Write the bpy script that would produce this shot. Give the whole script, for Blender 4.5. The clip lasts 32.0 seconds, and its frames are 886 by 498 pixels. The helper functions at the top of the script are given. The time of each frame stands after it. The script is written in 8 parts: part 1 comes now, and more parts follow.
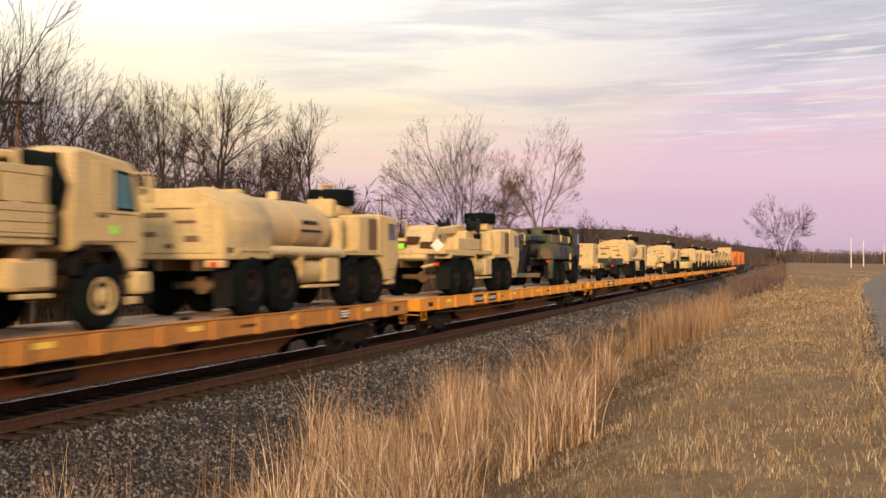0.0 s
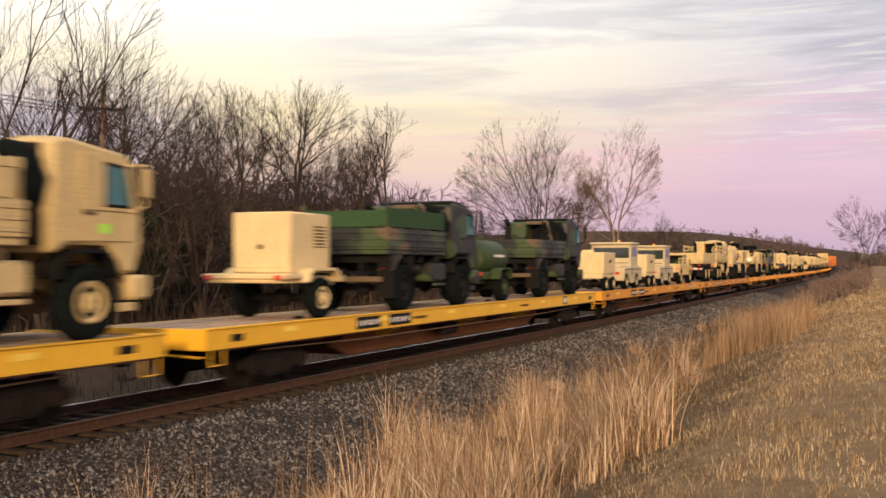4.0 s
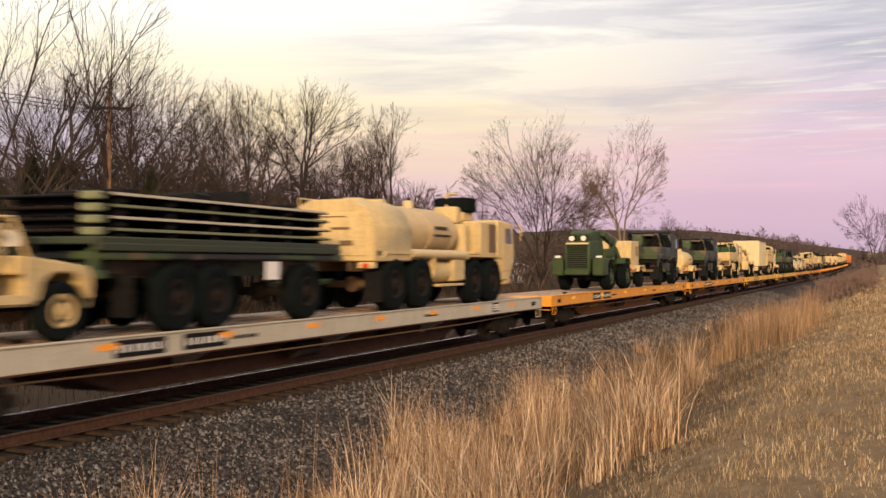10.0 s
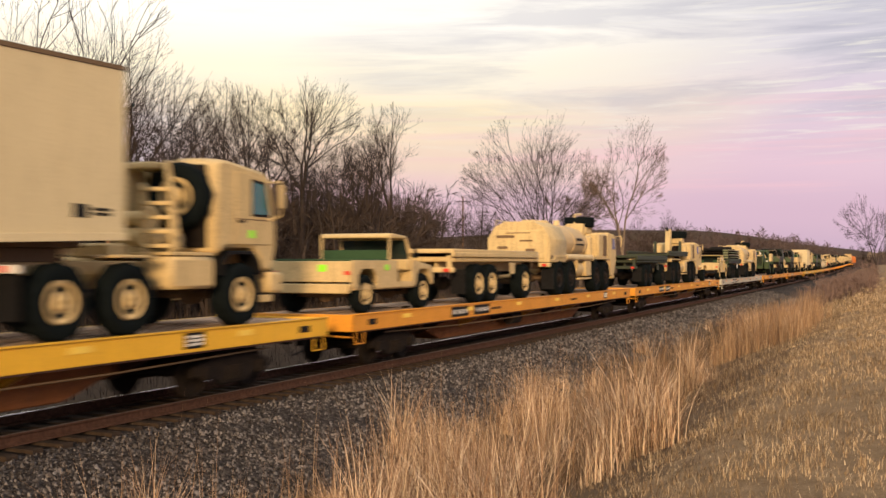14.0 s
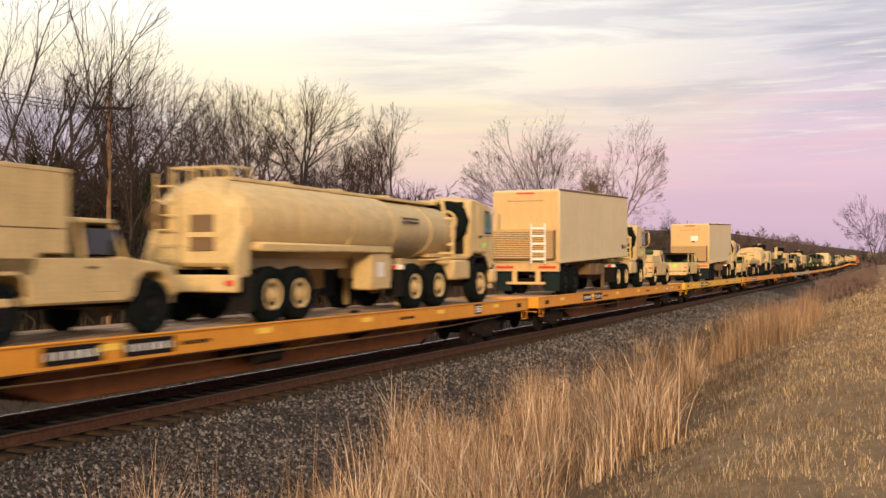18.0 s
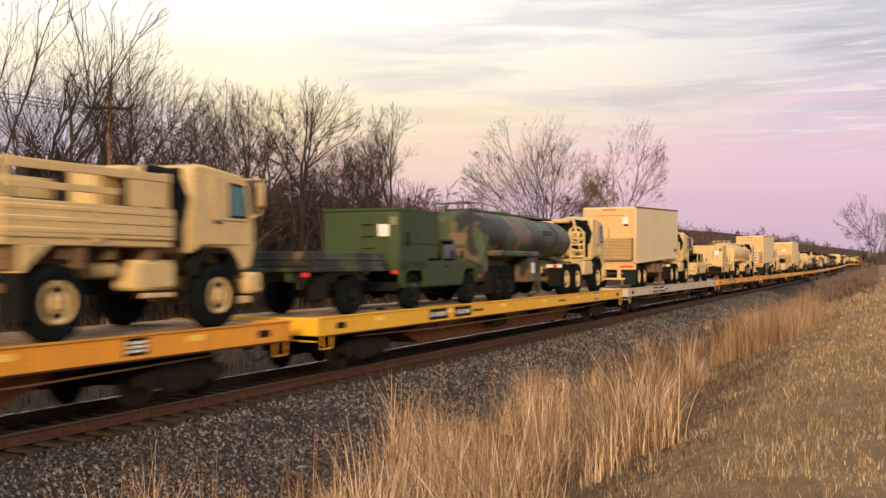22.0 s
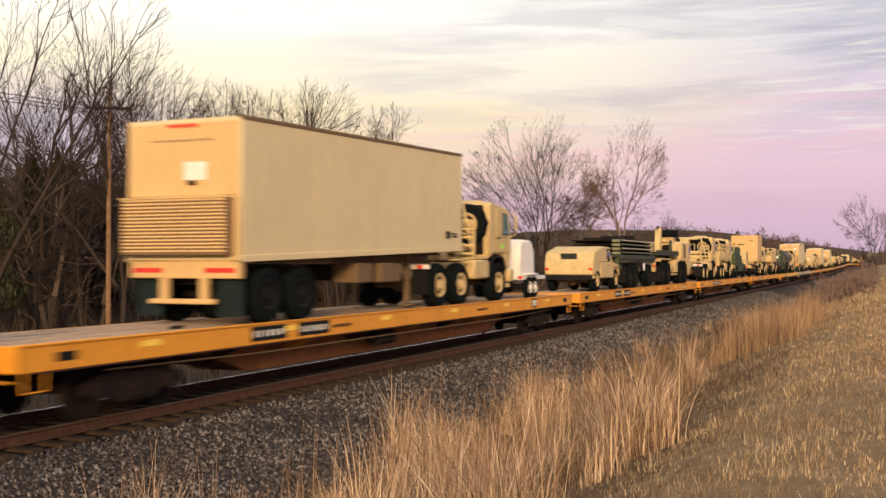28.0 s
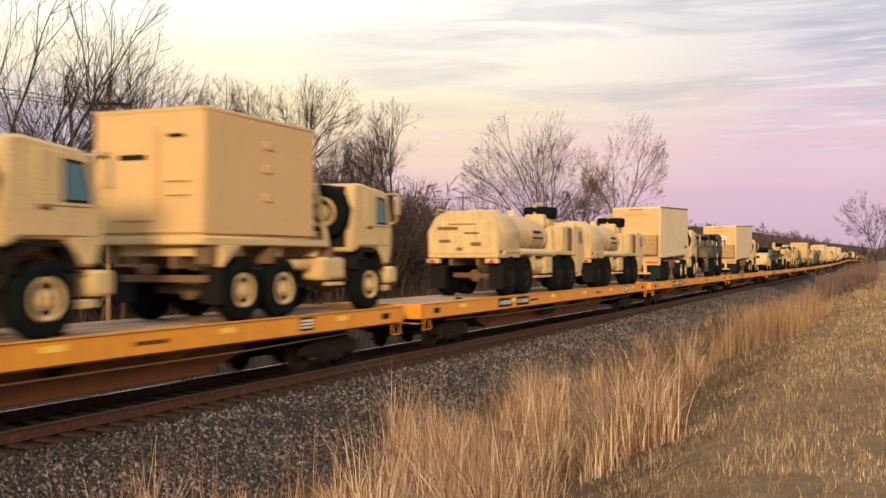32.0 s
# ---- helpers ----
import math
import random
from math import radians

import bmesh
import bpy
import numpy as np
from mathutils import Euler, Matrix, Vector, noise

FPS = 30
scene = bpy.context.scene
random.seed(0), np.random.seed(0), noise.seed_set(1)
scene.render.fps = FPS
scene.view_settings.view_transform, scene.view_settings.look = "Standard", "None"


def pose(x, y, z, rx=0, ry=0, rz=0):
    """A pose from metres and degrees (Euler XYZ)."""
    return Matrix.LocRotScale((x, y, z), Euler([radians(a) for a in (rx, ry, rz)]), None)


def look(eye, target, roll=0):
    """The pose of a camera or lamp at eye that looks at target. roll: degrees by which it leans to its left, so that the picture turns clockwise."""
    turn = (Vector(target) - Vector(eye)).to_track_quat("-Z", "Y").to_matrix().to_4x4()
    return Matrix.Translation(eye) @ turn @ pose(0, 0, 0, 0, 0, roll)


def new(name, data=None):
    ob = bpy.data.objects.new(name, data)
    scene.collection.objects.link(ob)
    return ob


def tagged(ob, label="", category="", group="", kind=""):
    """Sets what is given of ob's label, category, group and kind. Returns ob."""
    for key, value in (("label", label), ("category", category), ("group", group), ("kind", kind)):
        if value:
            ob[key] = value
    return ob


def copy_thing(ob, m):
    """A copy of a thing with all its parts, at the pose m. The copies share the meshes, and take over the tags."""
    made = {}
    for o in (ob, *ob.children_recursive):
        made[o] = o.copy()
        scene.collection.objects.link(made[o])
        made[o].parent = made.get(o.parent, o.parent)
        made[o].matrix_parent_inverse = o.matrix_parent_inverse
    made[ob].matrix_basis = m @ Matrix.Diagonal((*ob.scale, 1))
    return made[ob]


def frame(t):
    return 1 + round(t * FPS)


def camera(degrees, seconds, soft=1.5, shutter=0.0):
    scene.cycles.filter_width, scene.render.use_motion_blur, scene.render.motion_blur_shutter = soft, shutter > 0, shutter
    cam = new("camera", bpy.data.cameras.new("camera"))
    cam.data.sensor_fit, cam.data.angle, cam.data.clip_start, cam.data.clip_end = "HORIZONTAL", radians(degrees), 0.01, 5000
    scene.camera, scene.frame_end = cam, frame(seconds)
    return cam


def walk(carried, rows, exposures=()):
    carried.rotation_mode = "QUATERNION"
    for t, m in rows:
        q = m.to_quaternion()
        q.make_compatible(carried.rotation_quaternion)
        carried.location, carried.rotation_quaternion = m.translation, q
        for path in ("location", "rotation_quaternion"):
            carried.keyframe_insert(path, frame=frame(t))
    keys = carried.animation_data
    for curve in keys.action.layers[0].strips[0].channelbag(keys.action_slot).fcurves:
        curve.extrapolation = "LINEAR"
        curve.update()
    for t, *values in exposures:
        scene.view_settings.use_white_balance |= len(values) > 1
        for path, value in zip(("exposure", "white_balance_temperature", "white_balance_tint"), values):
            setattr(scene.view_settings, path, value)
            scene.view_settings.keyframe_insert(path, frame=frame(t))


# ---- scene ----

# The way of the track: x to the right, y along the line, z up, rail tops at 0 by the camera.
D = 12.2          # camera to track centre
EYE = 2.41        # camera over the rail tops
BEND, RISE = 0.10e-4, 1.6e-5
FLAT = 130.0      # the line is level as far as this, then climbs a little
SPEED = 17.52     # of the train, metres a second
PITCH = 28.33     # coupled length of a flatcar
FIRST = 1.27      # a coupling's place on the line at 0 s


def track(s):
    q = min(max(s, 0.0), 420.0)
    return -D - BEND * q * q, s, RISE * max(q - FLAT, 0.0) ** 2


def rail_pose(s, side=0.0, up=0.0):
    q = max(s, 0.0) if s < 420 else 0.0
    x, y, z = track(s)
    turn = Euler((math.atan(2 * RISE * max(q - FLAT, 0.0)), 0, math.atan(2 * BEND * q)))
    return Matrix.LocRotScale((x, y, z), turn, None) @ Matrix.Translation((side, 0, up))


def aim(pitch, lean, turn):
    return pose(0, 0, EYE, 90 + pitch, 0, turn) @ pose(0, 0, 0, 0, 0, lean)


cam = camera(45.8, 32.0, soft=1.5, shutter=0.5)
START, LATER, LAST = (0.74, -0.08, 18.45), (0.83, 0.0, 22.87), (0.61, 0.0, 22.87)


def between(a, b, f):
    return aim(*[p + (q - p) * f for p, q in zip(a, b)])


walk(cam, [(0, aim(*START)), (2.0, aim(*START)), (2.6, aim(0.79, -0.08, 18.43)), (3.0, aim(0.89, -0.06, 18.90)),
           (3.5, aim(0.96, -0.02, 20.88)), (4.0, aim(0.90, 0.0, 22.55)), (4.5, aim(0.84, 0.0, 22.87)), (5.5, aim(*LATER)), (12.0, aim(*LATER)),
           (30.0, aim(*LATER)), (30.5, between(LATER, LAST, 0.18)), (31.0, between(LATER, LAST, 0.58)),
           (31.5, aim(*LAST)), (32.0, aim(*LAST))])

# ---- light: a veiled evening sky, a low wide glow behind the camera ----
SUN_UP, SUN_ROUND = radians(13), radians(199)
world = bpy.data.worlds.new("evening_sky")
scene.world = world
world.use_nodes = True


class Nodes:
    """Short hand for a node tree."""

    def __init__(self, tree):
        self.tree = tree
        tree.nodes.clear()

    def add(self, kind, **values):
        n = self.tree.nodes.new(kind)
        for k, v in values.items():
            if k in n.inputs:
                self.set(n.inputs[k], v)
            else:
                setattr(n, k, v)
        return n

    def set(self, socket, v):
        if isinstance(v, bpy.types.NodeSocket):
            self.tree.links.new(v, socket)
        elif isinstance(v, tuple) and len(v) == 3 and socket.type == "RGBA":
            socket.default_value = (*v, 1)
        else:
            socket.default_value = v

    def math(self, op, a, b=0.0, clamp=False):
        n = self.tree.nodes.new("ShaderNodeMath")
        n.operation, n.use_clamp = op, clamp
        self.set(n.inputs[0], a)
        self.set(n.inputs[1], b)
        return n.outputs[0]

    def mix(self, f, a, b, blend="MIX"):
        n = self.tree.nodes.new("ShaderNodeMix")
        n.data_type, n.blend_type, n.clamp_factor = "RGBA", blend, True
        self.set(n.inputs[0], f)
        self.set(n.inputs[6], a)
        self.set(n.inputs[7], b)
        return n.outputs[2]

    def ramp(self, f, *stops):
        n = self.tree.nodes.new("ShaderNodeValToRGB")
        n.color_ramp.interpolation = "EASE" if len(stops) > 2 else "LINEAR"
        self.set(n.inputs[0], f)
        e = n.color_ramp.elements
        while len(e) < len(stops):
            e.new(0.5)
        for el, (at, col) in zip(e, stops):
            el.position = at
            el.color = (*col, 1) if isinstance(col, tuple) else (col, col, col, 1)
        return n.outputs[0]

    def noise(self, where, scale, detail=4, rough=0.55, distort=0.0):
        n = self.add("ShaderNodeTexNoise", Scale=scale, Detail=detail, Roughness=rough, Distortion=distort)
        if where is not None:
            self.set(n.inputs["Vector"], where)
        return n.outputs[0]

    def mapped(self, where, scale=(1, 1, 1), turn=(0, 0, 0), shift=(0, 0, 0)):
        n = self.add("ShaderNodeMapping", Vector=where)
        n.inputs["Scale"].default_value, n.inputs["Rotation"].default_value, n.inputs["Location"].default_value = scale, turn, shift
        return n.outputs[0]


def make_sky():
    n = Nodes(world.node_tree)
    way = n.add("ShaderNodeTexCoord").outputs["Generated"]
    # turned so that x runs across the view and y away from the camera
    view = n.mapped(way, turn=(0, 0, radians(-22.87)))
    part_ = n.add("ShaderNodeSeparateXYZ", Vector=view)
    x, y, z = part_.outputs
    sky = n.add("ShaderNodeTexSky")
    sky.sky_type, sky.sun_disc, sky.sun_elevation, sky.sun_rotation = "NISHITA", False, SUN_UP, SUN_ROUND
    clear = n.mix(1.0, sky.outputs[0], (0.09, 0.09, 0.09), "MULTIPLY")
    # tint: cream over the left, a yellow glow low down, lilac to the right
    wide = n.noise(n.mapped(view, (2.0, 2.0, 5.0)), 1.6, 3, 0.5)
    sway = n.math("MULTIPLY", n.math("SUBTRACT", wide, 0.5), 0.30)
    low = n.ramp(n.math("ADD", z, n.math("MULTIPLY", sway, 0.12)), (0.0, (0.62, 0.46, 0.64)), (0.055, (0.80, 0.55, 0.64)), (0.095, (1.0, 0.75, 0.56)),
                 (0.14, (1.14, 0.93, 0.57)), (0.18, (1.20, 1.07, 0.80)), (0.23, (1.28, 1.2, 1.06)), (1.0, (1.0, 0.98, 0.98)))
    right = n.ramp(n.math("ADD", z, n.math("MULTIPLY", sway, 0.12)), (0.0, (0.63, 0.45, 0.60)), (0.05, (0.74, 0.50, 0.64)), (0.10, (0.85, 0.59, 0.70)), (0.145, (0.79, 0.65, 0.75)),
                   (0.20, (0.80, 0.74, 0.80)), (0.26, (0.86, 0.84, 0.86)), (0.5, (1.02, 1.0, 1.0)), (1.0, (1.0, 0.99, 1.0)))
    across = n.ramp(n.math("ADD", n.math("ADD", n.math("MULTIPLY", x, 1.25), 0.44), n.math("ADD", n.math("MULTIPLY", sway, 1.2), n.math("MULTIPLY", z, -0.35))), (0.0, 0.0), (0.44, 0.16), (0.82, 1.0))
    veil = n.mix(across, low, right)
    # streaks of cloud, flattened towards the horizon
    flat = n.add("ShaderNodeCombineXYZ", X=n.math("DIVIDE", x, n.math("ADD", z, 0.22)), Y=n.math("DIVIDE", z, 0.10), Z=0.0).outputs[0]
    bands = n.noise(n.mapped(flat, (0.9, 2.0, 1), (0, 0, radians(7))), 1.5, 7, 0.60, 0.5)
    fine = n.noise(n.mapped(flat, (2.6, 10.0, 1), (0, 0, radians(4))), 1.7, 6, 0.62, 0.4)
    dark = n.ramp(bands, (0.44, 0.0), (0.60, 1.0))
    high = n.ramp(z, (0.09, 0.0), (0.17, 1.0))
    grey = n.ramp(n.math("ADD", n.math("ADD", n.math("MULTIPLY", x, 1.3), 0.5), n.math("MULTIPLY", sway, 1.6)), (0.26, 0.0), (0.50, 0.48), (1.0, 1.0))
    amount = n.math("MULTIPLY", n.math("MULTIPLY", dark, high), n.math("MULTIPLY", grey, 0.75))
    veil = n.mix(amount, veil, (0.50, 0.48, 0.56))
    bright = n.math("MULTIPLY", n.ramp(fine, (0.52, 0.0), (0.66, 1.0)), n.math("MULTIPLY", n.ramp(z, (0.085, 0.0), (0.13, 1.0)), n.math("ADD", n.math("MULTIPLY", n.ramp(n.math("MULTIPLY", x, 1.5), (0.2, 0.0), (0.6, 1.0)), 0.42), 0.22)))
    veil = n.mix(bright, veil, (1.03, 0.96, 0.84))
    pink = n.math("MULTIPLY", n.ramp(n.noise(n.mapped(flat, (0.8, 6.0, 1)), 1.3, 5), (0.5, 0.0), (0.66, 1.0)),
                  n.ramp(z, (0.05, 0.0), (0.09, 0.7), (0.135, 0.6), (0.17, 0.0)))
    veil = n.mix(n.math("MULTIPLY", pink, grey), veil, (1.0, 0.60, 0.66))
    # a cool lilac rift low on the left, under the cream
    rift = n.math("MULTIPLY", n.ramp(n.math("ADD", n.math("MULTIPLY", x, -1.0), n.math("MULTIPLY", sway, 0.3)), (0.15, 0.0), (0.31, 1.0)), n.ramp(n.math("ADD", z, n.math("MULTIPLY", sway, 0.08)), (0.13, 1.0), (0.18, 0.0)))
    veil = n.mix(n.math("MULTIPLY", rift, 0.85), veil, (0.70, 0.62, 0.78))
    # below the horizon the far land
    veil = n.mix(n.math("LESS_THAN", z, -0.02), veil, (0.20, 0.15, 0.12))
    both = n.mix(0.93, clear, veil)
    back = n.add("ShaderNodeBackground", Color=both, Strength=1.0)
    out = n.add("ShaderNodeOutputWorld")
    n.tree.links.new(back.outputs[0], out.inputs[0])


make_sky()
sun = new("low_sun", bpy.data.lights.new("low_sun", "SUN"))
sun.data.energy, sun.data.angle, sun.data.color = 4.0, radians(9), (1.0, 0.66, 0.34)
sun.matrix_world = look((0, 0, 60), (-9.0 * 4, 25.0 * 4, 60 - 26.6 * 4 * math.tan(SUN_UP)))
scene.view_settings.exposure = 0.0

# ---- materials ----
def material(name):
    m = bpy.data.materials.new(name)
    m.use_nodes = True
    n = Nodes(m.node_tree)
    out = n.add("ShaderNodeOutputMaterial")
    p = n.add("ShaderNodeBsdfPrincipled")
    n.tree.links.new(p.outputs[0], out.inputs[0])
    return m, n, p


def bumped(n, p, height, strength=0.4, distance=0.01):
    b = n.add("ShaderNodeBump", Height=height, Strength=strength, Distance=distance)
    n.set(p.inputs["Normal"], b.outputs[0])


def paint(name, col, rough=0.6, dirt=(0.16, 0.11, 0.06), wear=0.3, metal=0.0, blotch=3.0, vary=0.12):
    """Vehicle or railcar paint with dust, faded patches and small scuffs."""
    m, n, p = material(name)
    at = n.add("ShaderNodeTexCoord").outputs["Object"]
    rnd = n.add("ShaderNodeObjectInfo").outputs["Random"]
    patches = n.noise(at, blotch, 5, 0.6)
    grain = n.noise(at, 28.0, 4, 0.6)
    base = n.mix(n.math("MULTIPLY", n.ramp(patches, (0.35, 0.0), (0.7, 1.0)), vary * 3), col, tuple(min(1, c * 1.25 + 0.01) for c in col))
    base = n.mix(n.math("MULTIPLY", rnd, vary * 2), base, tuple(c * 0.86 for c in col))
    streak = n.noise(n.mapped(at, (3.5, 3.5, 0.5)), 2.5, 5, 0.65)
    dirty = n.math("MULTIPLY", n.ramp(n.math("MULTIPLY", n.math("ADD", streak, grain), 0.5), (0.46, 0.0), (0.66, 1.0)), wear)
    base = n.mix(dirty, base, dirt)
    n.set(p.inputs["Base Color"], base)
    p.inputs["Metallic"].default_value = metal
    n.set(p.inputs["Roughness"], n.ramp(grain, (0.3, rough - 0.08), (0.7, min(1, rough + 0.14))))
    p.inputs["Specular IOR Level"].default_value = 0.3
    bumped(n, p, grain, 0.12, 0.004)
    return m


def plain(name, col, rough=0.6, metal=0.0, scale=20.0, vary=0.25, bump=0.2, gloss=None):
    m, n, p = material(name)
    at = n.add("ShaderNodeTexCoord").outputs["Object"]
    g = n.noise(at, scale, 4, 0.6)
    big = n.noise(at, scale * 0.12, 3)
    c = n.mix(n.ramp(g, (0.3, 0.0), (0.7, 1.0)), tuple(c * (1 - vary) for c in col), tuple(min(1, c * (1 + vary)) for c in col))
    c = n.mix(n.math("MULTIPLY", n.ramp(big, (0.4, 0.0), (0.65, 1.0)), 0.5), c, tuple(c_ * 0.75 for c_ in col))
    n.set(p.inputs["Base Color"], c)
    p.inputs["Roughness"].default_value, p.inputs["Metallic"].default_value = rough, metal
    p.inputs["Specular IOR Level"].default_value = gloss if gloss is not None else 0.5 if rough < 0.6 else 0.15
    bumped(n, p, g, bump, 0.005)
    return m


def camouflage(name):
    m, n, p = material(name)
    at = n.add("ShaderNodeTexCoord").outputs["Object"]
    rnd = n.add("ShaderNodeObjectInfo").outputs["Location"]
    spot = n.add("ShaderNodeVectorMath", operation="ADD")
    n.set(spot.inputs[0], at)
    n.set(spot.inputs[1], (3.0, 1.0, 2.0))
    a = n.noise(spot.outputs[0], 0.8, 2, 0.45, 0.3)
    b = n.noise(n.mapped(at, shift=(7, 3, 1)), 0.9, 2, 0.45, 0.3)
    grain = n.noise(at, 26.0, 4, 0.6)
    c = n.mix(n.ramp(a, (0.50, 0.0), (0.53, 1.0)), (0.036, 0.062, 0.022), (0.008, 0.009, 0.009))
    c = n.mix(n.ramp(b, (0.57, 0.0), (0.60, 1.0)), c, (0.115, 0.078, 0.045))
    c = n.mix(n.math("MULTIPLY", n.ramp(grain, (0.4, 0.0), (0.7, 1.0)), 0.12), c, (0.08, 0.085, 0.055))
    n.set(p.inputs["Base Color"], c)
    p.inputs["Roughness"].default_value = 0.55
    bumped(n, p, grain, 0.12, 0.004)
    return m


def glass_dark(name, col=(0.015, 0.13, 0.145)):
    m, n, p = material(name)
    at = n.add("ShaderNodeTexCoord").outputs["Object"]
    n.set(p.inputs["Roughness"], n.ramp(n.noise(at, 9.0), (0.4, 0.04), (0.7, 0.16)))
    p.inputs["Base Color"].default_value = (*col, 1)
    p.inputs["Specular IOR Level"].default_value = 0.8
    return m


TAN = paint("sand_paint", (0.60, 0.455, 0.225), 0.62, (0.13, 0.09, 0.055), wear=0.55)
TAN_PALE = paint("pale_sand_paint", (0.66, 0.52, 0.29), 0.6, wear=0.35)
TAN_BOX = paint("shelter_sand_paint", (0.60, 0.41, 0.19), 0.55, wear=0.26, blotch=1.2, vary=0.09)
TAN_TANK = paint("tank_sand_paint", (0.60, 0.43, 0.215), 0.6, (0.16, 0.10, 0.05), wear=0.36, blotch=1.4, vary=0.12)
OLIVE = paint("dull_olive_paint", (0.026, 0.036, 0.021), 0.65, (0.09, 0.075, 0.05), 0.35)
VAN = paint("van_sand_paint", (0.66, 0.55, 0.325), 0.5, (0.24, 0.17, 0.10), wear=0.26, blotch=0.7, vary=0.10)
TUG = paint("cream_paint", (0.50, 0.425, 0.285), 0.5, wear=0.4)
GREEN = camouflage("camouflage_paint")
GREEN_FLAT = paint("olive_green_paint", (0.026, 0.050, 0.016), 0.6, (0.12, 0.10, 0.06), 0.25)
TARP = plain("green_canvas", (0.035, 0.075, 0.035), 0.85, scale=40, vary=0.3)
BLACK = plain("black_steel", (0.010, 0.010, 0.011), 0.6, scale=15, vary=0.4, gloss=0.1)
TYRE = plain("tyre_rubber", (0.007, 0.010, 0.011), 0.9, scale=30, vary=0.4, bump=0.5, gloss=0.03)
RUST = plain("rusty_steel", (0.065, 0.032, 0.021), 0.85, scale=9, vary=0.5, bump=0.4)
UNDER = plain("grimy_chassis", (0.016, 0.012, 0.010), 0.9, scale=9, vary=0.5, bump=0.3)
# dusty sand chassis, with the underside's shade put into the colour
UNDER_TAN = paint("dusty_shaded_chassis", (0.15, 0.098, 0.055), 0.8, wear=0.5)
ORANGE = paint("yellow_car_paint", (0.72, 0.31, 0.028), 0.5, (0.20, 0.075, 0.025), 0.45, blotch=1.5, vary=0.16)
YELLOW = paint("bright_yellow_car_paint", (0.78, 0.44, 0.03), 0.45, (0.22, 0.10, 0.03), 0.3, blotch=1.5, vary=0.12)
OLD_ORANGE = paint("worn_ochre_car_paint", (0.50, 0.22, 0.045), 0.6, (0.16, 0.06, 0.028), 0.75, blotch=2.0, vary=0.2)
FADED = paint("faded_green_paint", (0.17, 0.19, 0.11), 0.6, wear=0.4)
PALE_CAR = paint("grey_white_car_paint", (0.48, 0.45, 0.36), 0.6, (0.20, 0.12, 0.07), 0.5, blotch=1.5, vary=0.2)
DECK = plain("weathered_deck", (0.40, 0.285, 0.205), 0.95, scale=6, vary=0.45, bump=0.5)
SIGN = plain("reflective_orange", (0.95, 0.36, 0.03), 0.4, scale=10, vary=0.1)
SIGN_Y = plain("reflective_yellow", (0.98, 0.66, 0.10), 0.4, scale=10, vary=0.1)
WHITE = plain("white_paint", (0.78, 0.76, 0.72), 0.5, scale=8, vary=0.1)
LIME = plain("lime_marker", (0.32, 0.98, 0.02), 0.5, scale=8, vary=0.05)
RED = plain("red_plastic", (0.60, 0.035, 0.02), 0.4, scale=8, vary=0.1)
BLUE = plain("blue_paint", (0.02, 0.12, 0.22), 0.5, scale=8, vary=0.2)
GLASS = glass_dark("window_glass", (0.02, 0.032, 0.032))
GLASS_TEAL = glass_dark("teal_window_glass")
RAIL = plain("rail_steel", (0.075, 0.038, 0.026), 0.8, scale=12, vary=0.4)
RAIL_TOP = plain("polished_rail_top", (0.75, 0.74, 0.72), 0.22, 0.9, scale=6, vary=0.08, bump=0.05)
TIE = plain("creosoted_wood", (0.040, 0.028, 0.021), 0.9, scale=7, vary=0.5, bump=0.6)
BARK = plain("bark", (0.046, 0.035, 0.030), 0.95, scale=7, vary=0.4, bump=0.5)
# pale bark, with the sunlight on that tree put into the colour too
BARK_PALE = plain("pale_bark", (0.22, 0.17, 0.13), 0.95, scale=6, vary=0.35, bump=0.5)
TWIG = plain("twigs", (0.045, 0.032, 0.026), 0.95, scale=3, vary=0.25, bump=0.0)
SHRUB = plain("reddish_shrub_twigs", (0.19, 0.13, 0.11), 0.95, scale=2, vary=0.3, bump=0.0)
POLE = plain("weathered_pole_wood", (0.22, 0.13, 0.075), 0.9, scale=6, vary=0.3, bump=0.4)
TWIG_PALE = plain("pale_twigs", (0.17, 0.125, 0.10), 0.95, scale=3, vary=0.25, bump=0.0)
# near rail's top: the cars' dark reflection is put into its colour
RAIL_TOP_SHADED = plain("shaded_rail_top", (0.16, 0.11, 0.085), 0.5, 0.6, scale=6, vary=0.2, bump=0.05)
SILL_RUST = paint("rusty_orange_underframe", (0.24, 0.085, 0.024), 0.8, (0.07, 0.032, 0.018), 0.8, blotch=1.2, vary=0.2)
FLAP = plain("mudflap_rubber", (0.012, 0.022, 0.024), 0.8, scale=12, vary=0.3, gloss=0.1)

# ---- mesh tools ----
def mesh_of(bm, name, mat, smooth=False):
    me = bpy.data.meshes.new(name)
    bm.normal_update()
    bm.to_mesh(me)
    bm.free()
    for m in (mat if isinstance(mat, (list, tuple)) else [mat]):
        me.materials.append(m)
    if smooth:
        me.shade_smooth()
        me.set_sharp_from_angle(angle=radians(38))
    return me


def part(name, bm, mat, parent, label="", at=None, smooth=True):
    """One mesh object under a thing or a part. bm may be a bmesh or a mesh that is shared."""
    me = bm if isinstance(bm, bpy.types.Mesh) else mesh_of(bm, name, mat, smooth)
    ob = new(name, me)
    ob.parent = parent
    if at is not None:
        ob.matrix_basis = at
    if label:
        ob["label"] = label
    return ob


def thing(name, label, category, group="", kind=""):
    return tagged(new(name), label, category, group, kind)


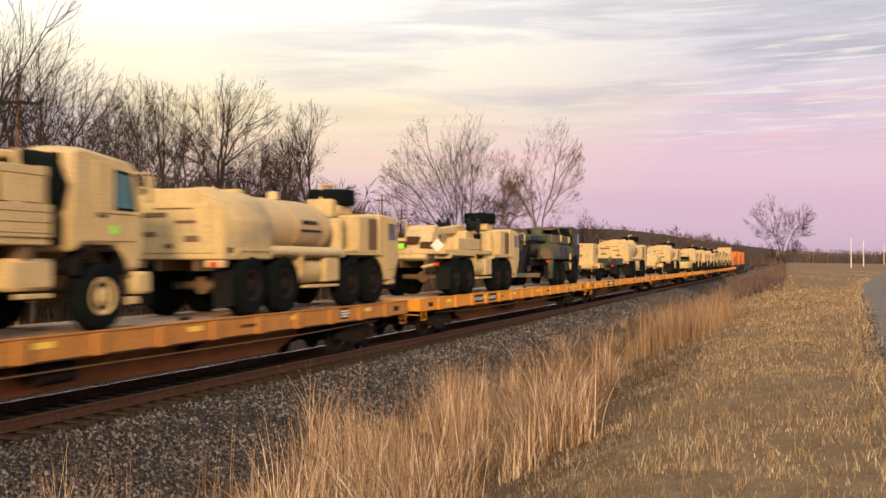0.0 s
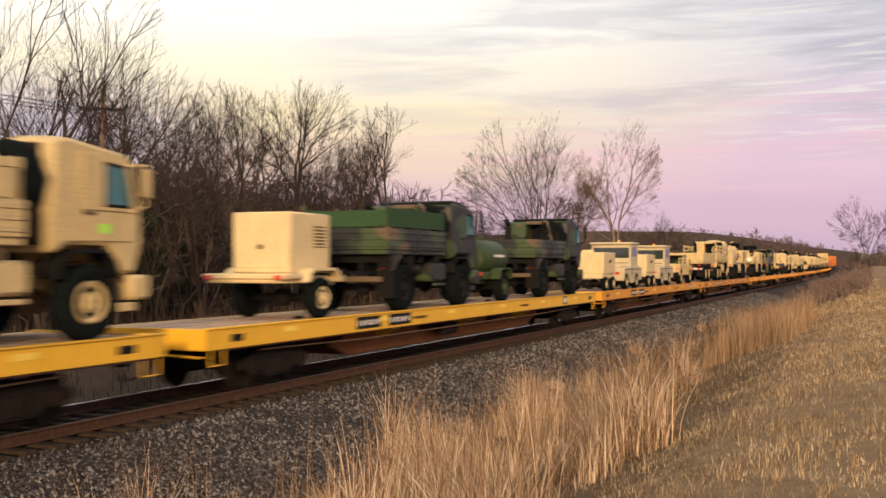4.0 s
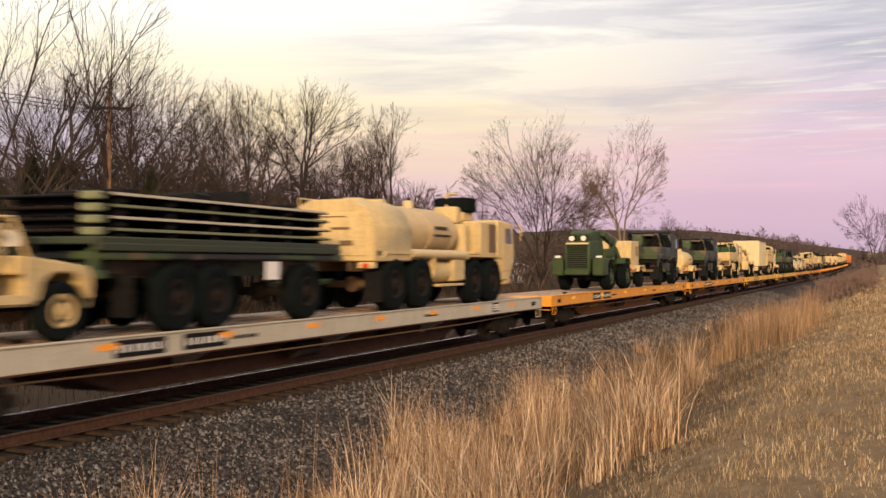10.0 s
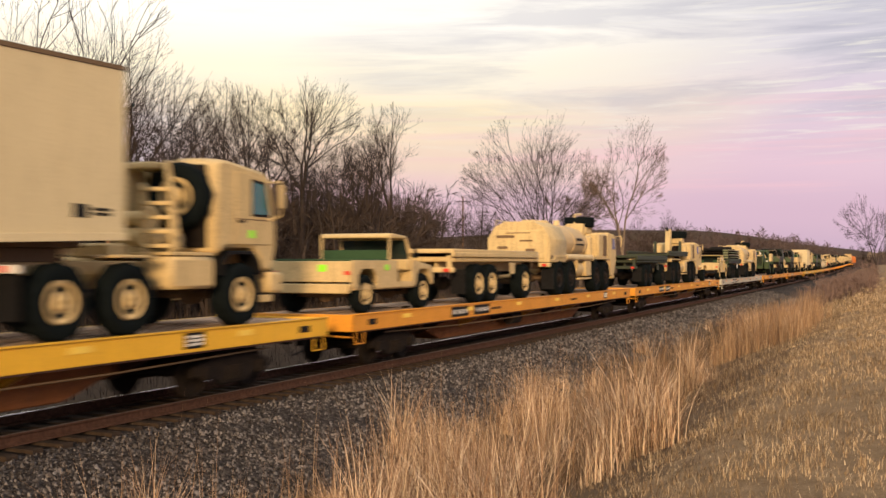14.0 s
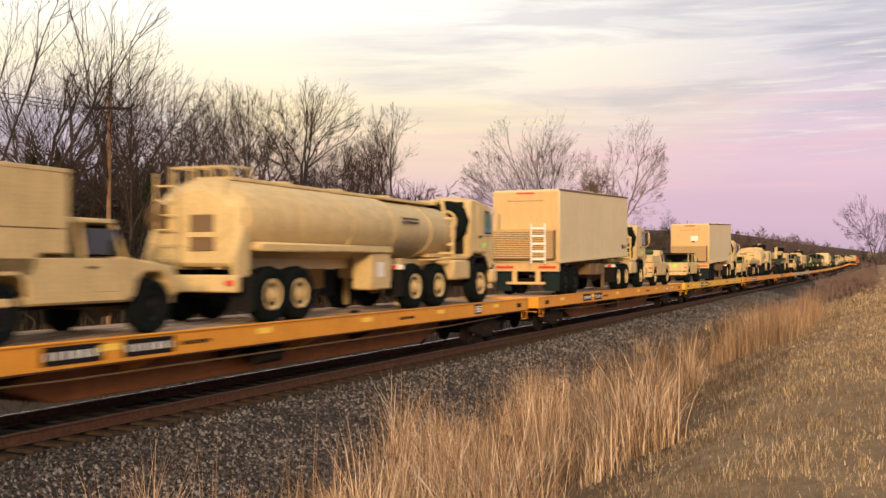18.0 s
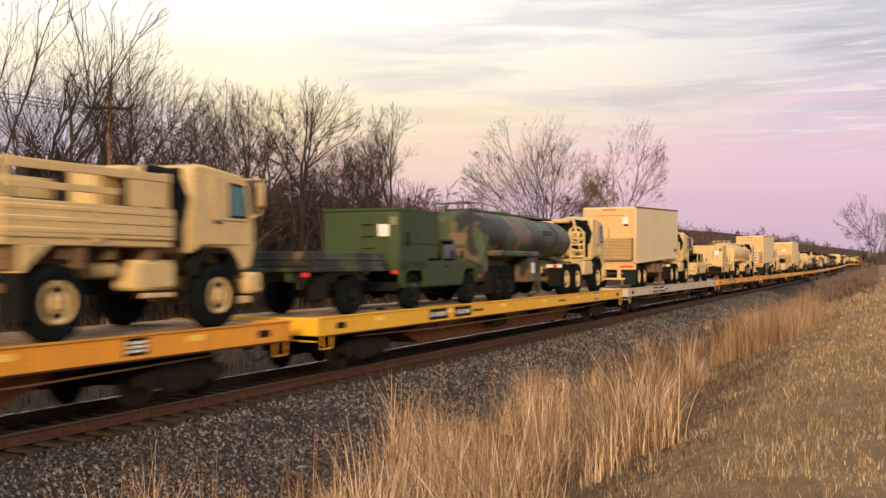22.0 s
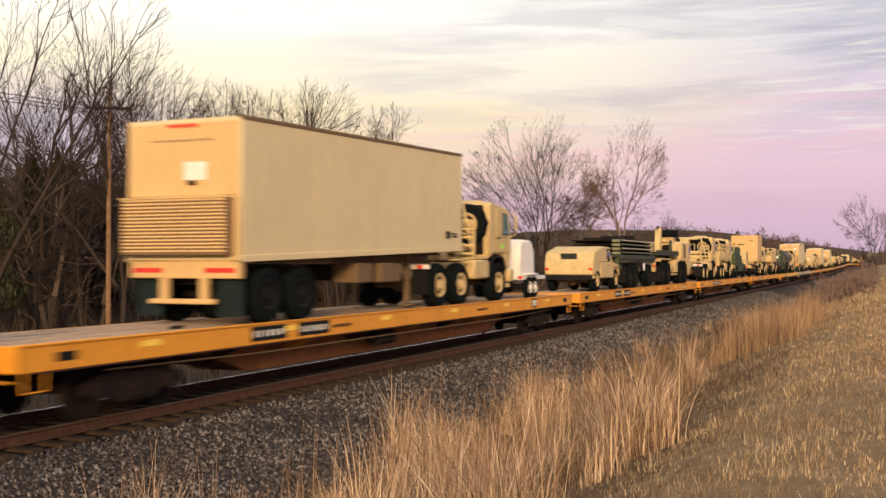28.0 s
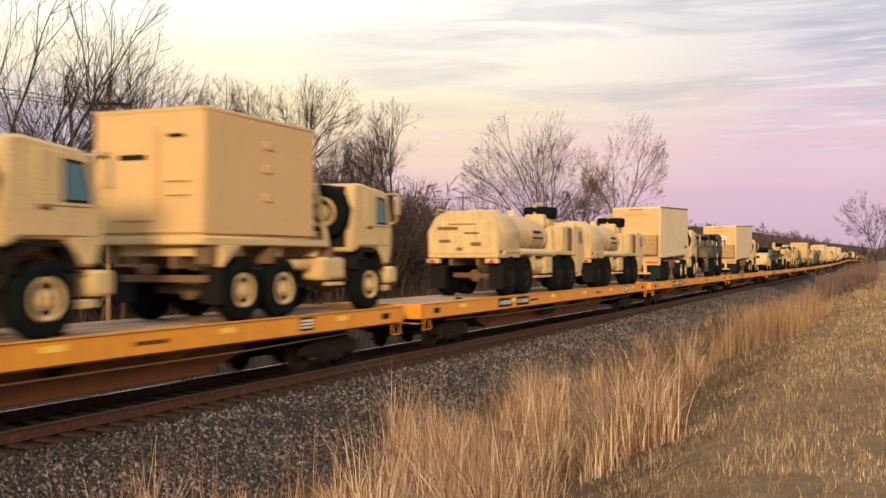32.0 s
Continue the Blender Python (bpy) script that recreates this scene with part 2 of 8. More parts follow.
def box(c, s, bevel=0.0, bm=None, m=None):
    """A box of centre c and size s, with its edges taken off."""
    bm = bm or bmesh.new()
    vs = bmesh.ops.create_cube(bm, size=1.0)["verts"]
    bmesh.ops.transform(bm, matrix=Matrix.Translation(c) @ (m or Matrix()) @ Matrix.Diagonal((*s, 1)), verts=vs)
    if bevel:
        es = list({e for v in vs for e in v.link_edges})
        bmesh.ops.bevel(bm, geom=es, offset=min(bevel, min(s) * 0.45), segments=1, affect="EDGES", profile=0.6)
    return bm


def slab(x0, x1, y0, y1, z0, z1, bevel=0.0, bm=None):
    return box(((x0 + x1) / 2, (y0 + y1) / 2, (z0 + z1) / 2), (x1 - x0, y1 - y0, z1 - z0), bevel, bm)


def prism(outline, x0, x1, bevel=0.0, bm=None):
    """An outline of (y, z) points, drawn out from x0 to x1."""
    bm = bm or bmesh.new()
    a = [bm.verts.new((x0, y, z)) for y, z in outline]
    b = [bm.verts.new((x1, y, z)) for y, z in outline]
    n = len(a)
    fs = [bm.faces.new(a[::-1]), bm.faces.new(b)]
    for i in range(n):
        fs.append(bm.faces.new((a[i], a[(i + 1) % n], b[(i + 1) % n], b[i])))
    bmesh.ops.recalc_face_normals(bm, faces=fs)
    if bevel:
        es = list({e for f in fs for e in f.edges})
        bmesh.ops.bevel(bm, geom=es, offset=bevel, segments=1, affect="EDGES", profile=0.6)
    return bm


def drum(p, q, r, r2=None, n=16, bm=None, caps=True):
    """A cylinder or cone from p to q."""
    bm = bm or bmesh.new()
    p, q = Vector(p), Vector(q)
    d = q - p
    m = Matrix.Translation((p + q) / 2) @ d.to_track_quat("Z", "Y").to_matrix().to_4x4()
    bmesh.ops.create_cone(bm, cap_ends=caps, segments=n, radius1=r, radius2=r if r2 is None else r2, depth=d.length, matrix=m)
    return bm


def turned(profile, n=24, axis="X", at=(0, 0, 0), bm=None):
    """A profile of (along, radius) points turned round an axis."""
    bm = bm or bmesh.new()
    rings = []
    for a, r in profile:
        ring = []
        for i in range(n):
            t = 2 * math.pi * i / n
            c, s = r * math.cos(t), r * math.sin(t)
            v = {"X": (a, c, s), "Y": (c, a, s), "Z": (c, s, a)}[axis]
            ring.append(bm.verts.new((v[0] + at[0], v[1] + at[1], v[2] + at[2])))
        rings.append(ring)
    fs = []
    for r0, r1 in zip(rings, rings[1:]):
        for i in range(n):
            fs.append(bm.faces.new((r0[i], r0[(i + 1) % n], r1[(i + 1) % n], r1[i])))
    fs.append(bm.faces.new(rings[0]))
    fs.append(bm.faces.new(rings[-1]))
    bmesh.ops.recalc_face_normals(bm, faces=fs)
    return bm


def pipe(points, r, n=6, bm=None):
    bm = bm or bmesh.new()
    for a, b in zip(points, points[1:]):
        drum(a, b, r, n=n, bm=bm)
    return bm


def sheet(name, verts, faces, mat, smooth=False):
    me = bpy.data.meshes.new(name)
    if isinstance(verts, np.ndarray):
        nv, nf, k = len(verts), len(faces), faces.shape[1]
        me.vertices.add(nv)
        me.vertices.foreach_set("co", verts.astype(np.float32).ravel())
        me.loops.add(nf * k)
        me.loops.foreach_set("vertex_index", faces.astype(np.int32).ravel())
        me.polygons.add(nf)
        me.polygons.foreach_set("loop_start", np.arange(0, nf * k, k, dtype=np.int32))
        me.update(calc_edges=True)
        me.validate()
    else:
        me.from_pydata(verts, [], faces)
    me.materials.append(mat)
    if smooth:
        me.shade_smooth()
    return me


def bars(length, height, rows=1, seed=1, depth=0.004, gap=0.12):
    """Plain bars that stand for writing that cannot be read, on the plane y-z, centred."""
    rng = random.Random(seed)
    bm = bmesh.new()
    h = height / rows
    for r in range(rows):
        y = -length / 2
        while y < length / 2 - 0.02:
            w = min(rng.uniform(0.35, 0.9) * h, length / 2 - y)
            z = height / 2 - (r + 0.5) * h
            box((0, y + w / 2, z), (depth, w * 0.85, h * 0.68), 0, bm)
            y += w + gap * h
    return bm

# ---- the land ----
def section(u):
    """Height of the ground over the rail tops, u metres to the right of the track centre."""
    pts = ((-400, 3.3), (-120, 0.9), (-45, -0.1), (-14, -0.6), (-6, -0.94), (-3, -0.9), (0, -0.8), (3, -0.9), (4.2, -0.99), (5.6, -1.11), (7.2, -0.84),
           (9.0, -0.14), (10.6, 0.46), (12.2, 0.73), (14.0, 0.81), (15.5, 0.73), (17.0, 0.71), (30, 0.6), (120, 0.5), (400, 1.3))
    for (a, za), (b, zb) in zip(pts, pts[1:]):
        if u <= b:
            f = max(0.0, (u - a) / (b - a))
            return za + (zb - za) * f
    return pts[-1][1]


def ground_z(x, y):
    tx, _, tz = track(min(y, 900))
    u = x - tx
    z = section(u) + tz * (1.0 if u < 14 else max(0.25, 1 - (u - 14) / 120))
    bump = noise.noise(Vector((x * 0.35, y * 0.35, 0))) * 0.07 + noise.noise(Vector((x * 1.3, y * 1.3, 5))) * 0.025
    near = 1.0 if abs(u) > 4.5 else max(0.0, (abs(u) - 3.5))
    if y > 850:
        # a wooded hill beyond the end of the line
        f = min(1.0, (y - 850) / 180)
        z += f * f * (3 - 2 * f) * float(np.interp(x, (-900, -600, -300, -172, -147, -120, -97, -60, -25, 0, 20, 44, 74, 300, 900), (8, 18, 34, 33, 31, 28, 23.5, 18.5, 15, 11.5, 10, 9, 7.5, 6, 5)))
    return z + bump * near


def road_x(y):
    """The left edge of the gravel road."""
    return float(np.interp(y, (-20, 0, 18, 24, 38, 58, 80, 128, 168, 260, 420), (0.75, 1.0, 1.43, 1.7, 2.4, 3.35, 4.6, 8.6, 13.2, 26.0, 52.0)))


def soil_material():
    m, n, p = material("dry_grass_ground")
    at = n.add("ShaderNodeTexCoord").outputs["Object"]
    big = n.noise(at, 0.25, 4, 0.6)
    mid = n.noise(at, 2.2, 5, 0.65)
    fine = n.noise(n.mapped(at, (1, 0.6, 1)), 38.0, 4, 0.7)
    c = n.mix(n.ramp(mid, (0.35, 0.0), (0.7, 1.0)), (0.19, 0.126, 0.071), (0.33, 0.230, 0.134))
    c = n.mix(n.ramp(fine, (0.38, 0.0), (0.62, 1.0)), n.mix(0.5, c, (0.12, 0.078, 0.042)), c)
    c = n.mix(n.math("MULTIPLY", n.ramp(big, (0.45, 0.0), (0.65, 1.0)), 0.5), c, (0.20, 0.13, 0.07))
    # darker brown band of ground under the tall grass of the ditch
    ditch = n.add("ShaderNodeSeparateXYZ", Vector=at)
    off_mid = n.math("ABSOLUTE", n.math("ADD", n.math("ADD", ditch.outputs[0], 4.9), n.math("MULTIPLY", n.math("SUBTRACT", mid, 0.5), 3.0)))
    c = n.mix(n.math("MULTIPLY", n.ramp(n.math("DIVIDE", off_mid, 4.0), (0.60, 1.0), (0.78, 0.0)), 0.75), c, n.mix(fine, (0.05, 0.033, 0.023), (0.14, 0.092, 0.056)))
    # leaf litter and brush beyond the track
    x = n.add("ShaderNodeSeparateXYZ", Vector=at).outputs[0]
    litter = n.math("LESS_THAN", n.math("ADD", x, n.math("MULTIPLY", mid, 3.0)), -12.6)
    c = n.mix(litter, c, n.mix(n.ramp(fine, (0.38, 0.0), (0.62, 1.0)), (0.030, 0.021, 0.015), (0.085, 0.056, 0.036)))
    n.set(p.inputs["Base Color"], c)
    p.inputs["Roughness"].default_value = 0.95
    p.inputs["Specular IOR Level"].default_value = 0.1
    bumped(n, p, fine, 0.8, 0.03)
    return m


def gravel_material(name, dark, light, scale=9.0, oily_and_shaded=False):
    m, n, p = material(name)
    at = n.add("ShaderNodeTexCoord").outputs["Object"]
    v = n.add("ShaderNodeTexVoronoi", Scale=scale, Vector=at)
    v2 = n.add("ShaderNodeTexVoronoi", Scale=scale * 2.3, Vector=at)
    tone = n.add("ShaderNodeSeparateColor", Color=v.outputs["Color"])
    c = n.mix(n.ramp(tone.outputs[0], (0.0, 0.0), (0.75, 0.45), (1.0, 1.0)), dark, light)
    # gaps between the stones darkened, their shade painted into the colour
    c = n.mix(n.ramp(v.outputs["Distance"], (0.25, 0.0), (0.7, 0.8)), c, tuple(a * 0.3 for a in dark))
    c = n.mix(n.math("MULTIPLY", n.ramp(n.noise(at, 0.7, 4), (0.45, 0.0), (0.7, 1.0)), 0.5), c, tuple(a * 0.7 for a in dark))
    if oily_and_shaded:
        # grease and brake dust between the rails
        # grease between the rails, with the train's shade painted in as a dark band
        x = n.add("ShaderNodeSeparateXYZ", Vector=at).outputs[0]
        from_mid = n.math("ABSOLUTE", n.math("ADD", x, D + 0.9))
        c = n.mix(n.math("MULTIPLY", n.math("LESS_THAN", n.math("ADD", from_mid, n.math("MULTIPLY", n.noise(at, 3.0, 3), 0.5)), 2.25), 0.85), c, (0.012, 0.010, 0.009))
    n.set(p.inputs["Base Color"], c)
    p.inputs["Roughness"].default_value = 0.9
    p.inputs["Specular IOR Level"].default_value = 0.06
    h = n.math("ADD", v.outputs["Distance"], n.math("MULTIPLY", v2.outputs["Distance"], 0.4))
    bumped(n, p, n.math("MULTIPLY", h, -1.0), 0.9, 0.05)
    return m


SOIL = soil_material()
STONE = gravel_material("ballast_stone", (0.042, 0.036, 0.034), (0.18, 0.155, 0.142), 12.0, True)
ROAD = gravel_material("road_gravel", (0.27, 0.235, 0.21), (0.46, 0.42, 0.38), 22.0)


def steps(*stops):
    out = []
    for a, b, d in stops:
        out += list(np.arange(a, b, d))
    return out + [stops[-1][1]]


def make_ground():
    ys = steps((-400, -60, 40), (-60, -5, 4), (-5, 60, 0.8), (60, 160, 3), (160, 600, 15), (600, 1200, 40), (1200, 4000, 200))
    us = steps((-4000, -400, 300), (-400, -60, 30), (-60, -8, 3), (-8, 20, 0.6), (20, 60, 5), (60, 400, 30), (400, 4000, 300))
    vs, fs = [], []
    for y in ys:
        tx = track(min(y, 900))[0]
        for u in us:
            vs.append((tx + u, y, ground_z(tx + u, y)))
    k = len(us)
    for j in range(len(ys) - 1):
        for i in range(k - 1):
            a = j * k + i
            fs.append((a, a + 1, a + k + 1, a + k))
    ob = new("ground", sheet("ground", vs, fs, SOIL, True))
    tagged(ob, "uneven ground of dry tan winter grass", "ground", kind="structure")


def make_road():
    vs, fs = [], []
    ys = steps((-60, 60, 2), (60, 420, 6))
    cross = ((0, 0.015), (0.5, 0.05), (3.0, 0.09), (5.6, 0.05), (6.2, 0.015))
    for y in ys:
        for c, h in cross:
            x = road_x(max(y, -20)) + c + 0.12 * noise.noise(Vector((c * 3, y * 0.4, 0))) * (c in (0, 6.2))
            vs.append((x, y, ground_z(x, y) + h + 0.02))
    k = len(cross)
    for j in range(len(ys) - 1):
        for i in range(k - 1):
            a = j * k + i
            fs.append((a, a + 1, a + k + 1, a + k))
    tagged(new("road", sheet("road", vs, fs, ROAD, True)), "pale gravel country road beside dry grass", "road", kind="structure")


def make_ballast():
    vs, fs = [], []
    cross = ((-5.0, -1.1), (-4.2, -0.93), (-2.2, -0.34), (-1.5, -0.27), (-1.2, -0.23), (-0.7, -0.21), (0.0, -0.2), (0.7, -0.21), (1.2, -0.23), (1.5, -0.28), (2.2, -0.36), (3.0, -0.60), (4.2, -0.95), (4.9, -1.13))
    ys = steps((-40, 0, 2), (0, 45, 0.5), (45, 160, 2), (160, 900, 15))
    for y in ys:
        tx, _, tz = track(y)
        for u, h in cross:
            j = 0.06 * noise.noise(Vector((u * 2.1, y * 0.9, 3)))
            vs.append((tx + u, y, tz + h + (j if abs(u) > 1.6 else j * 0.3)))
    k = len(cross)
    for j in range(len(ys) - 1):
        for i in range(k - 1):
            a = j * k + i
            fs.append((a, a + 1, a + k + 1, a + k))
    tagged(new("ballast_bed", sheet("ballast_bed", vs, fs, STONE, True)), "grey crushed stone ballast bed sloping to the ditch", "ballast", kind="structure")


def sweep(name, outline, side, mat, ys, parent=None):
    """An outline of (across, up) swept along the track."""
    vs, fs = [], []
    k = len(outline)
    for y in ys:
        m = rail_pose(y, side)
        for a, b in outline:
            vs.append(tuple(m @ Vector((a, 0, b))))
    for j in range(len(ys) - 1):
        for i in range(k):
            a, b = j * k + i, j * k + (i + 1) % k
            fs.append((a, b, b + k, a + k))
    ob = new(name, sheet(name, vs, fs, mat))
    ob.parent = parent
    return ob


def make_track():
    line = thing("railway_track", "rusty rails with polished tops on dark wooden ties", "track", kind="structure")
    ys = steps((-60, 0, 10), (0, 60, 3), (60, 900, 12))
    web = ((-0.075, -0.17), (0.075, -0.17), (0.07, -0.15), (0.012, -0.125), (0.012, -0.04), (0.036, -0.03), (0.036, -0.006), (-0.036, -0.006), (-0.036, -0.03), (-0.012, -0.04), (-0.012, -0.125), (-0.07, -0.15))
    top = ((-0.025, -0.008), (0.025, -0.008), (0.02, 0.0), (-0.02, 0.0))
    wide_top = ((-0.036, -0.007), (0.036, -0.007), (0.034, 0.002), (-0.034, 0.002))
    for side in (-0.7525, 0.7525):
        r = sweep("rail", web, side, RAIL, ys, line)
        sweep("rail_head", wide_top if side < 0 else top, side, RAIL_TOP if side < 0 else RAIL_TOP_SHADED, ys, r)["label"] = "polished running surface"
    bm = box((0, 0, 0), (2.6, 0.23, 0.18), 0.015)
    me = mesh_of(bm, "tie", TIE)
    y = -6.0
    rng = random.Random(4)
    n = 0
    while y < 92:
        ob = new("tie", me)
        ob.parent = line
        ob.matrix_basis = rail_pose(y, rng.uniform(-0.03, 0.03), -0.265) @ pose(0, 0, 0, 0, 0, rng.uniform(-1, 1))
        y += 0.52 if n % 7 else 0.56
        n += 1


make_ground()
make_road()
make_ballast()
make_track()

# ---- flatcars ----
DECK_Z = 1.26
CAR = 27.2


def wheelset():
    bm = bmesh.new()
    for s in (-0.75, 0.75):
        k = 1 if s > 0 else -1
        turned([(s - 0.07 * k, 0.30), (s - 0.06 * k, 0.455), (s - 0.03 * k, 0.455), (s - 0.02 * k, 0.42), (s + 0.065 * k, 0.415), (s + 0.065 * k, 0.36), (s + 0.02 * k, 0.33), (s + 0.02 * k, 0.14), (s + 0.07 * k, 0.12)], 20, "X", bm=bm)
    drum((-0.95, 0, 0), (0.95, 0, 0), 0.085, n=10, bm=bm)
    return bm


def make_bogie(car, y):
    """Two wheelsets, two cast side frames with springs, a bolster."""
    b = part("bogie", box((0, 0, 0.68), (2.0, 0.42, 0.42), 0.04), UNDER, car, at=pose(0, y, 0))
    for s in (-1.0, 1.0):
        out = [(-1.22, 0.42), (-1.22, 0.58), (-0.95, 0.66), (-0.45, 0.80), (0.45, 0.80), (0.95, 0.66), (1.22, 0.58), (1.22, 0.42), (0.72, 0.40), (0.42, 0.22), (-0.42, 0.22), (-0.72, 0.40)]
        part("side_frame", prism(out, s - 0.06, s + 0.06, 0.02), UNDER, b)
        if s < 0:
            continue
        bm = bmesh.new()
        for k in (-0.16, 0, 0.16):
            drum((s * 1.0 + 0.05 * (1 if s > 0 else -1), k, 0.30), (s * 1.0 + 0.05 * (1 if s > 0 else -1), k, 0.55), 0.07, n=8, bm=bm)
        part("spring", bm, UNDER, b)
        for k in (-0.89, 0.89):
            if s > 0:
                part("axle_box", box((s * 1.07, k, 0.46), (0.12, 0.26, 0.24), 0.03), UNDER, b)
    for k in (-0.89, 0.89):
        part("wheelset", wheelset(), UNDER, b, "dark wheelset with worn bright treads", at=pose(0, k, 0.457))
    return b


def make_flatcar(body, name, label, stripe=SIGN_Y, pockets=False):
    car = thing(name, label, "flatcar", "flatcars of the train")
    h = CAR / 2
    pocket = mesh_of(slab(0.0, 0.075, -0.16, 0.16, DECK_Z - 0.36, DECK_Z + 0.01, 0.012), "stake_pocket", body)
    frame_paint = SILL_RUST if body is not PALE_CAR else RUST
    # the side sills taper up over the bogies; (y, z) from the rail tops
    def side(z1, deep):
        e = 0.30
        return [(-h, z1), (h, z1), (h, z1 - e), (h - 1.2, z1 - e), (h - 1.2, z1 - 0.30), (h - 5.2, z1 - 0.30), (h - 6.6, z1 - deep), (-h + 6.6, z1 - deep), (-h + 5.2, z1 - 0.30), (-h + 1.2, z1 - 0.30), (-h + 1.2, z1 - e), (-h, z1 - e)]
    for s in (-1.40, 1.40):
        k = 1 if s > 0 else -1
        top = 0.03 if s > 0 else -0.02
        bm = prism([(-h, DECK_Z + top), (h, DECK_Z + top), (h, DECK_Z - 0.34), (-h, DECK_Z - 0.34)], s - 0.02, s + 0.02, 0.008)
        sill = part("side_sill", bm, body, car)
        part("top_flange", slab(s - 0.05, s + 0.05, -h, h, DECK_Z + top - 0.01, DECK_Z + top + 0.02, 0.006), body, sill)
        part("bottom_flange", slab(s - 0.06 - 0.04 * k, s + 0.06 - 0.04 * k, -h + 0.3, h - 0.3, DECK_Z - 0.37, DECK_Z - 0.34, 0.006), RUST, sill)
        if s < 0:
            continue
        y = -h + 1.4
        i = 0
        while y < h - 1.0:
            if i % 3 == 1:
                part("reflector", box((s + 0.024 * k, y, DECK_Z - 0.10), (0.008, 0.46, 0.10)), stripe, sill, "reflective stripe")
            y += 1.42 if stripe is SIGN_Y else 1.03
            i += 1
        for j in range(14 if pockets else 0):
            part("stake_pocket", pocket, body, sill, at=pose(s, -h + 1.75 + j * 1.82, 0))
        for y in (-h + 0.95, h - 0.95):
            part("jacking_pocket", box((s + 0.012 * k, y, DECK_Z - 0.16), (0.03, 0.42, 0.14), 0.01), BLACK, sill, "dark slotted pocket")
        for y, w in ((-h + 6.3, 1.25), (-h + 8.0, 1.25)):
            p = part("number_panel", box((s + 0.023 * k, y, DECK_Z - 0.15), (0.006, w, 0.27)), BLACK, sill, "black panel with pale lettering")
            part("lettering", bars(w * 0.86, 0.17, 1, int(y * 7), gap=0.45), WHITE, p, at=pose(s + 0.029 * k, y, DECK_Z - 0.15))["kind"] = "stuff"
        p = part("data_panel", box((s + 0.023 * k, h - 4.6, DECK_Z - 0.14), (0.006, 0.55, 0.27)), BLACK, sill)
        part("lettering", bars(0.46, 0.20, 3, 9), WHITE, p, at=pose(s + 0.029 * k, h - 4.6, DECK_Z - 0.14))["kind"] = "stuff"
        for y in (-4.4, 4.15):
            part("stencil", bars(0.85, 0.10, 1, 4 + int(y)), BLACK, sill, "small dark stencilled text", at=pose(s + 0.022 * k, y, DECK_Z - 0.16))
        # steps and grab irons at the ends
        for y in (-h + 0.35, h - 0.35):
            bm = pipe([(s, y - 0.2, DECK_Z - 0.34), (s, y - 0.2, DECK_Z - 0.62), (s, y + 0.2, DECK_Z - 0.62), (s, y + 0.2, DECK_Z - 0.34)], 0.013)
            part("sill_step", bm, body, sill)
    # deck: two plank runways between steel channels
    part("deck_plate", slab(-1.38, 1.38, -h + 0.02, h - 0.02, DECK_Z - 0.07, DECK_Z - 0.02, 0.0), RUST, car)
    for x0, x1 in ((-1.36, -0.62), (-0.50, -0.06), (0.06, 0.50), (0.62, 1.36)):
        n = 2
        for i in range(n):
            a, b = -h + 0.05 + (CAR - 0.1) * i / n, -h + 0.05 + (CAR - 0.1) * (i + 1) / n - 0.02
            part("deck_board", slab(x0, x1, a, b, DECK_Z - 0.03, DECK_Z, 0.006), DECK, car)
    for x in (-0.56, 0.56):
        part("chain_channel", slab(x - 0.05, x + 0.05, -h + 0.05, h - 0.05, DECK_Z - 0.06, DECK_Z - 0.012), UNDER, car)
    # under the deck
    deep = [(-h + 1.0, DECK_Z - 0.08), (h - 1.0, DECK_Z - 0.08), (h - 1.0, 0.86), (h - 5.0, 0.84), (h - 6.8, 0.30), (-h + 6.8, 0.30), (-h + 5.0, 0.84), (-h + 1.0, 0.86)]
    part("centre_sill", prism(deep, -0.62, 0.62, 0.02), frame_paint, car)
    for i in range(7):
        y = -h + 5.6 + i * (CAR - 11.2) / 6
        out = [(-1.36, DECK_Z - 0.34), (-1.36, DECK_Z - 0.09), (1.36, DECK_Z - 0.09), (1.36, DECK_Z - 0.34), (0.5, 0.52), (-0.5, 0.52)]
        bm = bmesh.new()
        va = [bm.verts.new((x, y - 0.05, z)) for x, z in out]
        vb = [bm.verts.new((x, y + 0.05, z)) for x, z in out]
        bm.faces.new(va)
        bm.faces.new(vb[::-1])
        for j in range(6):
            bm.faces.new((va[j], vb[j], vb[(j + 1) % 6], va[(j + 1) % 6]))
        part("cross_bearer", bm, body if i % 2 else RUST, car)
    part("brake_pipe", pipe([(1.22, -h + 2.0, 0.80), (1.22, -h + 6.5, 0.72), (1.22, h - 6.5, 0.72), (1.22, h - 2.0, 0.80)], 0.018), UNDER_TAN, car)
    part("air_tank", turned([(-0.5, 0.08), (-0.46, 0.19), (0.46, 0.19), (0.5, 0.08)], 14, "Y", (0.95, -1.5, 0.66)), UNDER, car)
    for k in (-1, 1):
        part("end_sill", slab(-1.42, 1.42, k * h - 0.05 * (k > 0) - 0.0, k * h + 0.05 * (k < 0) + 0.0, DECK_Z - 0.34, DECK_Z + 0.035, 0.01), body, car)
        part("coupler_box", box((0, k * (h - 0.1), 0.92), (0.5, 0.9, 0.40), 0.03), UNDER, car)
        bm = box((0, k * (h + 0.40), 0.80), (0.16, 0.40, 0.20), 0.03)
        box((0.05, k * (h + 0.52), 0.80), (0.26, 0.12, 0.30), 0.03, bm)
        part("coupler", bm, UNDER, car)
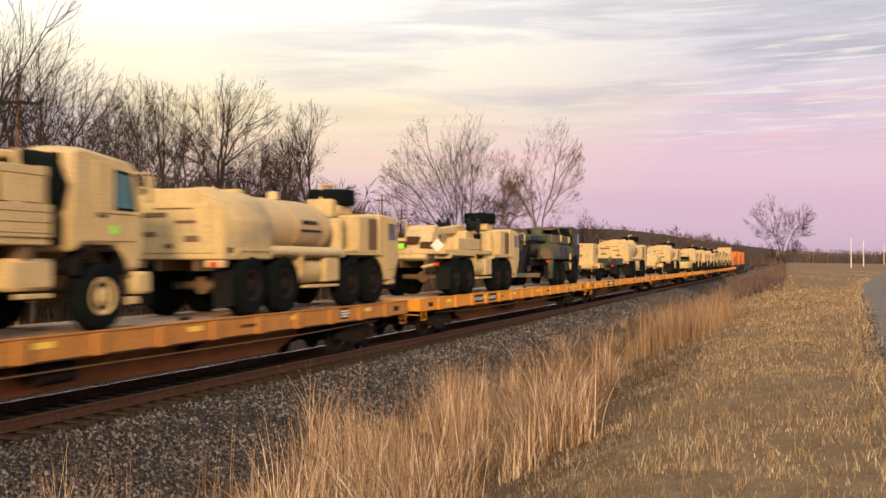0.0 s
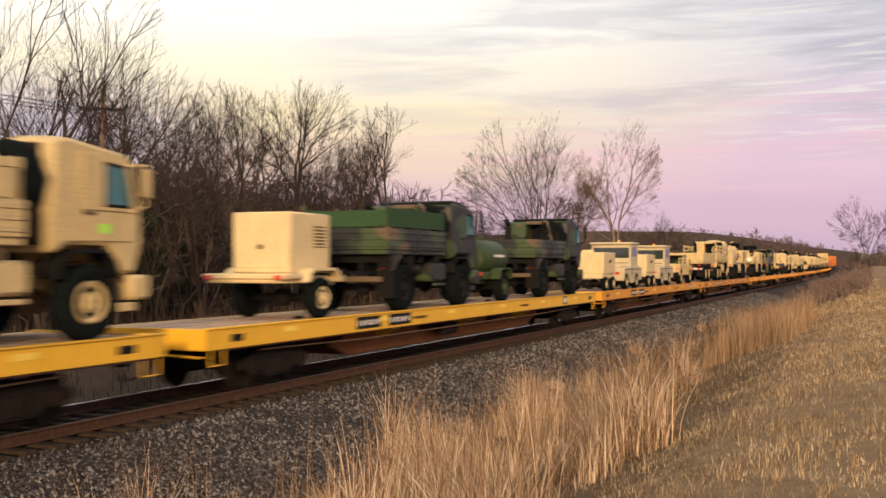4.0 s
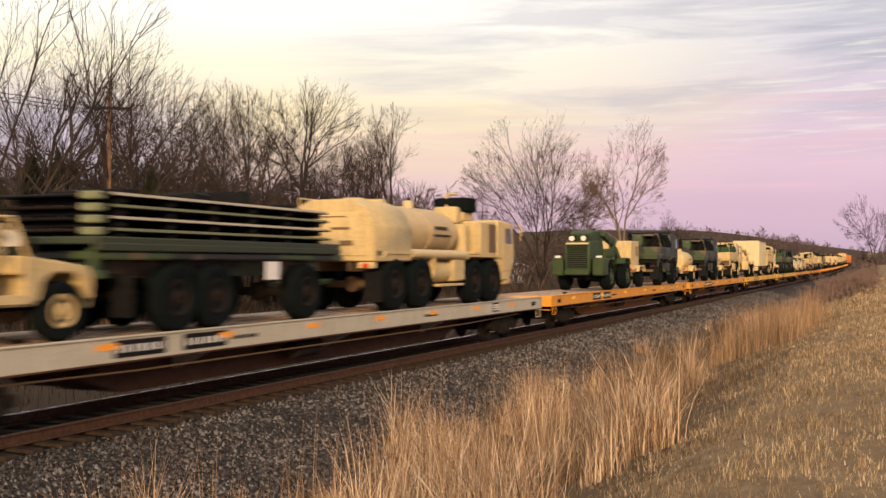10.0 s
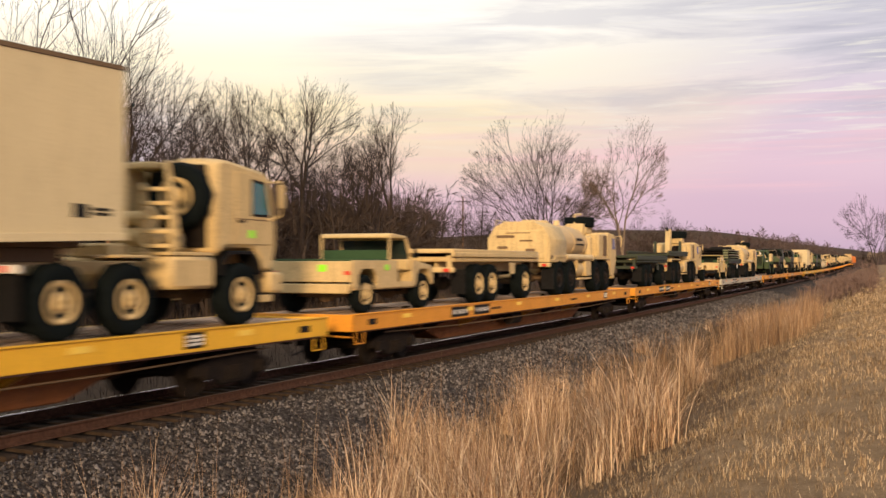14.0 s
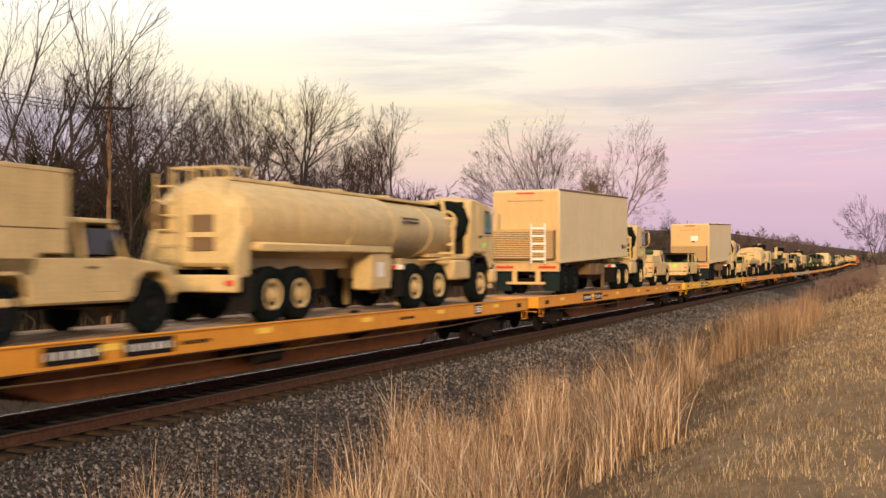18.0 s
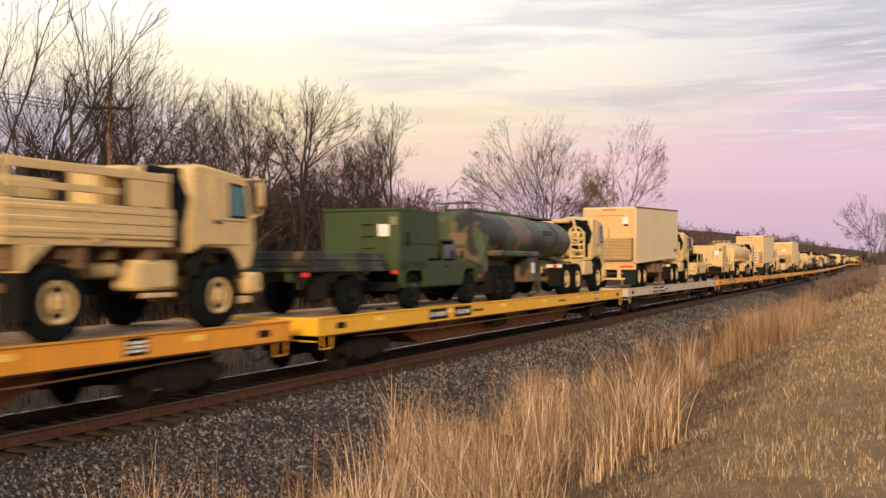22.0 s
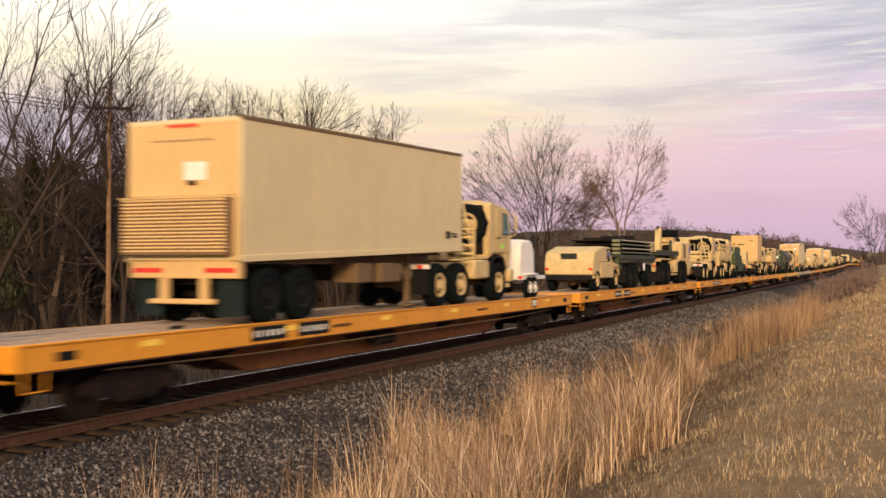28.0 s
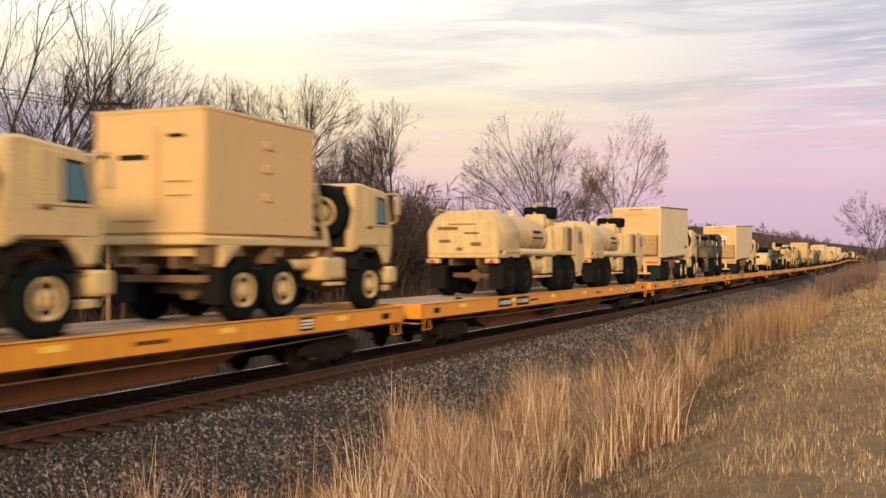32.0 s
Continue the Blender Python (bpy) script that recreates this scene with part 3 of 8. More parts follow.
        part("air_hose", pipe([(0.3, k * (h + 0.05), 0.75), (0.32, k * (h + 0.3), 0.5), (0.25, k * (h + 0.54), 0.42)], 0.022), BLACK, car)
    part("uncoupling_lever", pipe([(1.38, -h - 0.05, 0.80), (0.5, -h - 0.08, 0.84), (0.2, -h - 0.3, 0.86)], 0.014), body, car)
    make_bogie(car, -h + 2.9)
    make_bogie(car, h - 2.9)
    # chocks that lie about on the deck
    for y in (-9.0, 3.0):
        part("deck_winch", box((0.56, y, DECK_Z + 0.02), (0.09, 0.34, 0.07), 0.015), UNDER, car)
    return car

# ---- vehicles: y = 0 at the front, z = 0 on the deck ----
SHARED = {}


def shared(key, make):
    if key not in SHARED:
        SHARED[key] = make()
    return SHARED[key]


def tyre_mesh(r, w):
    def make():
        bm = bmesh.new()
        n = 40
        prof = [(-w * 0.36, r * 0.52), (-w * 0.50, r * 0.68), (-w * 0.48, r * 0.90), (-w * 0.40, r * 0.985), (-w * 0.14, r), (w * 0.14, r), (w * 0.40, r * 0.985), (w * 0.48, r * 0.90), (w * 0.50, r * 0.68), (w * 0.36, r * 0.52)]
        rings = []
        for j, (a, rr) in enumerate(prof):
            ring = []
            for i in range(n):
                k = (i + (2 if j > 4 else 0)) // 2
                lug = 0.955 if (3 <= j <= 6 and k % 2) else 1.0
                t = 2 * math.pi * i / n
                ring.append(bm.verts.new((a, rr * lug * math.cos(t), rr * lug * math.sin(t))))
            rings.append(ring)
        for r0, r1 in zip(rings, rings[1:]):
            for i in range(n):
                bm.faces.new((r0[i], r0[(i + 1) % n], r1[(i + 1) % n], r1[i]))
        bm.faces.new(rings[0])
        bm.faces.new(rings[-1])
        bmesh.ops.recalc_face_normals(bm, faces=bm.faces[:])
        return mesh_of(bm, "tyre", TYRE, True)
    return shared(("tyre", r, w), make)


def rim_mesh(r, w, mat):
    def make():
        bm = turned([(0.0, r * 0.10), (w * 0.505, r * 0.08), (w * 0.50, r * 0.17), (w * 0.38, r * 0.20), (w * 0.33, r * 0.40), (w * 0.42, r * 0.46), (w * 0.47, r * 0.52), (w * 0.40, r * 0.56), (0.0, r * 0.54)], 24, "X")
        for i in range(8):
            t = 2 * math.pi * i / 8
            c, s = math.cos(t) * r * 0.31, math.sin(t) * r * 0.31
            drum((w * 0.30, c, s), (w * 0.36, c, s), r * 0.035, n=6, bm=bm)
        return mesh_of(bm, "rim", mat, True)
    return shared(("rim", r, w, mat.name), make)


def add_wheel(car, x, y, r, w, mat):
    k = 1 if x > 0 else -1
    wheel = part("wheel", tyre_mesh(r, w), TYRE, car, at=pose(x, y, r))
    part("rim", rim_mesh(r, w, mat), mat, wheel, at=pose(0, 0, 0, 0, 0, 0 if k > 0 else 180))


def axle_set(car, ys, r, w, half, rim, chassis):
    for y in ys:
        for s in (-1, 1):
            add_wheel(car, s * (half - w / 2), y, r, w, rim)
        bm = drum((-half + w, y, r), (half - w, y, r), 0.09, n=8)
        turned([(-0.2, 0.08), (-0.12, 0.2), (0.12, 0.2), (0.2, 0.08)], 12, "Y", (0, y, r), bm)
        part("axle", bm, chassis, car)


def rails(car, y0, y1, z, mat, x=0.42, h=0.22):
    for s in (-x, x):
        part("chassis_rail", slab(s - 0.05, s + 0.05, y0, y1, z - h, z, 0.012), mat, car)


def rear_lights(car, y, z, x=0.95, parent=None):
    for s in (-x, x):
        part("tail_light", box((s, y, z), (0.16, 0.05, 0.10), 0.012), RED, parent or car, "red tail light")


def sheet_sides(car, y0, y1, z0, z1, mat, half=1.22, ribs=3, tail=True):
    """Drop sides with pressed ribs round a load bed."""
    for s in (-1, 1):
        p = part("bed_side", slab(s * half - 0.025, s * half + 0.025, y0, y1, z0, z1, 0.012), mat, car)
        for i in range(ribs):
            z = z0 + (z1 - z0) * (i + 0.6) / (ribs + 0.2)
            part("rib", slab(s * (half + 0.012) - 0.03, s * (half + 0.012) + 0.03, y0 + 0.04, y1 - 0.04, z - 0.035, z + 0.035, 0.014), mat, p)
        if y1 - y0 > 2.5:
            part("side_post", slab(s * (half + 0.02) - 0.03, s * (half + 0.02) + 0.03, (y0 + y1) / 2 - 0.05, (y0 + y1) / 2 + 0.05, z0 - 0.06, z1 + 0.02, 0.01), mat, p)
    for y, on in ((y0, tail), (y1, True)):
        if on:
            p = part("tailgate" if y == y0 else "bed_front", slab(-half + 0.02, half - 0.02, y - 0.025, y + 0.025, z0, z1, 0.012), mat, car)
            for i in range(ribs):
                z = z0 + (z1 - z0) * (i + 0.6) / (ribs + 0.2)
                part("rib", slab(-half + 0.06, half - 0.06, y - 0.045, y + 0.045, z - 0.03, z + 0.03, 0.012), mat, p)


def cab_over(car, mat, glass=GLASS_TEAL, marker=False, tall=1.0):
    """The flat-fronted cab of the medium trucks."""
    out = [(-0.20, 1.02), (-0.03, 1.50), (-0.04, 1.92), (-0.26, 2.82), (-0.42, 2.92), (-1.72, 3.05), (-1.98, 3.02), (-2.06, 2.90), (-2.06, 1.34), (-1.90, 1.34), (-1.74, 1.46), (-0.80, 1.46), (-0.62, 1.28), (-0.56, 1.02)]
    cab = part("cab", prism(out, -1.16, 1.16, 0.06), mat, car, at=Matrix.Translation((0, 0, 1.34 * (1 - tall))) @ Matrix.Diagonal((1, 1, tall, 1)))
    drop = (1 - tall) * 1.6
    for s in (-1, 1):
        d = part("door", prism([(-0.30, 1.52), (-0.26, 2.02), (-0.44, 2.78), (-1.46, 2.88), (-1.48, 1.52)], s * 1.17 - 0.012, s * 1.17 + 0.012, 0.01), mat, cab)
        part("side_window", prism([(-0.36, 2.10), (-0.50, 2.66), (-0.90, 2.70), (-0.90, 2.10)], s * 1.186 - 0.004, s * 1.186 + 0.004), glass, d, "teal-tinted cab side window")
        part("window_frame", prism([(-0.31, 2.05), (-0.47, 2.72), (-0.95, 2.76), (-0.95, 2.05)], s * 1.180 - 0.004, s * 1.180 + 0.004), BLACK, d, "black rubber window seal")
        part("door_handle", slab(s * 1.19 - 0.015, s * 1.19 + 0.015, -1.40, -1.20, 1.92, 1.97, 0.006), BLACK, d)
        part("door_seam", slab(s * 1.184 - 0.003, s * 1.184 + 0.003, -1.44, -0.34, 1.98, 2.0), UNDER_TAN if mat is TAN else BLACK, d)
        if marker and s > 0:
            part("marker", slab(1.186, 1.192, -1.04, -0.86, 1.64, 1.79), LIME, d, "lime green marker sticker")
    bm = bmesh.new()
    box((0, 0, 0), (2.0, 0.012, 0.86), 0.0, bm, Matrix())
    part("windscreen", bm, glass, cab, at=pose(0, -0.142, 2.37, 13.7, 0, 0))
    if tall == 1.0 and mat is TAN:
        part("roof_hatch", turned([(2.98, 0.58), (3.08, 0.57), (3.13, 0.42), (3.15, 0.2)], 22, "Z", (0.2, -1.15, 0)), mat, cab)
    part("bumper", slab(-1.2, 1.2, -0.32, 0.14, 0.60, 1.00, 0.05), mat, car)
    for s in (-0.85, 0.85):
        part("headlight", turned([(-0.02, 0.10), (0.03, 0.105), (0.05, 0.06)], 14, "Y", (s, 0.09, 0.78)), WHITE, car, "round headlight")
    for s in (-1, 1):
        bm = pipe([(s * 1.16, -0.45, 2.72), (s * 1.36, -0.20, 2.76), (s * 1.36, -0.20, 2.10), (s * 1.17, -0.34, 1.98)], 0.016)
        box((s * 1.37, -0.19, 2.46), (0.06, 0.18, 0.46), 0.02, bm)
        part("mirror", bm, mat if mat is TAN else BLACK, car)
        part("front_mudguard", prism([(-0.58, 0.95), (-0.66, 1.22), (-0.86, 1.40), (-1.62, 1.40), (-1.84, 1.22), (-1.90, 0.95), (-1.86, 0.95), (-1.80, 1.18), (-1.60, 1.34), (-0.88, 1.34), (-0.70, 1.18), (-0.62, 0.95)], s * 0.98 - 0.2, s * 0.98 + 0.2), BLACK, car)
        part("cab_step", slab(s * 1.1 - 0.06, s * 1.1 + 0.06, -0.56, -0.16, 0.42, 0.56, 0.02), mat, car)
    # spare tyre on edge behind the cab, with its hoist, intake and exhaust
    w = part("spare_wheel", tyre_mesh(0.62, 0.36), TYRE, car, "black spare tyre upright behind the cab", at=pose(0.56, -2.30, 2.36 - drop, 0, 0, -90))
    part("rim", rim_mesh(0.62, 0.36, mat if mat is TAN else UNDER), mat, w)
    part("tyre_hoist", pipe([(0.92, -2.80, 1.40), (0.52, -2.62, 2.92 - drop), (0.3, -2.3, 2.98 - drop)], 0.055, 6), mat, car)
    part("air_intake", slab(-1.1, -0.30, -2.75, -2.10, 1.75, 2.96 - drop, 0.10), mat, car)
    part("tyre_carrier", slab(-0.30, 0.98, -2.12, -2.07, 1.45, 2.95 - drop, 0.02), UNDER if mat is TAN else BLACK, car)
    part("carrier_top", slab(-0.30, 0.30, -2.75, -2.10, 2.84 - drop, 2.97 - drop, 0.03), mat, car)
    part("intake_hose", pipe([(-0.6, -2.4, 1.8), (-0.2, -2.6, 1.55), (0.35, -2.65, 1.5), (0.75, -2.5, 1.62)], 0.09, 8), UNDER_TAN if mat is TAN else BLACK, car)
    part("valve_box", box((0.45, -2.72, 1.66), (0.34, 0.24, 0.26), 0.04), mat, car)
    bm = drum((-0.98, -2.86, 1.3), (-0.98, -2.86, 2.75), 0.12, n=10)
    drum((-0.98, -2.86, 2.7), (-0.98, -3.05, 2.88), 0.11, n=10, bm=bm)
    part("exhaust_pipe", bm, BLACK, car)
    return cab


def under_gear(car, mat, y0, y1, rear):
    """Boxes, tanks and mudguards between the axles."""
    part("fuel_tank", slab(0.62, 1.16, y1, y0, 0.72, 1.22, 0.06), mat, car)
    part("battery_box", slab(-1.16, -0.62, y1, y0, 0.72, 1.22, 0.04), mat, car)
    part("tank_step", slab(1.13, 1.19, y1 + 0.1, y0 - 0.1, 0.60, 0.68, 0.012), mat, car)
    part("transfer_case", box((0, (y0 + y1) / 2, 0.85), (0.5, 0.9, 0.4), 0.08), BLACK, car)
    for s in (-0.98, 0.98):
        part("mudflap", slab(s - 0.24, s + 0.24, rear - 0.02, rear, 0.35, 1.02, 0.0), BLACK, car, "black rubber mudflap")
        part("rear_bracket", prism([(rear, 1.02), (rear, 1.42), (rear + 0.55, 1.42)], s - 0.22, s + 0.22, 0.01), mat, car)
    part("rear_bumper", slab(-0.95, 0.95, rear - 0.16, rear - 0.06, 0.74, 0.88, 0.02), UNDER_TAN if mat is not GREEN else mat, car)
    rear_lights(car, rear - 0.10, 1.12)


def make_lmtv(name, label, mat, axles=2, load="bed", rim=None, marker=False, extra=None):
    t = thing(name, label, "truck", "army cargo trucks")
    rim = rim or mat
    ch = UNDER_TAN if mat is not GREEN else BLACK
    front = [-1.22]
    back = [-5.2] if axles == 2 else ([-4.74, -6.14] if load != "shelter" else [-5.0, -6.42])
    end = {2: -6.36, 3: -7.0}[axles] if load != "shelter" else -7.75
    axle_set(t, front + back, 0.59, 0.40, 1.20, rim, ch)
    rails(t, end + 0.15, -0.3, 1.22, ch)
    cab_over(t, mat, marker=marker, tall=0.92 if axles == 2 or load == "shelter" else 1.0)
    under_gear(t, mat, -2.45, -3.45, back[-1] - 0.75)
    chassis_gear(t, end, mat, ch)
    if load == "shelter":
        part("flatbed", slab(-1.2, 1.2, end, -3.2, 1.42, 1.58, 0.03), mat, t)
        for y in (-3.5, -5.0, -6.4, -7.4):
            part("cross_member", slab(-1.05, 1.05, y - 0.06, y + 0.06, 1.22, 1.42, 0.01), mat, t)
        b = part("shelter_body", slab(-1.21, 1.21, -7.75, -3.9, 1.62, 3.86, 0.03), TAN_BOX, t, "boxy sand-coloured equipment shelter")
        part("shelter_roof_rim", slab(-1.225, 1.225, -7.765, -3.885, 3.80, 3.875, 0.015), TAN_BOX, b)
        part("shelter_skid", slab(-1.15, 1.15, -7.7, -3.95, 1.575, 1.625, 0.01), TAN_BOX, b)
        for z in (3.35, 2.9, 2.35):
            part("side_latch", slab(1.21, 1.245, -5.85, -5.55, z - 0.08, z + 0.08, 0.015), TAN_BOX, b)
        d = part("shelter_door", slab(-0.75, 0.15, -7.78, -7.75, 1.85, 3.60, 0.01), TAN_BOX, b)
        part("door_vent", slab(-0.62, -0.02, -7.795, -7.77, 2.95, 3.05, 0.005), BLACK, d, "dark vent slot")
        part("door_bar", pipe([(0.25, -7.80, 2.0), (0.25, -7.80, 3.5)], 0.02), TAN_BOX, b)
        part("power_panel", slab(0.45, 0.80, -7.79, -7.75, 3.34, 3.40, 0.01), BLACK, b)
        for z in (2.55, 2.3):
            part("rung", slab(0.40, 0.9, -7.80, -7.75, z, z + 0.04, 0.01), TAN_BOX, b)
        part("cable_port", slab(-1.1, -0.85, -7.79, -7.75, 3.0, 3.12, 0.005), BLACK, b)
    else:
        part("bed_floor", slab(-1.2, 1.2, end, -2.62, 1.42, 1.54, 0.02), mat, t)
        for i in range(4):
            y = -2.9 + (end + 3.2) * i / 3
            part("cross_member", slab(-1.1, 1.1, y - 0.05, y + 0.05, 1.22, 1.42, 0.01), ch, t)
        sheet_sides(t, end, -2.62, 1.54, 2.06, mat)
        if load in ("racks", "boards"):
            rack = TARP if load == "boards" else mat
            for s in (-1, 1):
                if load == "boards":
                    p = part("rack_side", slab(s * 1.19 - 0.02, s * 1.19 + 0.02, end + 0.05, -2.7, 2.10, 2.56, 0.01), rack, t, "green canvas covered side board")
                else:
                    p = part("rack_side", slab(s * 1.19 - 0.025, s * 1.19 + 0.025, end + 0.05, -2.68, 2.50, 2.64, 0.012), rack, t, "slatted troop-seat rack")
                    part("slat", slab(s * 1.19 - 0.02, s * 1.19 + 0.02, end + 0.05, -3.95, 2.22, 2.33, 0.01), rack, p)
                    part("rack_panel", slab(s * 1.19 - 0.015, s * 1.19 + 0.015, -3.72, -2.7, 2.08, 2.50, 0.01), rack, p)
                for y in (end + 0.10, (end - 2.62) / 2, -2.74):
                    part("rack_post", slab(s * 1.17 - 0.035, s * 1.17 + 0.035, y - 0.05, y + 0.05, 2.0, 2.66, 0.008), mat, p)
            if load == "boards":
                part("rack_end", slab(-1.17, 1.17, end + 0.03, end + 0.07, 2.10, 2.50, 0.01), rack, t)
        if load == "racks":
            part("rolled_cover", drum((-0.95, end + 1.0, 2.16), (-0.95, -3.0, 2.16), 0.11, n=10), TARP, t, "rolled dark canvas along the bed")
    if mat is GREEN:
        part("canvas_roof", prism([(-0.55, 2.82), (-0.66, 2.88), (-1.75, 2.99), (-2.0, 2.95), (-2.0, 2.86)], -1.10, 1.10, 0.02), BLACK, t, "dark canvas cab top")
    return t


def chassis_gear(t, end, mat, ch):
    """Air tanks, brackets and a tool box under a truck's bed."""
    for y in (-3.75, -4.05):
        part("air_tank", turned([(-0.32, 0.05), (-0.27, 0.12), (0.27, 0.12), (0.32, 0.05)], 12, "X", (0.62, y, 1.06)), mat, t)
    for s in (-1, 1):
        for y in (-3.05, (end - 3.05) / 2, end + 0.35):
            part("bed_bracket", prism([(y - 0.07, 1.08), (y + 0.07, 1.08), (y + 0.12, 1.44), (y - 0.12, 1.44)], s * 0.98 - 0.16, s * 0.98 + 0.16, 0.01), ch, t)
    part("brake_pipe", pipe([(0.55, -2.6, 1.0), (0.58, -3.6, 0.92), (0.5, end + 0.6, 0.98)], 0.022), ch, t)
    part("tow_pintle", box((0, end - 0.02, 0.98), (0.22, 0.3, 0.2), 0.04), ch, t)


def make_tractor(name, label, mat, marker=False):
    t = thing(name, label, "truck", "army truck tractors")
    axle_set(t, [-1.22, -4.35, -5.88], 0.59, 0.40, 1.20, mat, UNDER_TAN)
    rails(t, -6.75, -0.3, 1.20, mat)
    cab_over(t, mat, marker=marker)
    part("fuel_tank", slab(0.60, 1.18, -3.35, -2.1, 0.72, 1.28, 0.06), mat, t)
    part("battery_box", slab(-1.18, -0.60, -3.35, -2.1, 0.72, 1.28, 0.05), mat, t)
    part("catwalk", slab(-1.1, 1.1, -3.3, -2.0, 1.30, 1.36, 0.01), mat, t)
    bm = slab(0.58, 0.66, -3.44, -3.36, 1.3, 2.52, 0.01)
    slab(1.08, 1.16, -3.30, -3.22, 1.3, 2.45, 0.01, bm)
    for i in range(5):
        box((0.87, -3.34, 1.46 + i * 0.24), (0.56, 0.10, 0.07), 0.01, bm, Matrix.Rotation(0.25, 4, "Z"))
    part("ladder", bm, mat, t)
    part("air_reservoir", turned([(-0.5, 0.06), (-0.44, 0.16), (0.44, 0.16), (0.5, 0.06)], 12, "X", (0.2, -3.05, 1.62)), mat, t)
    part("winch_drum", turned([(-0.4, 0.22), (-0.34, 0.22), (-0.33, 0.13), (0.33, 0.13), (0.34, 0.22), (0.4, 0.22)], 14, "X", (0.1, -3.0, 1.95)), mat, t)
    bm = turned([(1.30, 0.46), (1.40, 0.48), (1.42, 0.30)], 20, "Z", (0, -5.1, 0))
    box((0, -5.75, 1.32), (0.5, 0.5, 0.1), 0.03, bm)
    part("fifth_wheel", bm, mat, t, "round coupling plate")
    for s in (-0.95, 0.95):
        part("rear_mudguard", prism([(-3.72, 1.25), (-3.9, 1.30), (-4.7, 1.30), (-4.75, 1.25)], s - 0.24, s + 0.24, 0.01), mat, t)
        part("mudflap", slab(s - 0.24, s + 0.24, -6.72, -6.70, 0.35, 1.05), BLACK, t)
        part("light_bar", slab(s - 0.3, s + 0.3, -6.84, -6.76, 1.02, 1.14, 0.01), WHITE, t, "red and white striped light bar")
    rear_lights(t, -6.86, 1.08, 1.0)
    part("rear_frame", slab(-0.5, 0.5, -6.95, -6.7, 0.80, 1.16, 0.05), mat, t)
    if marker:
        part("marker", slab(-0.12, 0.12, -6.965, -6.95, 0.95, 1.10), LIME, t, "lime green marker sticker")
    part("toolbox", slab(-0.4, 0.4, -4.0, -3.5, 1.25, 1.5, 0.04), mat, t)
    return t


def make_semi_van(name, label, length, ladder=False, sign="centre", tan_rims=False):
    t = thing(name, label, "semitrailer", "van semitrailers")
    L = length
    drop = 0.33 * L / 10.9
    zf, zr, h = 1.54, 1.54 - drop, 2.68
    b = part("van_body", prism([(0, zf), (0, zf + h), (-L, zr + h), (-L, zr)], -1.30, 1.30, 0.03), VAN, t)
    for s in (-1, 1):
        part("roof_rail", prism([(0.01, zf + h - 0.06), (0.01, zf + h + 0.015), (-L - 0.01, zr + h + 0.015), (-L - 0.01, zr + h - 0.06)], s * 1.30 - 0.02, s * 1.30 + 0.02, 0.006), UNDER_TAN, b, "darker roof edge rail")
        part("bottom_rail", prism([(0.01, zf - 0.02), (0.01, zf + 0.10), (-L - 0.01, zr + 0.10), (-L - 0.01, zr - 0.02)], s * 1.305 - 0.02, s * 1.305 + 0.02, 0.006), VAN, b)
        n = int(L / 1.36)
        for i in range(1, n if s > 0 else 1):
            y = -L * i / n
            z = zf - drop * i / n
            part("panel_seam", slab(s * 1.301 - 0.002, s * 1.301 + 0.002, y - 0.010, y + 0.010, z + 0.12, z + h - 0.08), VAN, b)
    for y in (-L * 0.28, -L * 0.52):
        part("roof_hatch", prism([(y, zf + h - 0.02 + y * drop / L), (y, zf + h + 0.06 + y * drop / L), (y - 1.6, zf + h + 0.06 + (y - 1.6) * drop / L), (y - 1.6, zf + h - 0.02 + (y - 1.6) * drop / L)], 0.55, 1.20, 0.01), VAN, b)
    part("label_plate", slab(1.302, 1.310, -1.15, -0.85, zf + 0.30, zf + 0.50), BLACK, b, "dark data plate")
    part("stencil", bars(0.42, 0.14, 2, 3), BLACK, b, at=pose(1.306, -0.55, zf + 0.40))
    # rear wall: plain panel above, slatted grille below, painted oranger for the low sun
    p = part("rear_panel", slab(-1.25, 1.25, -L - 0.03, -L, zr + 1.22, zr + h - 0.08, 0.012), TAN_BOX, b)
    part("panel_seam", slab(-0.7, 0.7, -L - 0.037, -L - 0.028, zr + h - 0.42, zr + h - 0.40), UNDER_TAN, p)
    if sign != "none":
        x = 0.05 if sign == "centre" else 0.62
        zn = 1.52 if sign == "centre" else 1.86
        part("notice", slab(x, x + (0.5 if sign == "centre" else 0.30), -L - 0.040, -L - 0.032, zr + zn, zr + zn + 0.34), WHITE, p, "white notice sheet")
        part("notice_box", slab(x + 0.08, x + 0.28, -L - 0.06, -L - 0.032, zr + zn - 0.10, zr + zn - 0.01, 0.01), UNDER, p, "small dark box under the notice")
    g = part("rear_grille", slab(-1.28, 1.14, -L - 0.22, -L, zr + 0.10, zr + 1.18, 0.02), UNDER_TAN, b, "slatted lower rear panel")
    for i in range(15):
        z = zr + 0.16 + i * 0.068
        part("slat", shared("van_slat", lambda: mesh_of(slab(-1.25, 1.11, -0.03, 0.0, 0, 0.036, 0.008), "slat", TAN_BOX)), TAN_BOX, g, at=pose(0, -L - 0.215, z, -18))
    part("grille_cap", slab(-1.30, 1.16, -L - 0.24, -L, zr + 1.16, zr + 1.20, 0.01), TAN_BOX, b)
    part("corner_post", slab(1.18, 1.29, -L - 0.10, -L - 0.03, zr + 0.0, zr + 1.2, 0.012), TAN_BOX, b)
    part("roof_lamp_strip", slab(-0.35, 0.35, -L - 0.045, -L - 0.03, zr + h - 0.16, zr + h - 0.10), RED, p, "faded red clearance lamps")
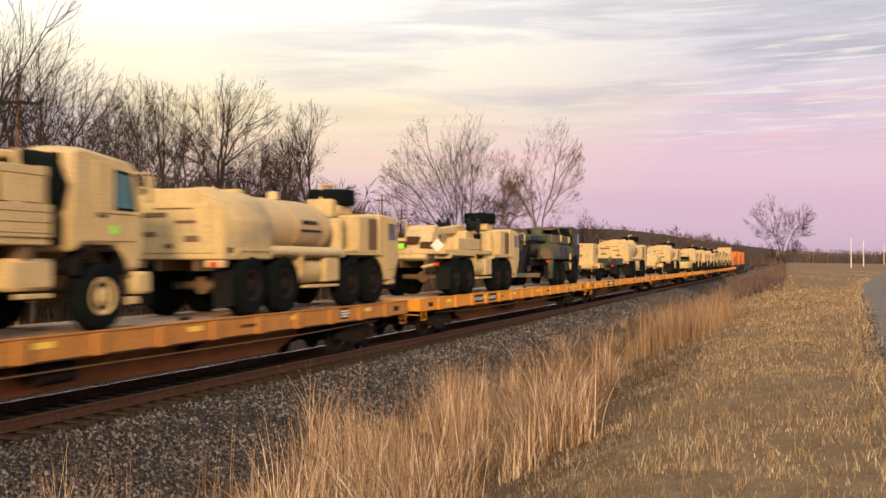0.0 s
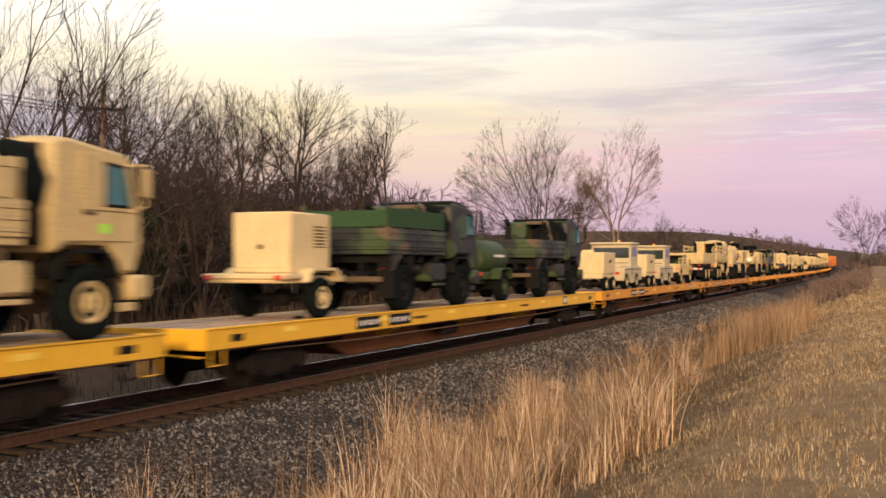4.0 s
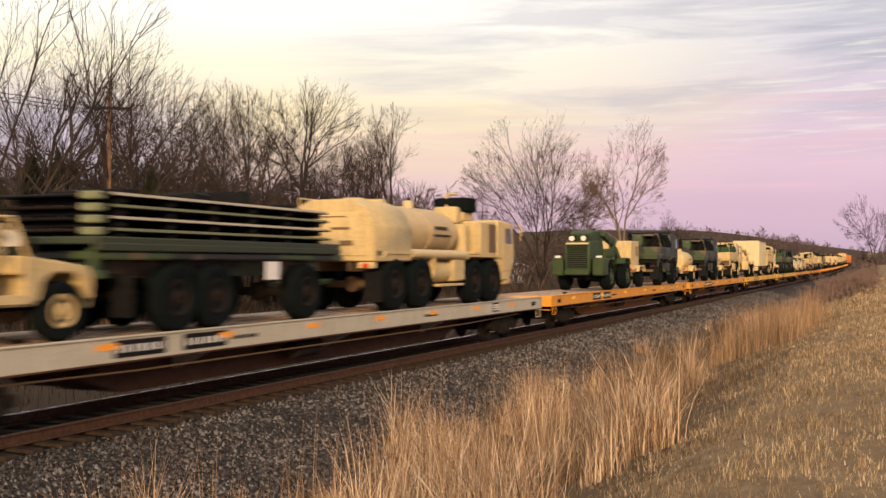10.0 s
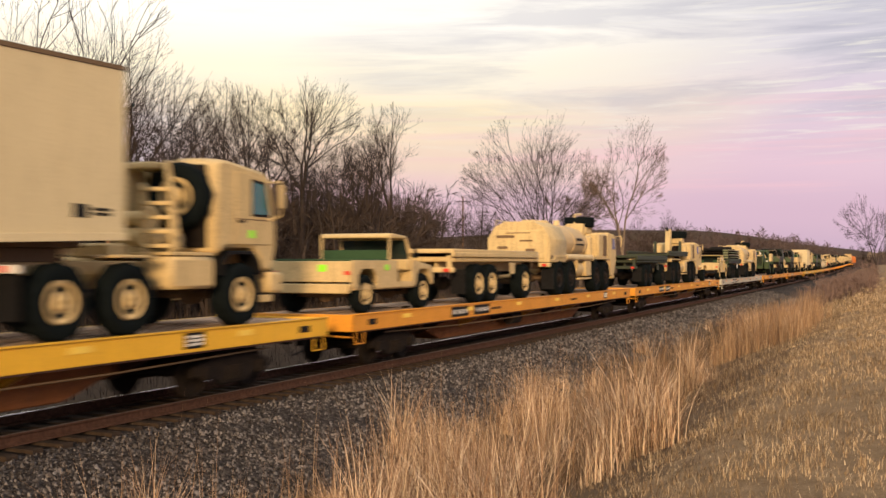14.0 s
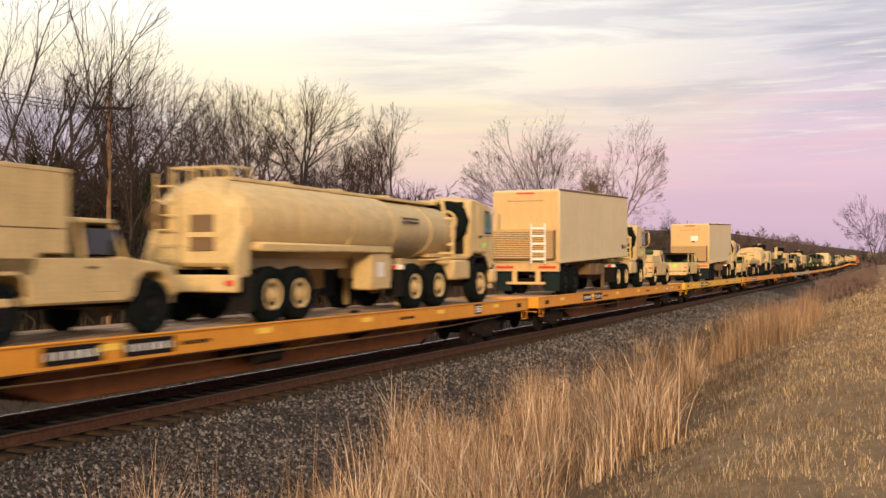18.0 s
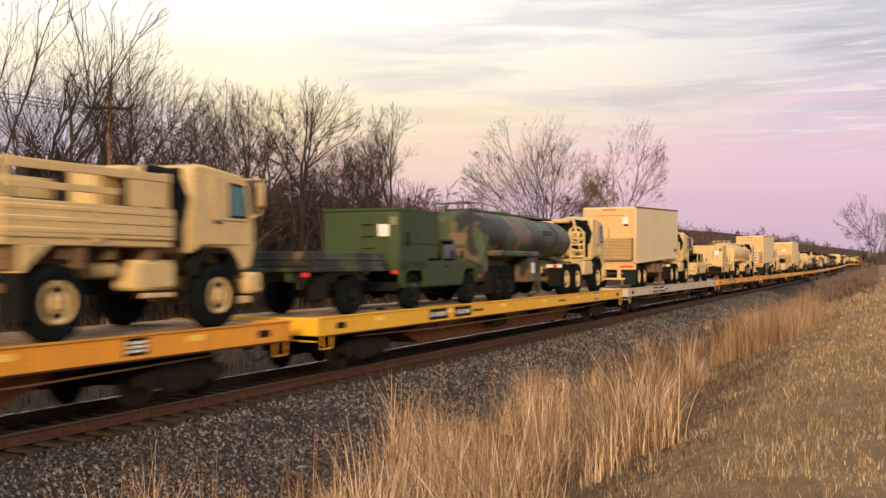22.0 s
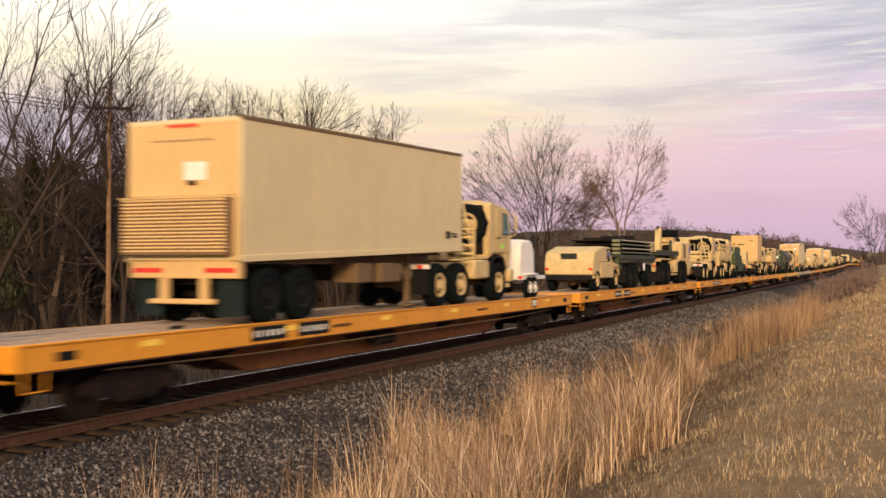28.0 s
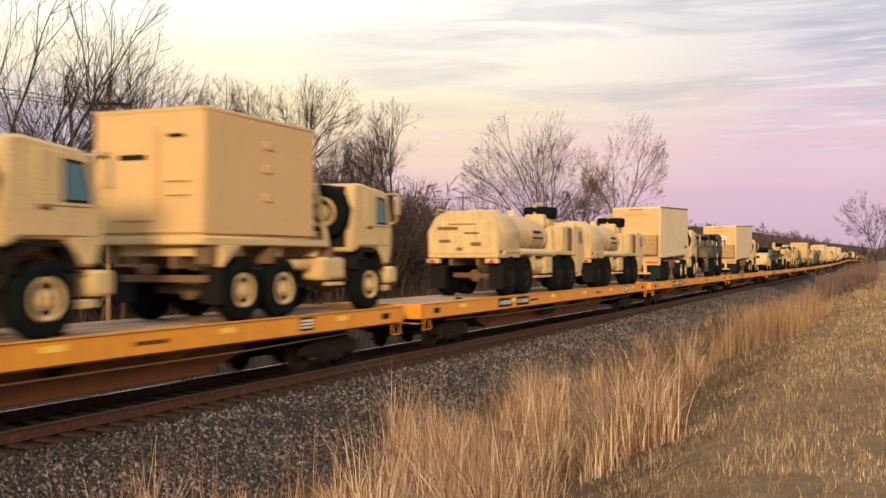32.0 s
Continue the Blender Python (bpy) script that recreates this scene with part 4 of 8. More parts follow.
    if ladder:
        bm = bmesh.new()
        for x in (0.30, 0.82):
            pipe([(x, -L - 0.28, zr - 0.05), (x, -L - 0.28, zr + 1.42)], 0.03, bm=bm)
        for i in range(5):
            box((0.56, -L - 0.28, zr + 0.12 + i * 0.28), (0.52, 0.06, 0.08), 0.01, bm)
        part("ladder", bm, WHITE, t, "pale rear ladder")
    part("tail_beam", slab(-1.26, 1.26, -L + 0.02, -L + 0.16, 0.88, zr, 0.02), TAN_BOX, t)
    for x in (-0.82, 0.82):
        part("beam_stripe", slab(x - 0.34, x + 0.34, -L + 0.008, -L + 0.018, 0.99, 1.08), RED, t, "faded red reflective stripe")
    for s in (-0.45, 0.45):
        part("bumper_post", slab(s - 0.09, s + 0.09, -L + 0.0, -L + 0.12, 0.46, 0.90, 0.015), TAN_BOX, t)
    part("underride_bar", slab(-0.75, 0.75, -L - 0.06, -L + 0.06, 0.40, 0.50, 0.02), TAN_BOX, t)
    for s in (-0.92, 0.92):
        part("mudflap", slab(s - 0.30, s + 0.30, -L + 0.20, -L + 0.23, 0.16, 0.92), FLAP, t, "dark teal rubber mudflap")
    for y in (-L + 1.15, -L + 2.45):
        for s in (-1, 1):
            add_wheel(t, s * 1.02, y, 0.56, 0.36, TAN if tan_rims else BLACK)
        part("axle", drum((-0.95, y, 0.56), (0.95, y, 0.56), 0.07, n=8), UNDER, t)
    part("bogie_frame", slab(-0.5, 0.5, -L + 0.5, -L + 3.2, 0.75, 1.15, 0.03), UNDER, t)
    rails(t, -L + 0.1, -0.6, 1.40, UNDER_TAN, 0.48, 0.22)
    for s in (-0.75, 0.75):
        bm = slab(s - 0.07, s + 0.07, -2.55, -2.41, 0.15, 1.45, 0.015)
        box((s, -2.48, 0.10), (0.3, 0.3, 0.05), 0.01, bm)
        part("landing_leg", bm, UNDER_TAN, t)
        part("leg_brace", pipe([(s, -2.5, 0.7), (s, -3.5, 1.35)], 0.035), UNDER_TAN, t)
    for y, w in ((-4.2, 1.1), (-5.6, 0.8)):
        part("underframe_box", slab(0.5, 1.15, y - w / 2, y + w / 2, 0.72, 1.18, 0.03), UNDER_TAN, t)
    part("spare_carrier", slab(-1.1, -0.5, -5.0, -3.8, 0.75, 1.15, 0.05), UNDER, t)
    part("coupler_plate", slab(-0.8, 0.8, -1.9, -0.4, 1.40, 1.48, 0.01), UNDER_TAN, t)
    return t


def make_tank_trailer(name, label, mat, length=10.4):
    t = thing(name, label, "tank trailer", "fuel tank semitrailers")
    L = length
    c = (0, 0, 2.02)
    prof = [(0.0, 0.40), (-0.12, 0.72), (-0.45, 0.82), (-4.0, 0.84), (-4.3, 0.90), (-L + 0.7, 0.90), (-L + 0.25, 0.84), (-L, 0.60)]
    bm = turned(prof, 28, "Y", c)
    bmesh.ops.scale(bm, vec=(1.32, 1, 0.92), space=Matrix.Translation((0, 0, -2.02)), verts=bm.verts[:])
    tank = part("tank", bm, mat, t)
    for y in (-2.2, -4.6, -6.8, -9.0):
        bm = turned([(y - 0.03, 0.91 if y < -4.2 else 0.845), (y + 0.03, 0.91 if y < -4.2 else 0.845)], 28, "Y", c)
        bmesh.ops.scale(bm, vec=(1.325, 1, 0.925), space=Matrix.Translation((0, 0, -2.02)), verts=bm.verts[:])
        part("band", bm, mat, tank)
    for y in (-3.0, -5.6, -8.0):
        part("manhole", turned([(2.80, 0.26), (2.93, 0.25), (2.95, 0.2)], 16, "Z", (0, y, 0)), mat, tank)
    part("roof_walk", slab(-0.45, 0.45, -L + 0.6, -0.8, 2.80, 2.87, 0.01), mat, tank)
    part("stencil", bars(1.0, 0.18, 2, 12), BLACK, tank, at=pose(1.135, -3.6, 2.25, 0, -14, 0))
    for s in (-1, 1):
        part("hose_tray", slab(s * 1.12 - 0.13, s * 1.12 + 0.13, -L + 0.4, -4.9, 1.40, 1.58, 0.04), mat, t)
        part("pump_cabinet", slab(s * 0.92 - 0.26, s * 0.92 + 0.26, -5.9, -4.85, 0.55, 1.48, 0.04), mat, t)
        part("placard", slab(s * 1.182 - 0.004, s * 1.182 + 0.004, -5.6, -5.25, 0.85, 1.20), WHITE, t, "white hazard placard")
    c2 = part("rear_cabinet", slab(-1.02, 1.02, -L + 0.02, -L + 0.45, 1.10, 2.30, 0.08), mat, t)
    # flat dark panel paints the shade inside an open locker
    part("locker_recess", slab(-0.1, 0.45, -L - 0.01, -L + 0.03, 1.40, 2.1, 0.01), UNDER_TAN, c2, "dark panel in place of an open locker's shade")
    part("locker_shelf", slab(-0.12, 0.48, -L - 0.05, -L + 0.02, 1.66, 1.76, 0.01), mat, c2)
    part("hose_reel", turned([(-0.1, 0.26), (-0.08, 0.26), (-0.07, 0.14), (0.07, 0.14), (0.08, 0.26), (0.1, 0.26)], 18, "X", (-0.72, -L - 0.1, 2.05)), UNDER_TAN, c2, "round hose reel")
    for x in (-0.62, -0.2, 0.22, 0.64):
        part("guard_hoop", pipe([(x, -L + 0.1, 2.5), (x, -L + 0.12, 3.02), (x, -L + 0.9, 3.05), (x, -L + 0.95, 2.8)], 0.022), mat, t)
    part("hoop_rail", pipe([(-0.64, -L + 0.12, 3.02), (0.66, -L + 0.12, 3.02)], 0.022), mat, t)
    for x in (-1.0, 1.0):
        part("corner_bracket", prism([(-L - 0.16, 0.9), (-L - 0.16, 1.3), (-L + 0.1, 1.9), (-L + 0.3, 1.9), (-L + 0.3, 0.9)], x - 0.06, x + 0.06, 0.015), mat, t)
    bm = bmesh.new()
    for x in (-0.75, -0.3):
        pipe([(x, -L - 0.2, 1.1), (x, -L - 0.2, 2.9)], 0.02, bm=bm)
    for i in range(6):
        pipe([(-0.75, -L - 0.2, 1.25 + i * 0.28), (-0.3, -L - 0.2, 1.25 + i * 0.28)], 0.018, bm=bm)
    part("ladder", bm, mat, t)
    part("rear_bumper", slab(-1.1, 1.1, -L - 0.2, -L - 0.05, 0.62, 0.95, 0.03), mat, t)
    rear_lights(t, -L - 0.22, 0.8)
    for y in (-L + 0.95, -L + 2.0):
        for s in (-1, 1):
            add_wheel(t, s * 1.02, y, 0.56, 0.36, mat if mat is not GREEN else BLACK)
        part("axle", drum((-0.95, y, 0.56), (0.95, y, 0.56), 0.07, n=8), UNDER, t)
    rails(t, -L + 0.1, -0.4, 1.30, mat, 0.45, 0.25)
    for s in (-0.95, 0.95):
        part("mudflap", slab(s - 0.25, s + 0.25, -L + 0.22, -L + 0.24, 0.25, 0.95), BLACK, t)
        part("landing_leg", slab(s * 0.8 - 0.07, s * 0.8 + 0.07, -3.6, -3.46, 0.1, 1.3, 0.015), mat, t)
    part("filter_tank", turned([(-0.3, 0.1), (-0.25, 0.24), (0.25, 0.24), (0.3, 0.1)], 14, "Z", (0.75, -4.5, 1.0)), mat, t)
    part("kingpin_plate", slab(-0.8, 0.8, -1.7, -0.2, 1.34, 1.44, 0.01), mat, t)
    return t


def make_hemtt(name, label, mat, kind="tanker", spare=0.0):
    """The long eight-wheeled truck with its low flat cab."""
    t = thing(name, label, "truck", "eight-wheeled army trucks")
    axle_set(t, [-1.97, -3.5, -7.32, -8.9], 0.66, 0.44, 1.21, UNDER, UNDER_TAN)
    rails(t, -10.0, -0.6, 1.26, UNDER_TAN, 0.45, 0.28)
    out = [(-0.02, 1.35), (-0.06, 1.75), (-0.24, 2.40), (-0.36, 2.46), (-1.60, 2.52), (-1.62, 1.28), (-1.35, 1.05), (-1.22, 0.66), (-0.62, 0.62), (-0.42, 0.72)]
    cab = part("cab", prism(out, -1.18, 1.18, 0.05), mat, t)
    for s in (-1, 1):
        d = part("door", prism([(-0.38, 0.95), (-0.30, 1.72), (-0.42, 2.36), (-1.18, 2.38), (-1.18, 0.95)], s * 1.19 - 0.012, s * 1.19 + 0.012, 0.01), mat, cab)
        part("side_window", prism([(-0.34, 1.80), (-0.46, 2.26), (-0.96, 2.28), (-0.96, 1.80)], s * 1.205 - 0.004, s * 1.205 + 0.004), GLASS, d, "dark cab side window")
        bm = pipe([(s * 1.18, -0.3, 2.35), (s * 1.42, -0.12, 2.40), (s * 1.42, -0.12, 1.9)], 0.016)
        box((s * 1.43, -0.10, 2.20), (0.05, 0.12, 0.28), 0.02, bm)
        part("mirror", bm, mat, t)
    bm = box((0, 0, 0), (2.05, 0.012, 0.62))
    part("windscreen", bm, GLASS, cab, at=pose(0, -0.145, 2.05, 15.5))
    part("front_bumper", slab(-1.15, 1.15, -0.80, -0.30, 0.52, 0.72, 0.05), mat, t)
    e = part("engine_cover", slab(-1.16, 1.16, -3.05, -1.66, 1.38, 2.44, 0.06), mat, t)
    for s in (-1, 1):
        if s > 0:
            g = part("radiator_grille", slab(s * 1.165 - 0.012, s * 1.165 + 0.012, -2.35, -1.74, 1.50, 2.36, 0.008), UNDER_TAN, e, "brown mesh radiator grille")
        for i in range(4 if s > 0 else 0):
            part("slat", slab(s * 1.18 - 0.006, s * 1.18 + 0.006, -2.33, -1.76, 1.56 + i * 0.20, 1.62 + i * 0.20), UNDER_TAN, g)
        part("front_mudguard", prism([(-1.18, 1.05), (-1.28, 1.34), (-1.42, 1.42), (-4.1, 1.42), (-4.25, 1.30), (-4.2, 1.28), (-4.05, 1.36), (-1.45, 1.36), (-1.32, 1.30), (-1.22, 1.05)], s * 1.0 - 0.22, s * 1.0 + 0.22), mat, t)
        part("rear_mudguard", prism([(-6.45, 1.0), (-6.55, 1.36), (-6.75, 1.46), (-9.5, 1.46), (-9.7, 1.30), (-9.66, 1.28), (-9.45, 1.40), (-6.8, 1.40), (-6.62, 1.32), (-6.5, 1.0)], s * 1.0 - 0.22, s * 1.0 + 0.22), mat, t)
        part("mudflap", slab(s * 0.98 - 0.24, s * 0.98 + 0.24, -9.78, -9.76, 0.25, 1.0), BLACK, t)
    # near-black colour stands for the shaded gap ahead of the tank
    part("exhaust_box", slab(0.10, 0.80, -3.6, -3.10, 1.5, 2.30, 0.08), UNDER, t, "exhaust housing coloured dark as a shaded gap")
    part("step_plate", slab(0.85, 1.16, -3.55, -3.12, 1.44, 1.52, 0.02), mat, t)
    part("silencer", turned([(-0.42, 0.1), (-0.36, 0.24), (0.36, 0.24), (0.42, 0.1)], 14, "Z", (0.85, -3.92, 1.90)), mat, t)
    part("fuel_tank", turned([(-0.62, 0.15), (-0.56, 0.30), (0.56, 0.30), (0.62, 0.15)], 16, "Y", (0.85, -5.9, 0.95)), mat, t)
    part("tool_box", slab(0.55, 1.16, -5.15, -4.3, 0.68, 1.30, 0.04), mat, t)
    part("battery_box", slab(-1.16, -0.55, -6.1, -4.4, 0.68, 1.30, 0.04), mat, t)
    part("side_step", slab(1.0, 1.18, -6.2, -4.4, 0.55, 0.62, 0.01), mat, t)
    w = part("spare_wheel", tyre_mesh(0.66, 0.44), TYRE, t, "black spare tyre laid flat on top", at=pose(0.22, -2.75, 2.92 + spare, 0, 90, 0))
    part("rim", rim_mesh(0.66, 0.44, UNDER), UNDER, w)
    part("spare_cradle", slab(-0.2, 0.65, -3.2, -2.3, 2.44, 2.72 + spare, 0.04), mat, t)
    if kind == "tanker":
        prof = [(-4.35, 0.45), (-4.48, 0.66), (-4.7, 0.73), (-8.0, 0.73), (-8.1, 0.60)]
        bm = turned(prof, 28, "Y", (0, 0, 1.98))
        bmesh.ops.scale(bm, vec=(1.52, 1, 1), verts=bm.verts[:])
        tank = part("tank", bm, TAN_TANK, t)
        for y in (-5.0, -6.6):
            bm = turned([(y - 0.03, 0.738), (y + 0.03, 0.738)], 28, "Y", (0, 0, 1.98))
            bmesh.ops.scale(bm, vec=(1.525, 1, 1), verts=bm.verts[:])
            part("band", bm, TAN_TANK, tank)
        part("stencil", bars(0.85, 0.15, 1, 5), BLACK, tank, "short dark stencilled word", at=pose(1.105, -5.9, 2.12, 0, -10, 0))
        part("stencil", bars(1.15, 0.09, 1, 8), BLACK, tank, at=pose(1.12, -5.85, 1.92, 0, -3, 0))
        # pump cabinet over the rear axles
        out = [(-1.18, 1.22), (-1.20, 2.05), (-0.95, 2.50), (-0.55, 2.70), (0.55, 2.70), (0.95, 2.50), (1.20, 2.05), (1.18, 1.22)]
        bm = bmesh.new()
        va = [bm.verts.new((x, -8.0, z)) for x, z in out]
        vb = [bm.verts.new((x, -10.1, z)) for x, z in out]
        fs = [bm.faces.new(va[::-1]), bm.faces.new(vb)]
        for i in range(8):
            fs.append(bm.faces.new((va[i], va[(i + 1) % 8], vb[(i + 1) % 8], vb[i])))
        bmesh.ops.recalc_face_normals(bm, faces=fs)
        bmesh.ops.bevel(bm, geom=bm.edges[:], offset=0.03, segments=1, affect="EDGES")
        cab2 = part("pump_cabinet", bm, mat, t)
        d = part("rear_door", slab(-1.0, 1.0, -10.13, -10.1, 1.35, 2.38, 0.012), mat, cab2)
        for i, (x, z, w_, h_) in enumerate(((-0.5, 2.15, 0.7, 0.10), (0.3, 2.0, 0.5, 0.06), (-0.6, 1.75, 0.4, 0.10), (0.45, 1.65, 0.35, 0.12), (0.0, 2.28, 0.9, 0.03), (-0.1, 1.5, 0.2, 0.1))):
            part("door_fitting", slab(x - w_ / 2, x + w_ / 2, -10.15, -10.12, z - h_ / 2, z + h_ / 2, 0.006), UNDER_TAN, d)
        part("fill_hatch", turned([(2.66, 0.30), (2.78, 0.29), (2.80, 0.22)], 18, "Z", (0, -8.9, 0)), mat, cab2)
        part("hatch_guard", slab(-0.5, 0.5, -8.35, -8.02, 2.66, 2.80, 0.04), mat, cab2)
        part("grab_rail", pipe([(-0.9, -8.2, 2.5), (-0.9, -8.2, 2.75), (-0.9, -10.0, 2.75), (-0.9, -10.0, 2.5)], 0.016), mat, cab2)
        for s in (-0.98, 0.98):
            if s > 0:
                part("side_vent", slab(s * 1.2 - 0.01, s * 1.2 + 0.01, -9.95, -9.75, 1.35, 1.70, 0.004), BLACK, cab2)
            part("light_box", slab(s - 0.2, s + 0.2, -10.2, -9.95, 1.05, 1.20, 0.02), mat, t)
        rear_lights(t, -10.22, 1.12, 1.0)
        part("hose_tube", drum((1.12, -4.2, 1.42), (1.12, -8.0, 1.42), 0.12, n=12), TAN_PALE, t)
        part("tube_cradle", slab(0.7, 1.15, -7.9, -4.3, 1.27, 1.31, 0.01), UNDER_TAN, t)
        part("crane_davit", pipe([(0.2, -3.35, 2.6), (0.2, -3.35, 3.22), (0.35, -2.9, 3.26)], 0.05, 8), mat, t)
        part("davit_foot", slab(-0.15, 0.6, -3.55, -3.1, 2.35, 2.85, 0.05), mat, t)
        part("tank_vent", turned([(2.68, 0.14), (2.86, 0.13), (2.88, 0.08)], 12, "Z", (0.25, -6.2, 0)), TAN_PALE, tank)
    elif kind == "lhs":
        r = part("flatrack", slab(-1.20, 1.20, -10.3, -4.25, 1.62, 1.74, 0.02), OLIVE, t, "olive green steel flatrack")
        for s in (-1.15, 1.15):
            part("rack_beam", slab(s - 0.06, s + 0.06, -10.3, -4.25, 1.74, 1.90, 0.02), OLIVE, r)
        for i in range(6):
            part("rack_cross", slab(-1.1, 1.1, -10.1 + i * 1.1, -9.95 + i * 1.1, 1.74, 1.80, 0.01), BLACK, r)
        a = part("hook_arm", prism([(-4.1, 1.4), (-3.85, 3.05), (-4.0, 3.30), (-4.25, 3.25), (-4.4, 2.6), (-4.6, 1.4)], -0.16, 0.16, 0.03), mat, t, "upright sand-coloured hook arm")
        part("hook", pipe([(0, -4.1, 3.2), (0, -4.35, 3.34), (0, -4.5, 3.2)], 0.06), BLACK, a)
        for s in (-0.75, 0.75):
            part("rack_upright", prism([(-4.3, 1.7), (-4.3, 2.55), (-4.42, 2.55), (-4.75, 1.7)], s - 0.07, s + 0.07, 0.01), OLIVE, r)
        part("lift_beam", slab(-0.4, 0.4, -9.6, -4.4, 1.34, 1.58, 0.03), mat, t)
        part("rear_roller", drum((-0.9, -9.85, 1.5), (0.9, -9.85, 1.5), 0.1, n=12), mat, t)
        rear_lights(t, -10.05, 1.05, 0.95)
        part("rear_frame", slab(-1.0, 1.0, -10.0, -9.85, 0.75, 1.25, 0.03), mat, t)
    else:
        part("bed", slab(-1.18, 1.18, -10.1, -4.5, 1.44, 1.60, 0.02), mat, t)
        part("crane_base", slab(-0.5, 0.5, -5.6, -4.5, 1.6, 2.35, 0.06), mat, t)
        part("crane_boom", prism([(-4.7, 2.3), (-4.6, 2.62), (-8.2, 2.35), (-8.3, 2.12)], -0.16, 0.16, 0.03), mat, t)
        part("lift_frame", prism([(-8.6, 1.6), (-8.8, 2.45), (-9.1, 2.45), (-10.2, 1.3), (-10.0, 1.2), (-9.2, 1.7)], -0.5, 0.5, 0.03), mat, t)
        for s in (-1, 1):
            part("locker", slab(s * 0.95 - 0.22, s * 0.95 + 0.22, -8.6, -5.9, 1.60, 2.02, 0.03), mat, t)
            part("spool", turned([(-0.2, 0.3), (-0.16, 0.3), (-0.15, 0.16), (0.15, 0.16), (0.16, 0.3), (0.2, 0.3)], 16, "X", (s * 0.6, -4.9, 2.55)), BLACK, t)
        part("placard", box((0, 0, 0), (0.34, 0.02, 0.34)), WHITE, t, "white diamond placard", at=pose(0.95, -10.24, 1.72, 0, 45, 0))
        part("marker", slab(-0.55, -0.25, -10.25, -10.23, 1.62, 1.80), LIME, t, "lime green marker sticker")
        part("tow_bar", pipe([(0.8, -9.9, 1.1), (0.5, -10.5, 1.0)], 0.05), mat, t)
        rear_lights(t, -10.2, 1.1, 0.9)
        for x, z in ((-0.5, 1.75), (-0.1, 1.9), (0.4, 1.72)):
            part("chain_box", slab(x - 0.2, x + 0.2, -9.9, -9.4, z - 0.12, z + 0.14, 0.03), RUST, t)
    return t

# ---- light vehicles, trailers and machines ----
def make_humvee(name, label, mat, kind="pickup", marker=False, rim=None):
    """Wide low utility vehicle; kinds: slats, soft, pickup, shelter, hard, contact."""
    t = thing(name, label, "utility vehicle", "light utility vehicles")
    rim = rim or mat
    ch = UNDER_TAN if mat is TAN else BLACK
    axle_set(t, [-0.62, -3.92], 0.46, 0.32, 1.06, rim, ch)
    rails(t, -4.6, -0.1, 0.62, BLACK, 0.4, 0.16)
    # front wings and bonnet
    hood = part("bonnet", prism([(-0.02, 0.62), (0.0, 0.98), (-0.10, 1.12), (-1.25, 1.26), (-1.30, 0.62), (-1.12, 0.62), (-1.02, 0.90), (-0.85, 1.02), (-0.40, 1.02), (-0.22, 0.90), (-0.14, 0.62)], -1.06, 1.06, 0.03), mat, t)
    part("radiator_grille", slab(-0.5, 0.5, -0.02, 0.02, 0.68, 1.0, 0.01), BLACK, hood)
    for s in (-0.78, 0.78):
        part("headlight", turned([(0.0, 0.10), (0.03, 0.10), (0.045, 0.05)], 12, "Y", (s, 0.0, 0.86)), WHITE, hood)
    part("front_bumper", slab(-0.9, 0.9, 0.0, 0.12, 0.48, 0.64, 0.03), mat, t)
    part("floor_pan", slab(-1.05, 1.05, -4.55, -1.2, 0.55, 0.68, 0.02), mat, t)
    for s in (-1, 1):
        d = part("door_sill", prism([(-1.25, 0.58), (-1.25, 1.26), (-1.42, 1.26), (-1.42, 0.72), (-2.28, 0.72), (-2.28, 1.24), (-3.30, 1.24), (-3.38, 0.90), (-3.42, 0.58)], s * 1.05 - 0.03, s * 1.05 + 0.03, 0.01), mat, t)
        if kind in ("hard", "shelter", "contact"):
            p = part("door", slab(s * 1.06 - 0.02, s * 1.06 + 0.02, -2.28, -1.42, 0.72, 1.24, 0.01), mat, t)
            part("door_handle", slab(s * 1.09 - 0.012, s * 1.09 + 0.012, -2.2, -2.05, 1.08, 1.12, 0.004), BLACK, p)
            part("side_window", slab(s * 1.0 - 0.012, s * 1.0 + 0.012, -2.2, -1.50, 1.30, 1.70, 0.004), GLASS, p, "dark side window")
            part("roof_post", pipe([(s * 1.03, -2.28, 1.22), (s * 0.94, -2.28, 1.80)], 0.035), mat, t)
        if marker and s > 0:
            part("marker", slab(1.085, 1.091, -3.0, -2.82, 1.0, 1.14), LIME, d, "lime green marker sticker")
        part("screen_post", pipe([(s * 1.0, -1.30, 1.24), (s * 0.93, -1.52, 1.80)], 0.035), mat, t)
        part("mirror", box((s * 1.16, -1.40, 1.42), (0.05, 0.14, 0.24), 0.02), BLACK, t)
        # rear wings
        if kind != "hard":
            part("bed_side", prism([(-3.30, 1.24), (-3.42, 0.66), (-3.46, 0.92), (-3.62, 1.04), (-4.20, 1.04), (-4.36, 0.90), (-4.42, 0.62), (-4.66, 0.62), (-4.66, 1.24)], s * 1.05 - 0.03, s * 1.05 + 0.03, 0.01), mat, t)
    part("screen_frame", slab(-0.95, 0.95, -1.56, -1.48, 1.76, 1.84, 0.02), mat, t)
    part("windscreen", box((0, 0, 0), (1.84, 0.012, 0.52)), GLASS, t, at=pose(0, -1.42, 1.52, 21))
    part("dashboard", slab(-1.0, 1.0, -1.55, -1.25, 1.0, 1.27, 0.03), mat, t)
    for s in (-0.6, 0.6):
        bm = slab(s - 0.26, s + 0.26, -2.3, -1.85, 0.68, 0.95, 0.04)
        slab(s - 0.26, s + 0.26, -2.36, -2.24, 0.9, 1.45, 0.04, bm)
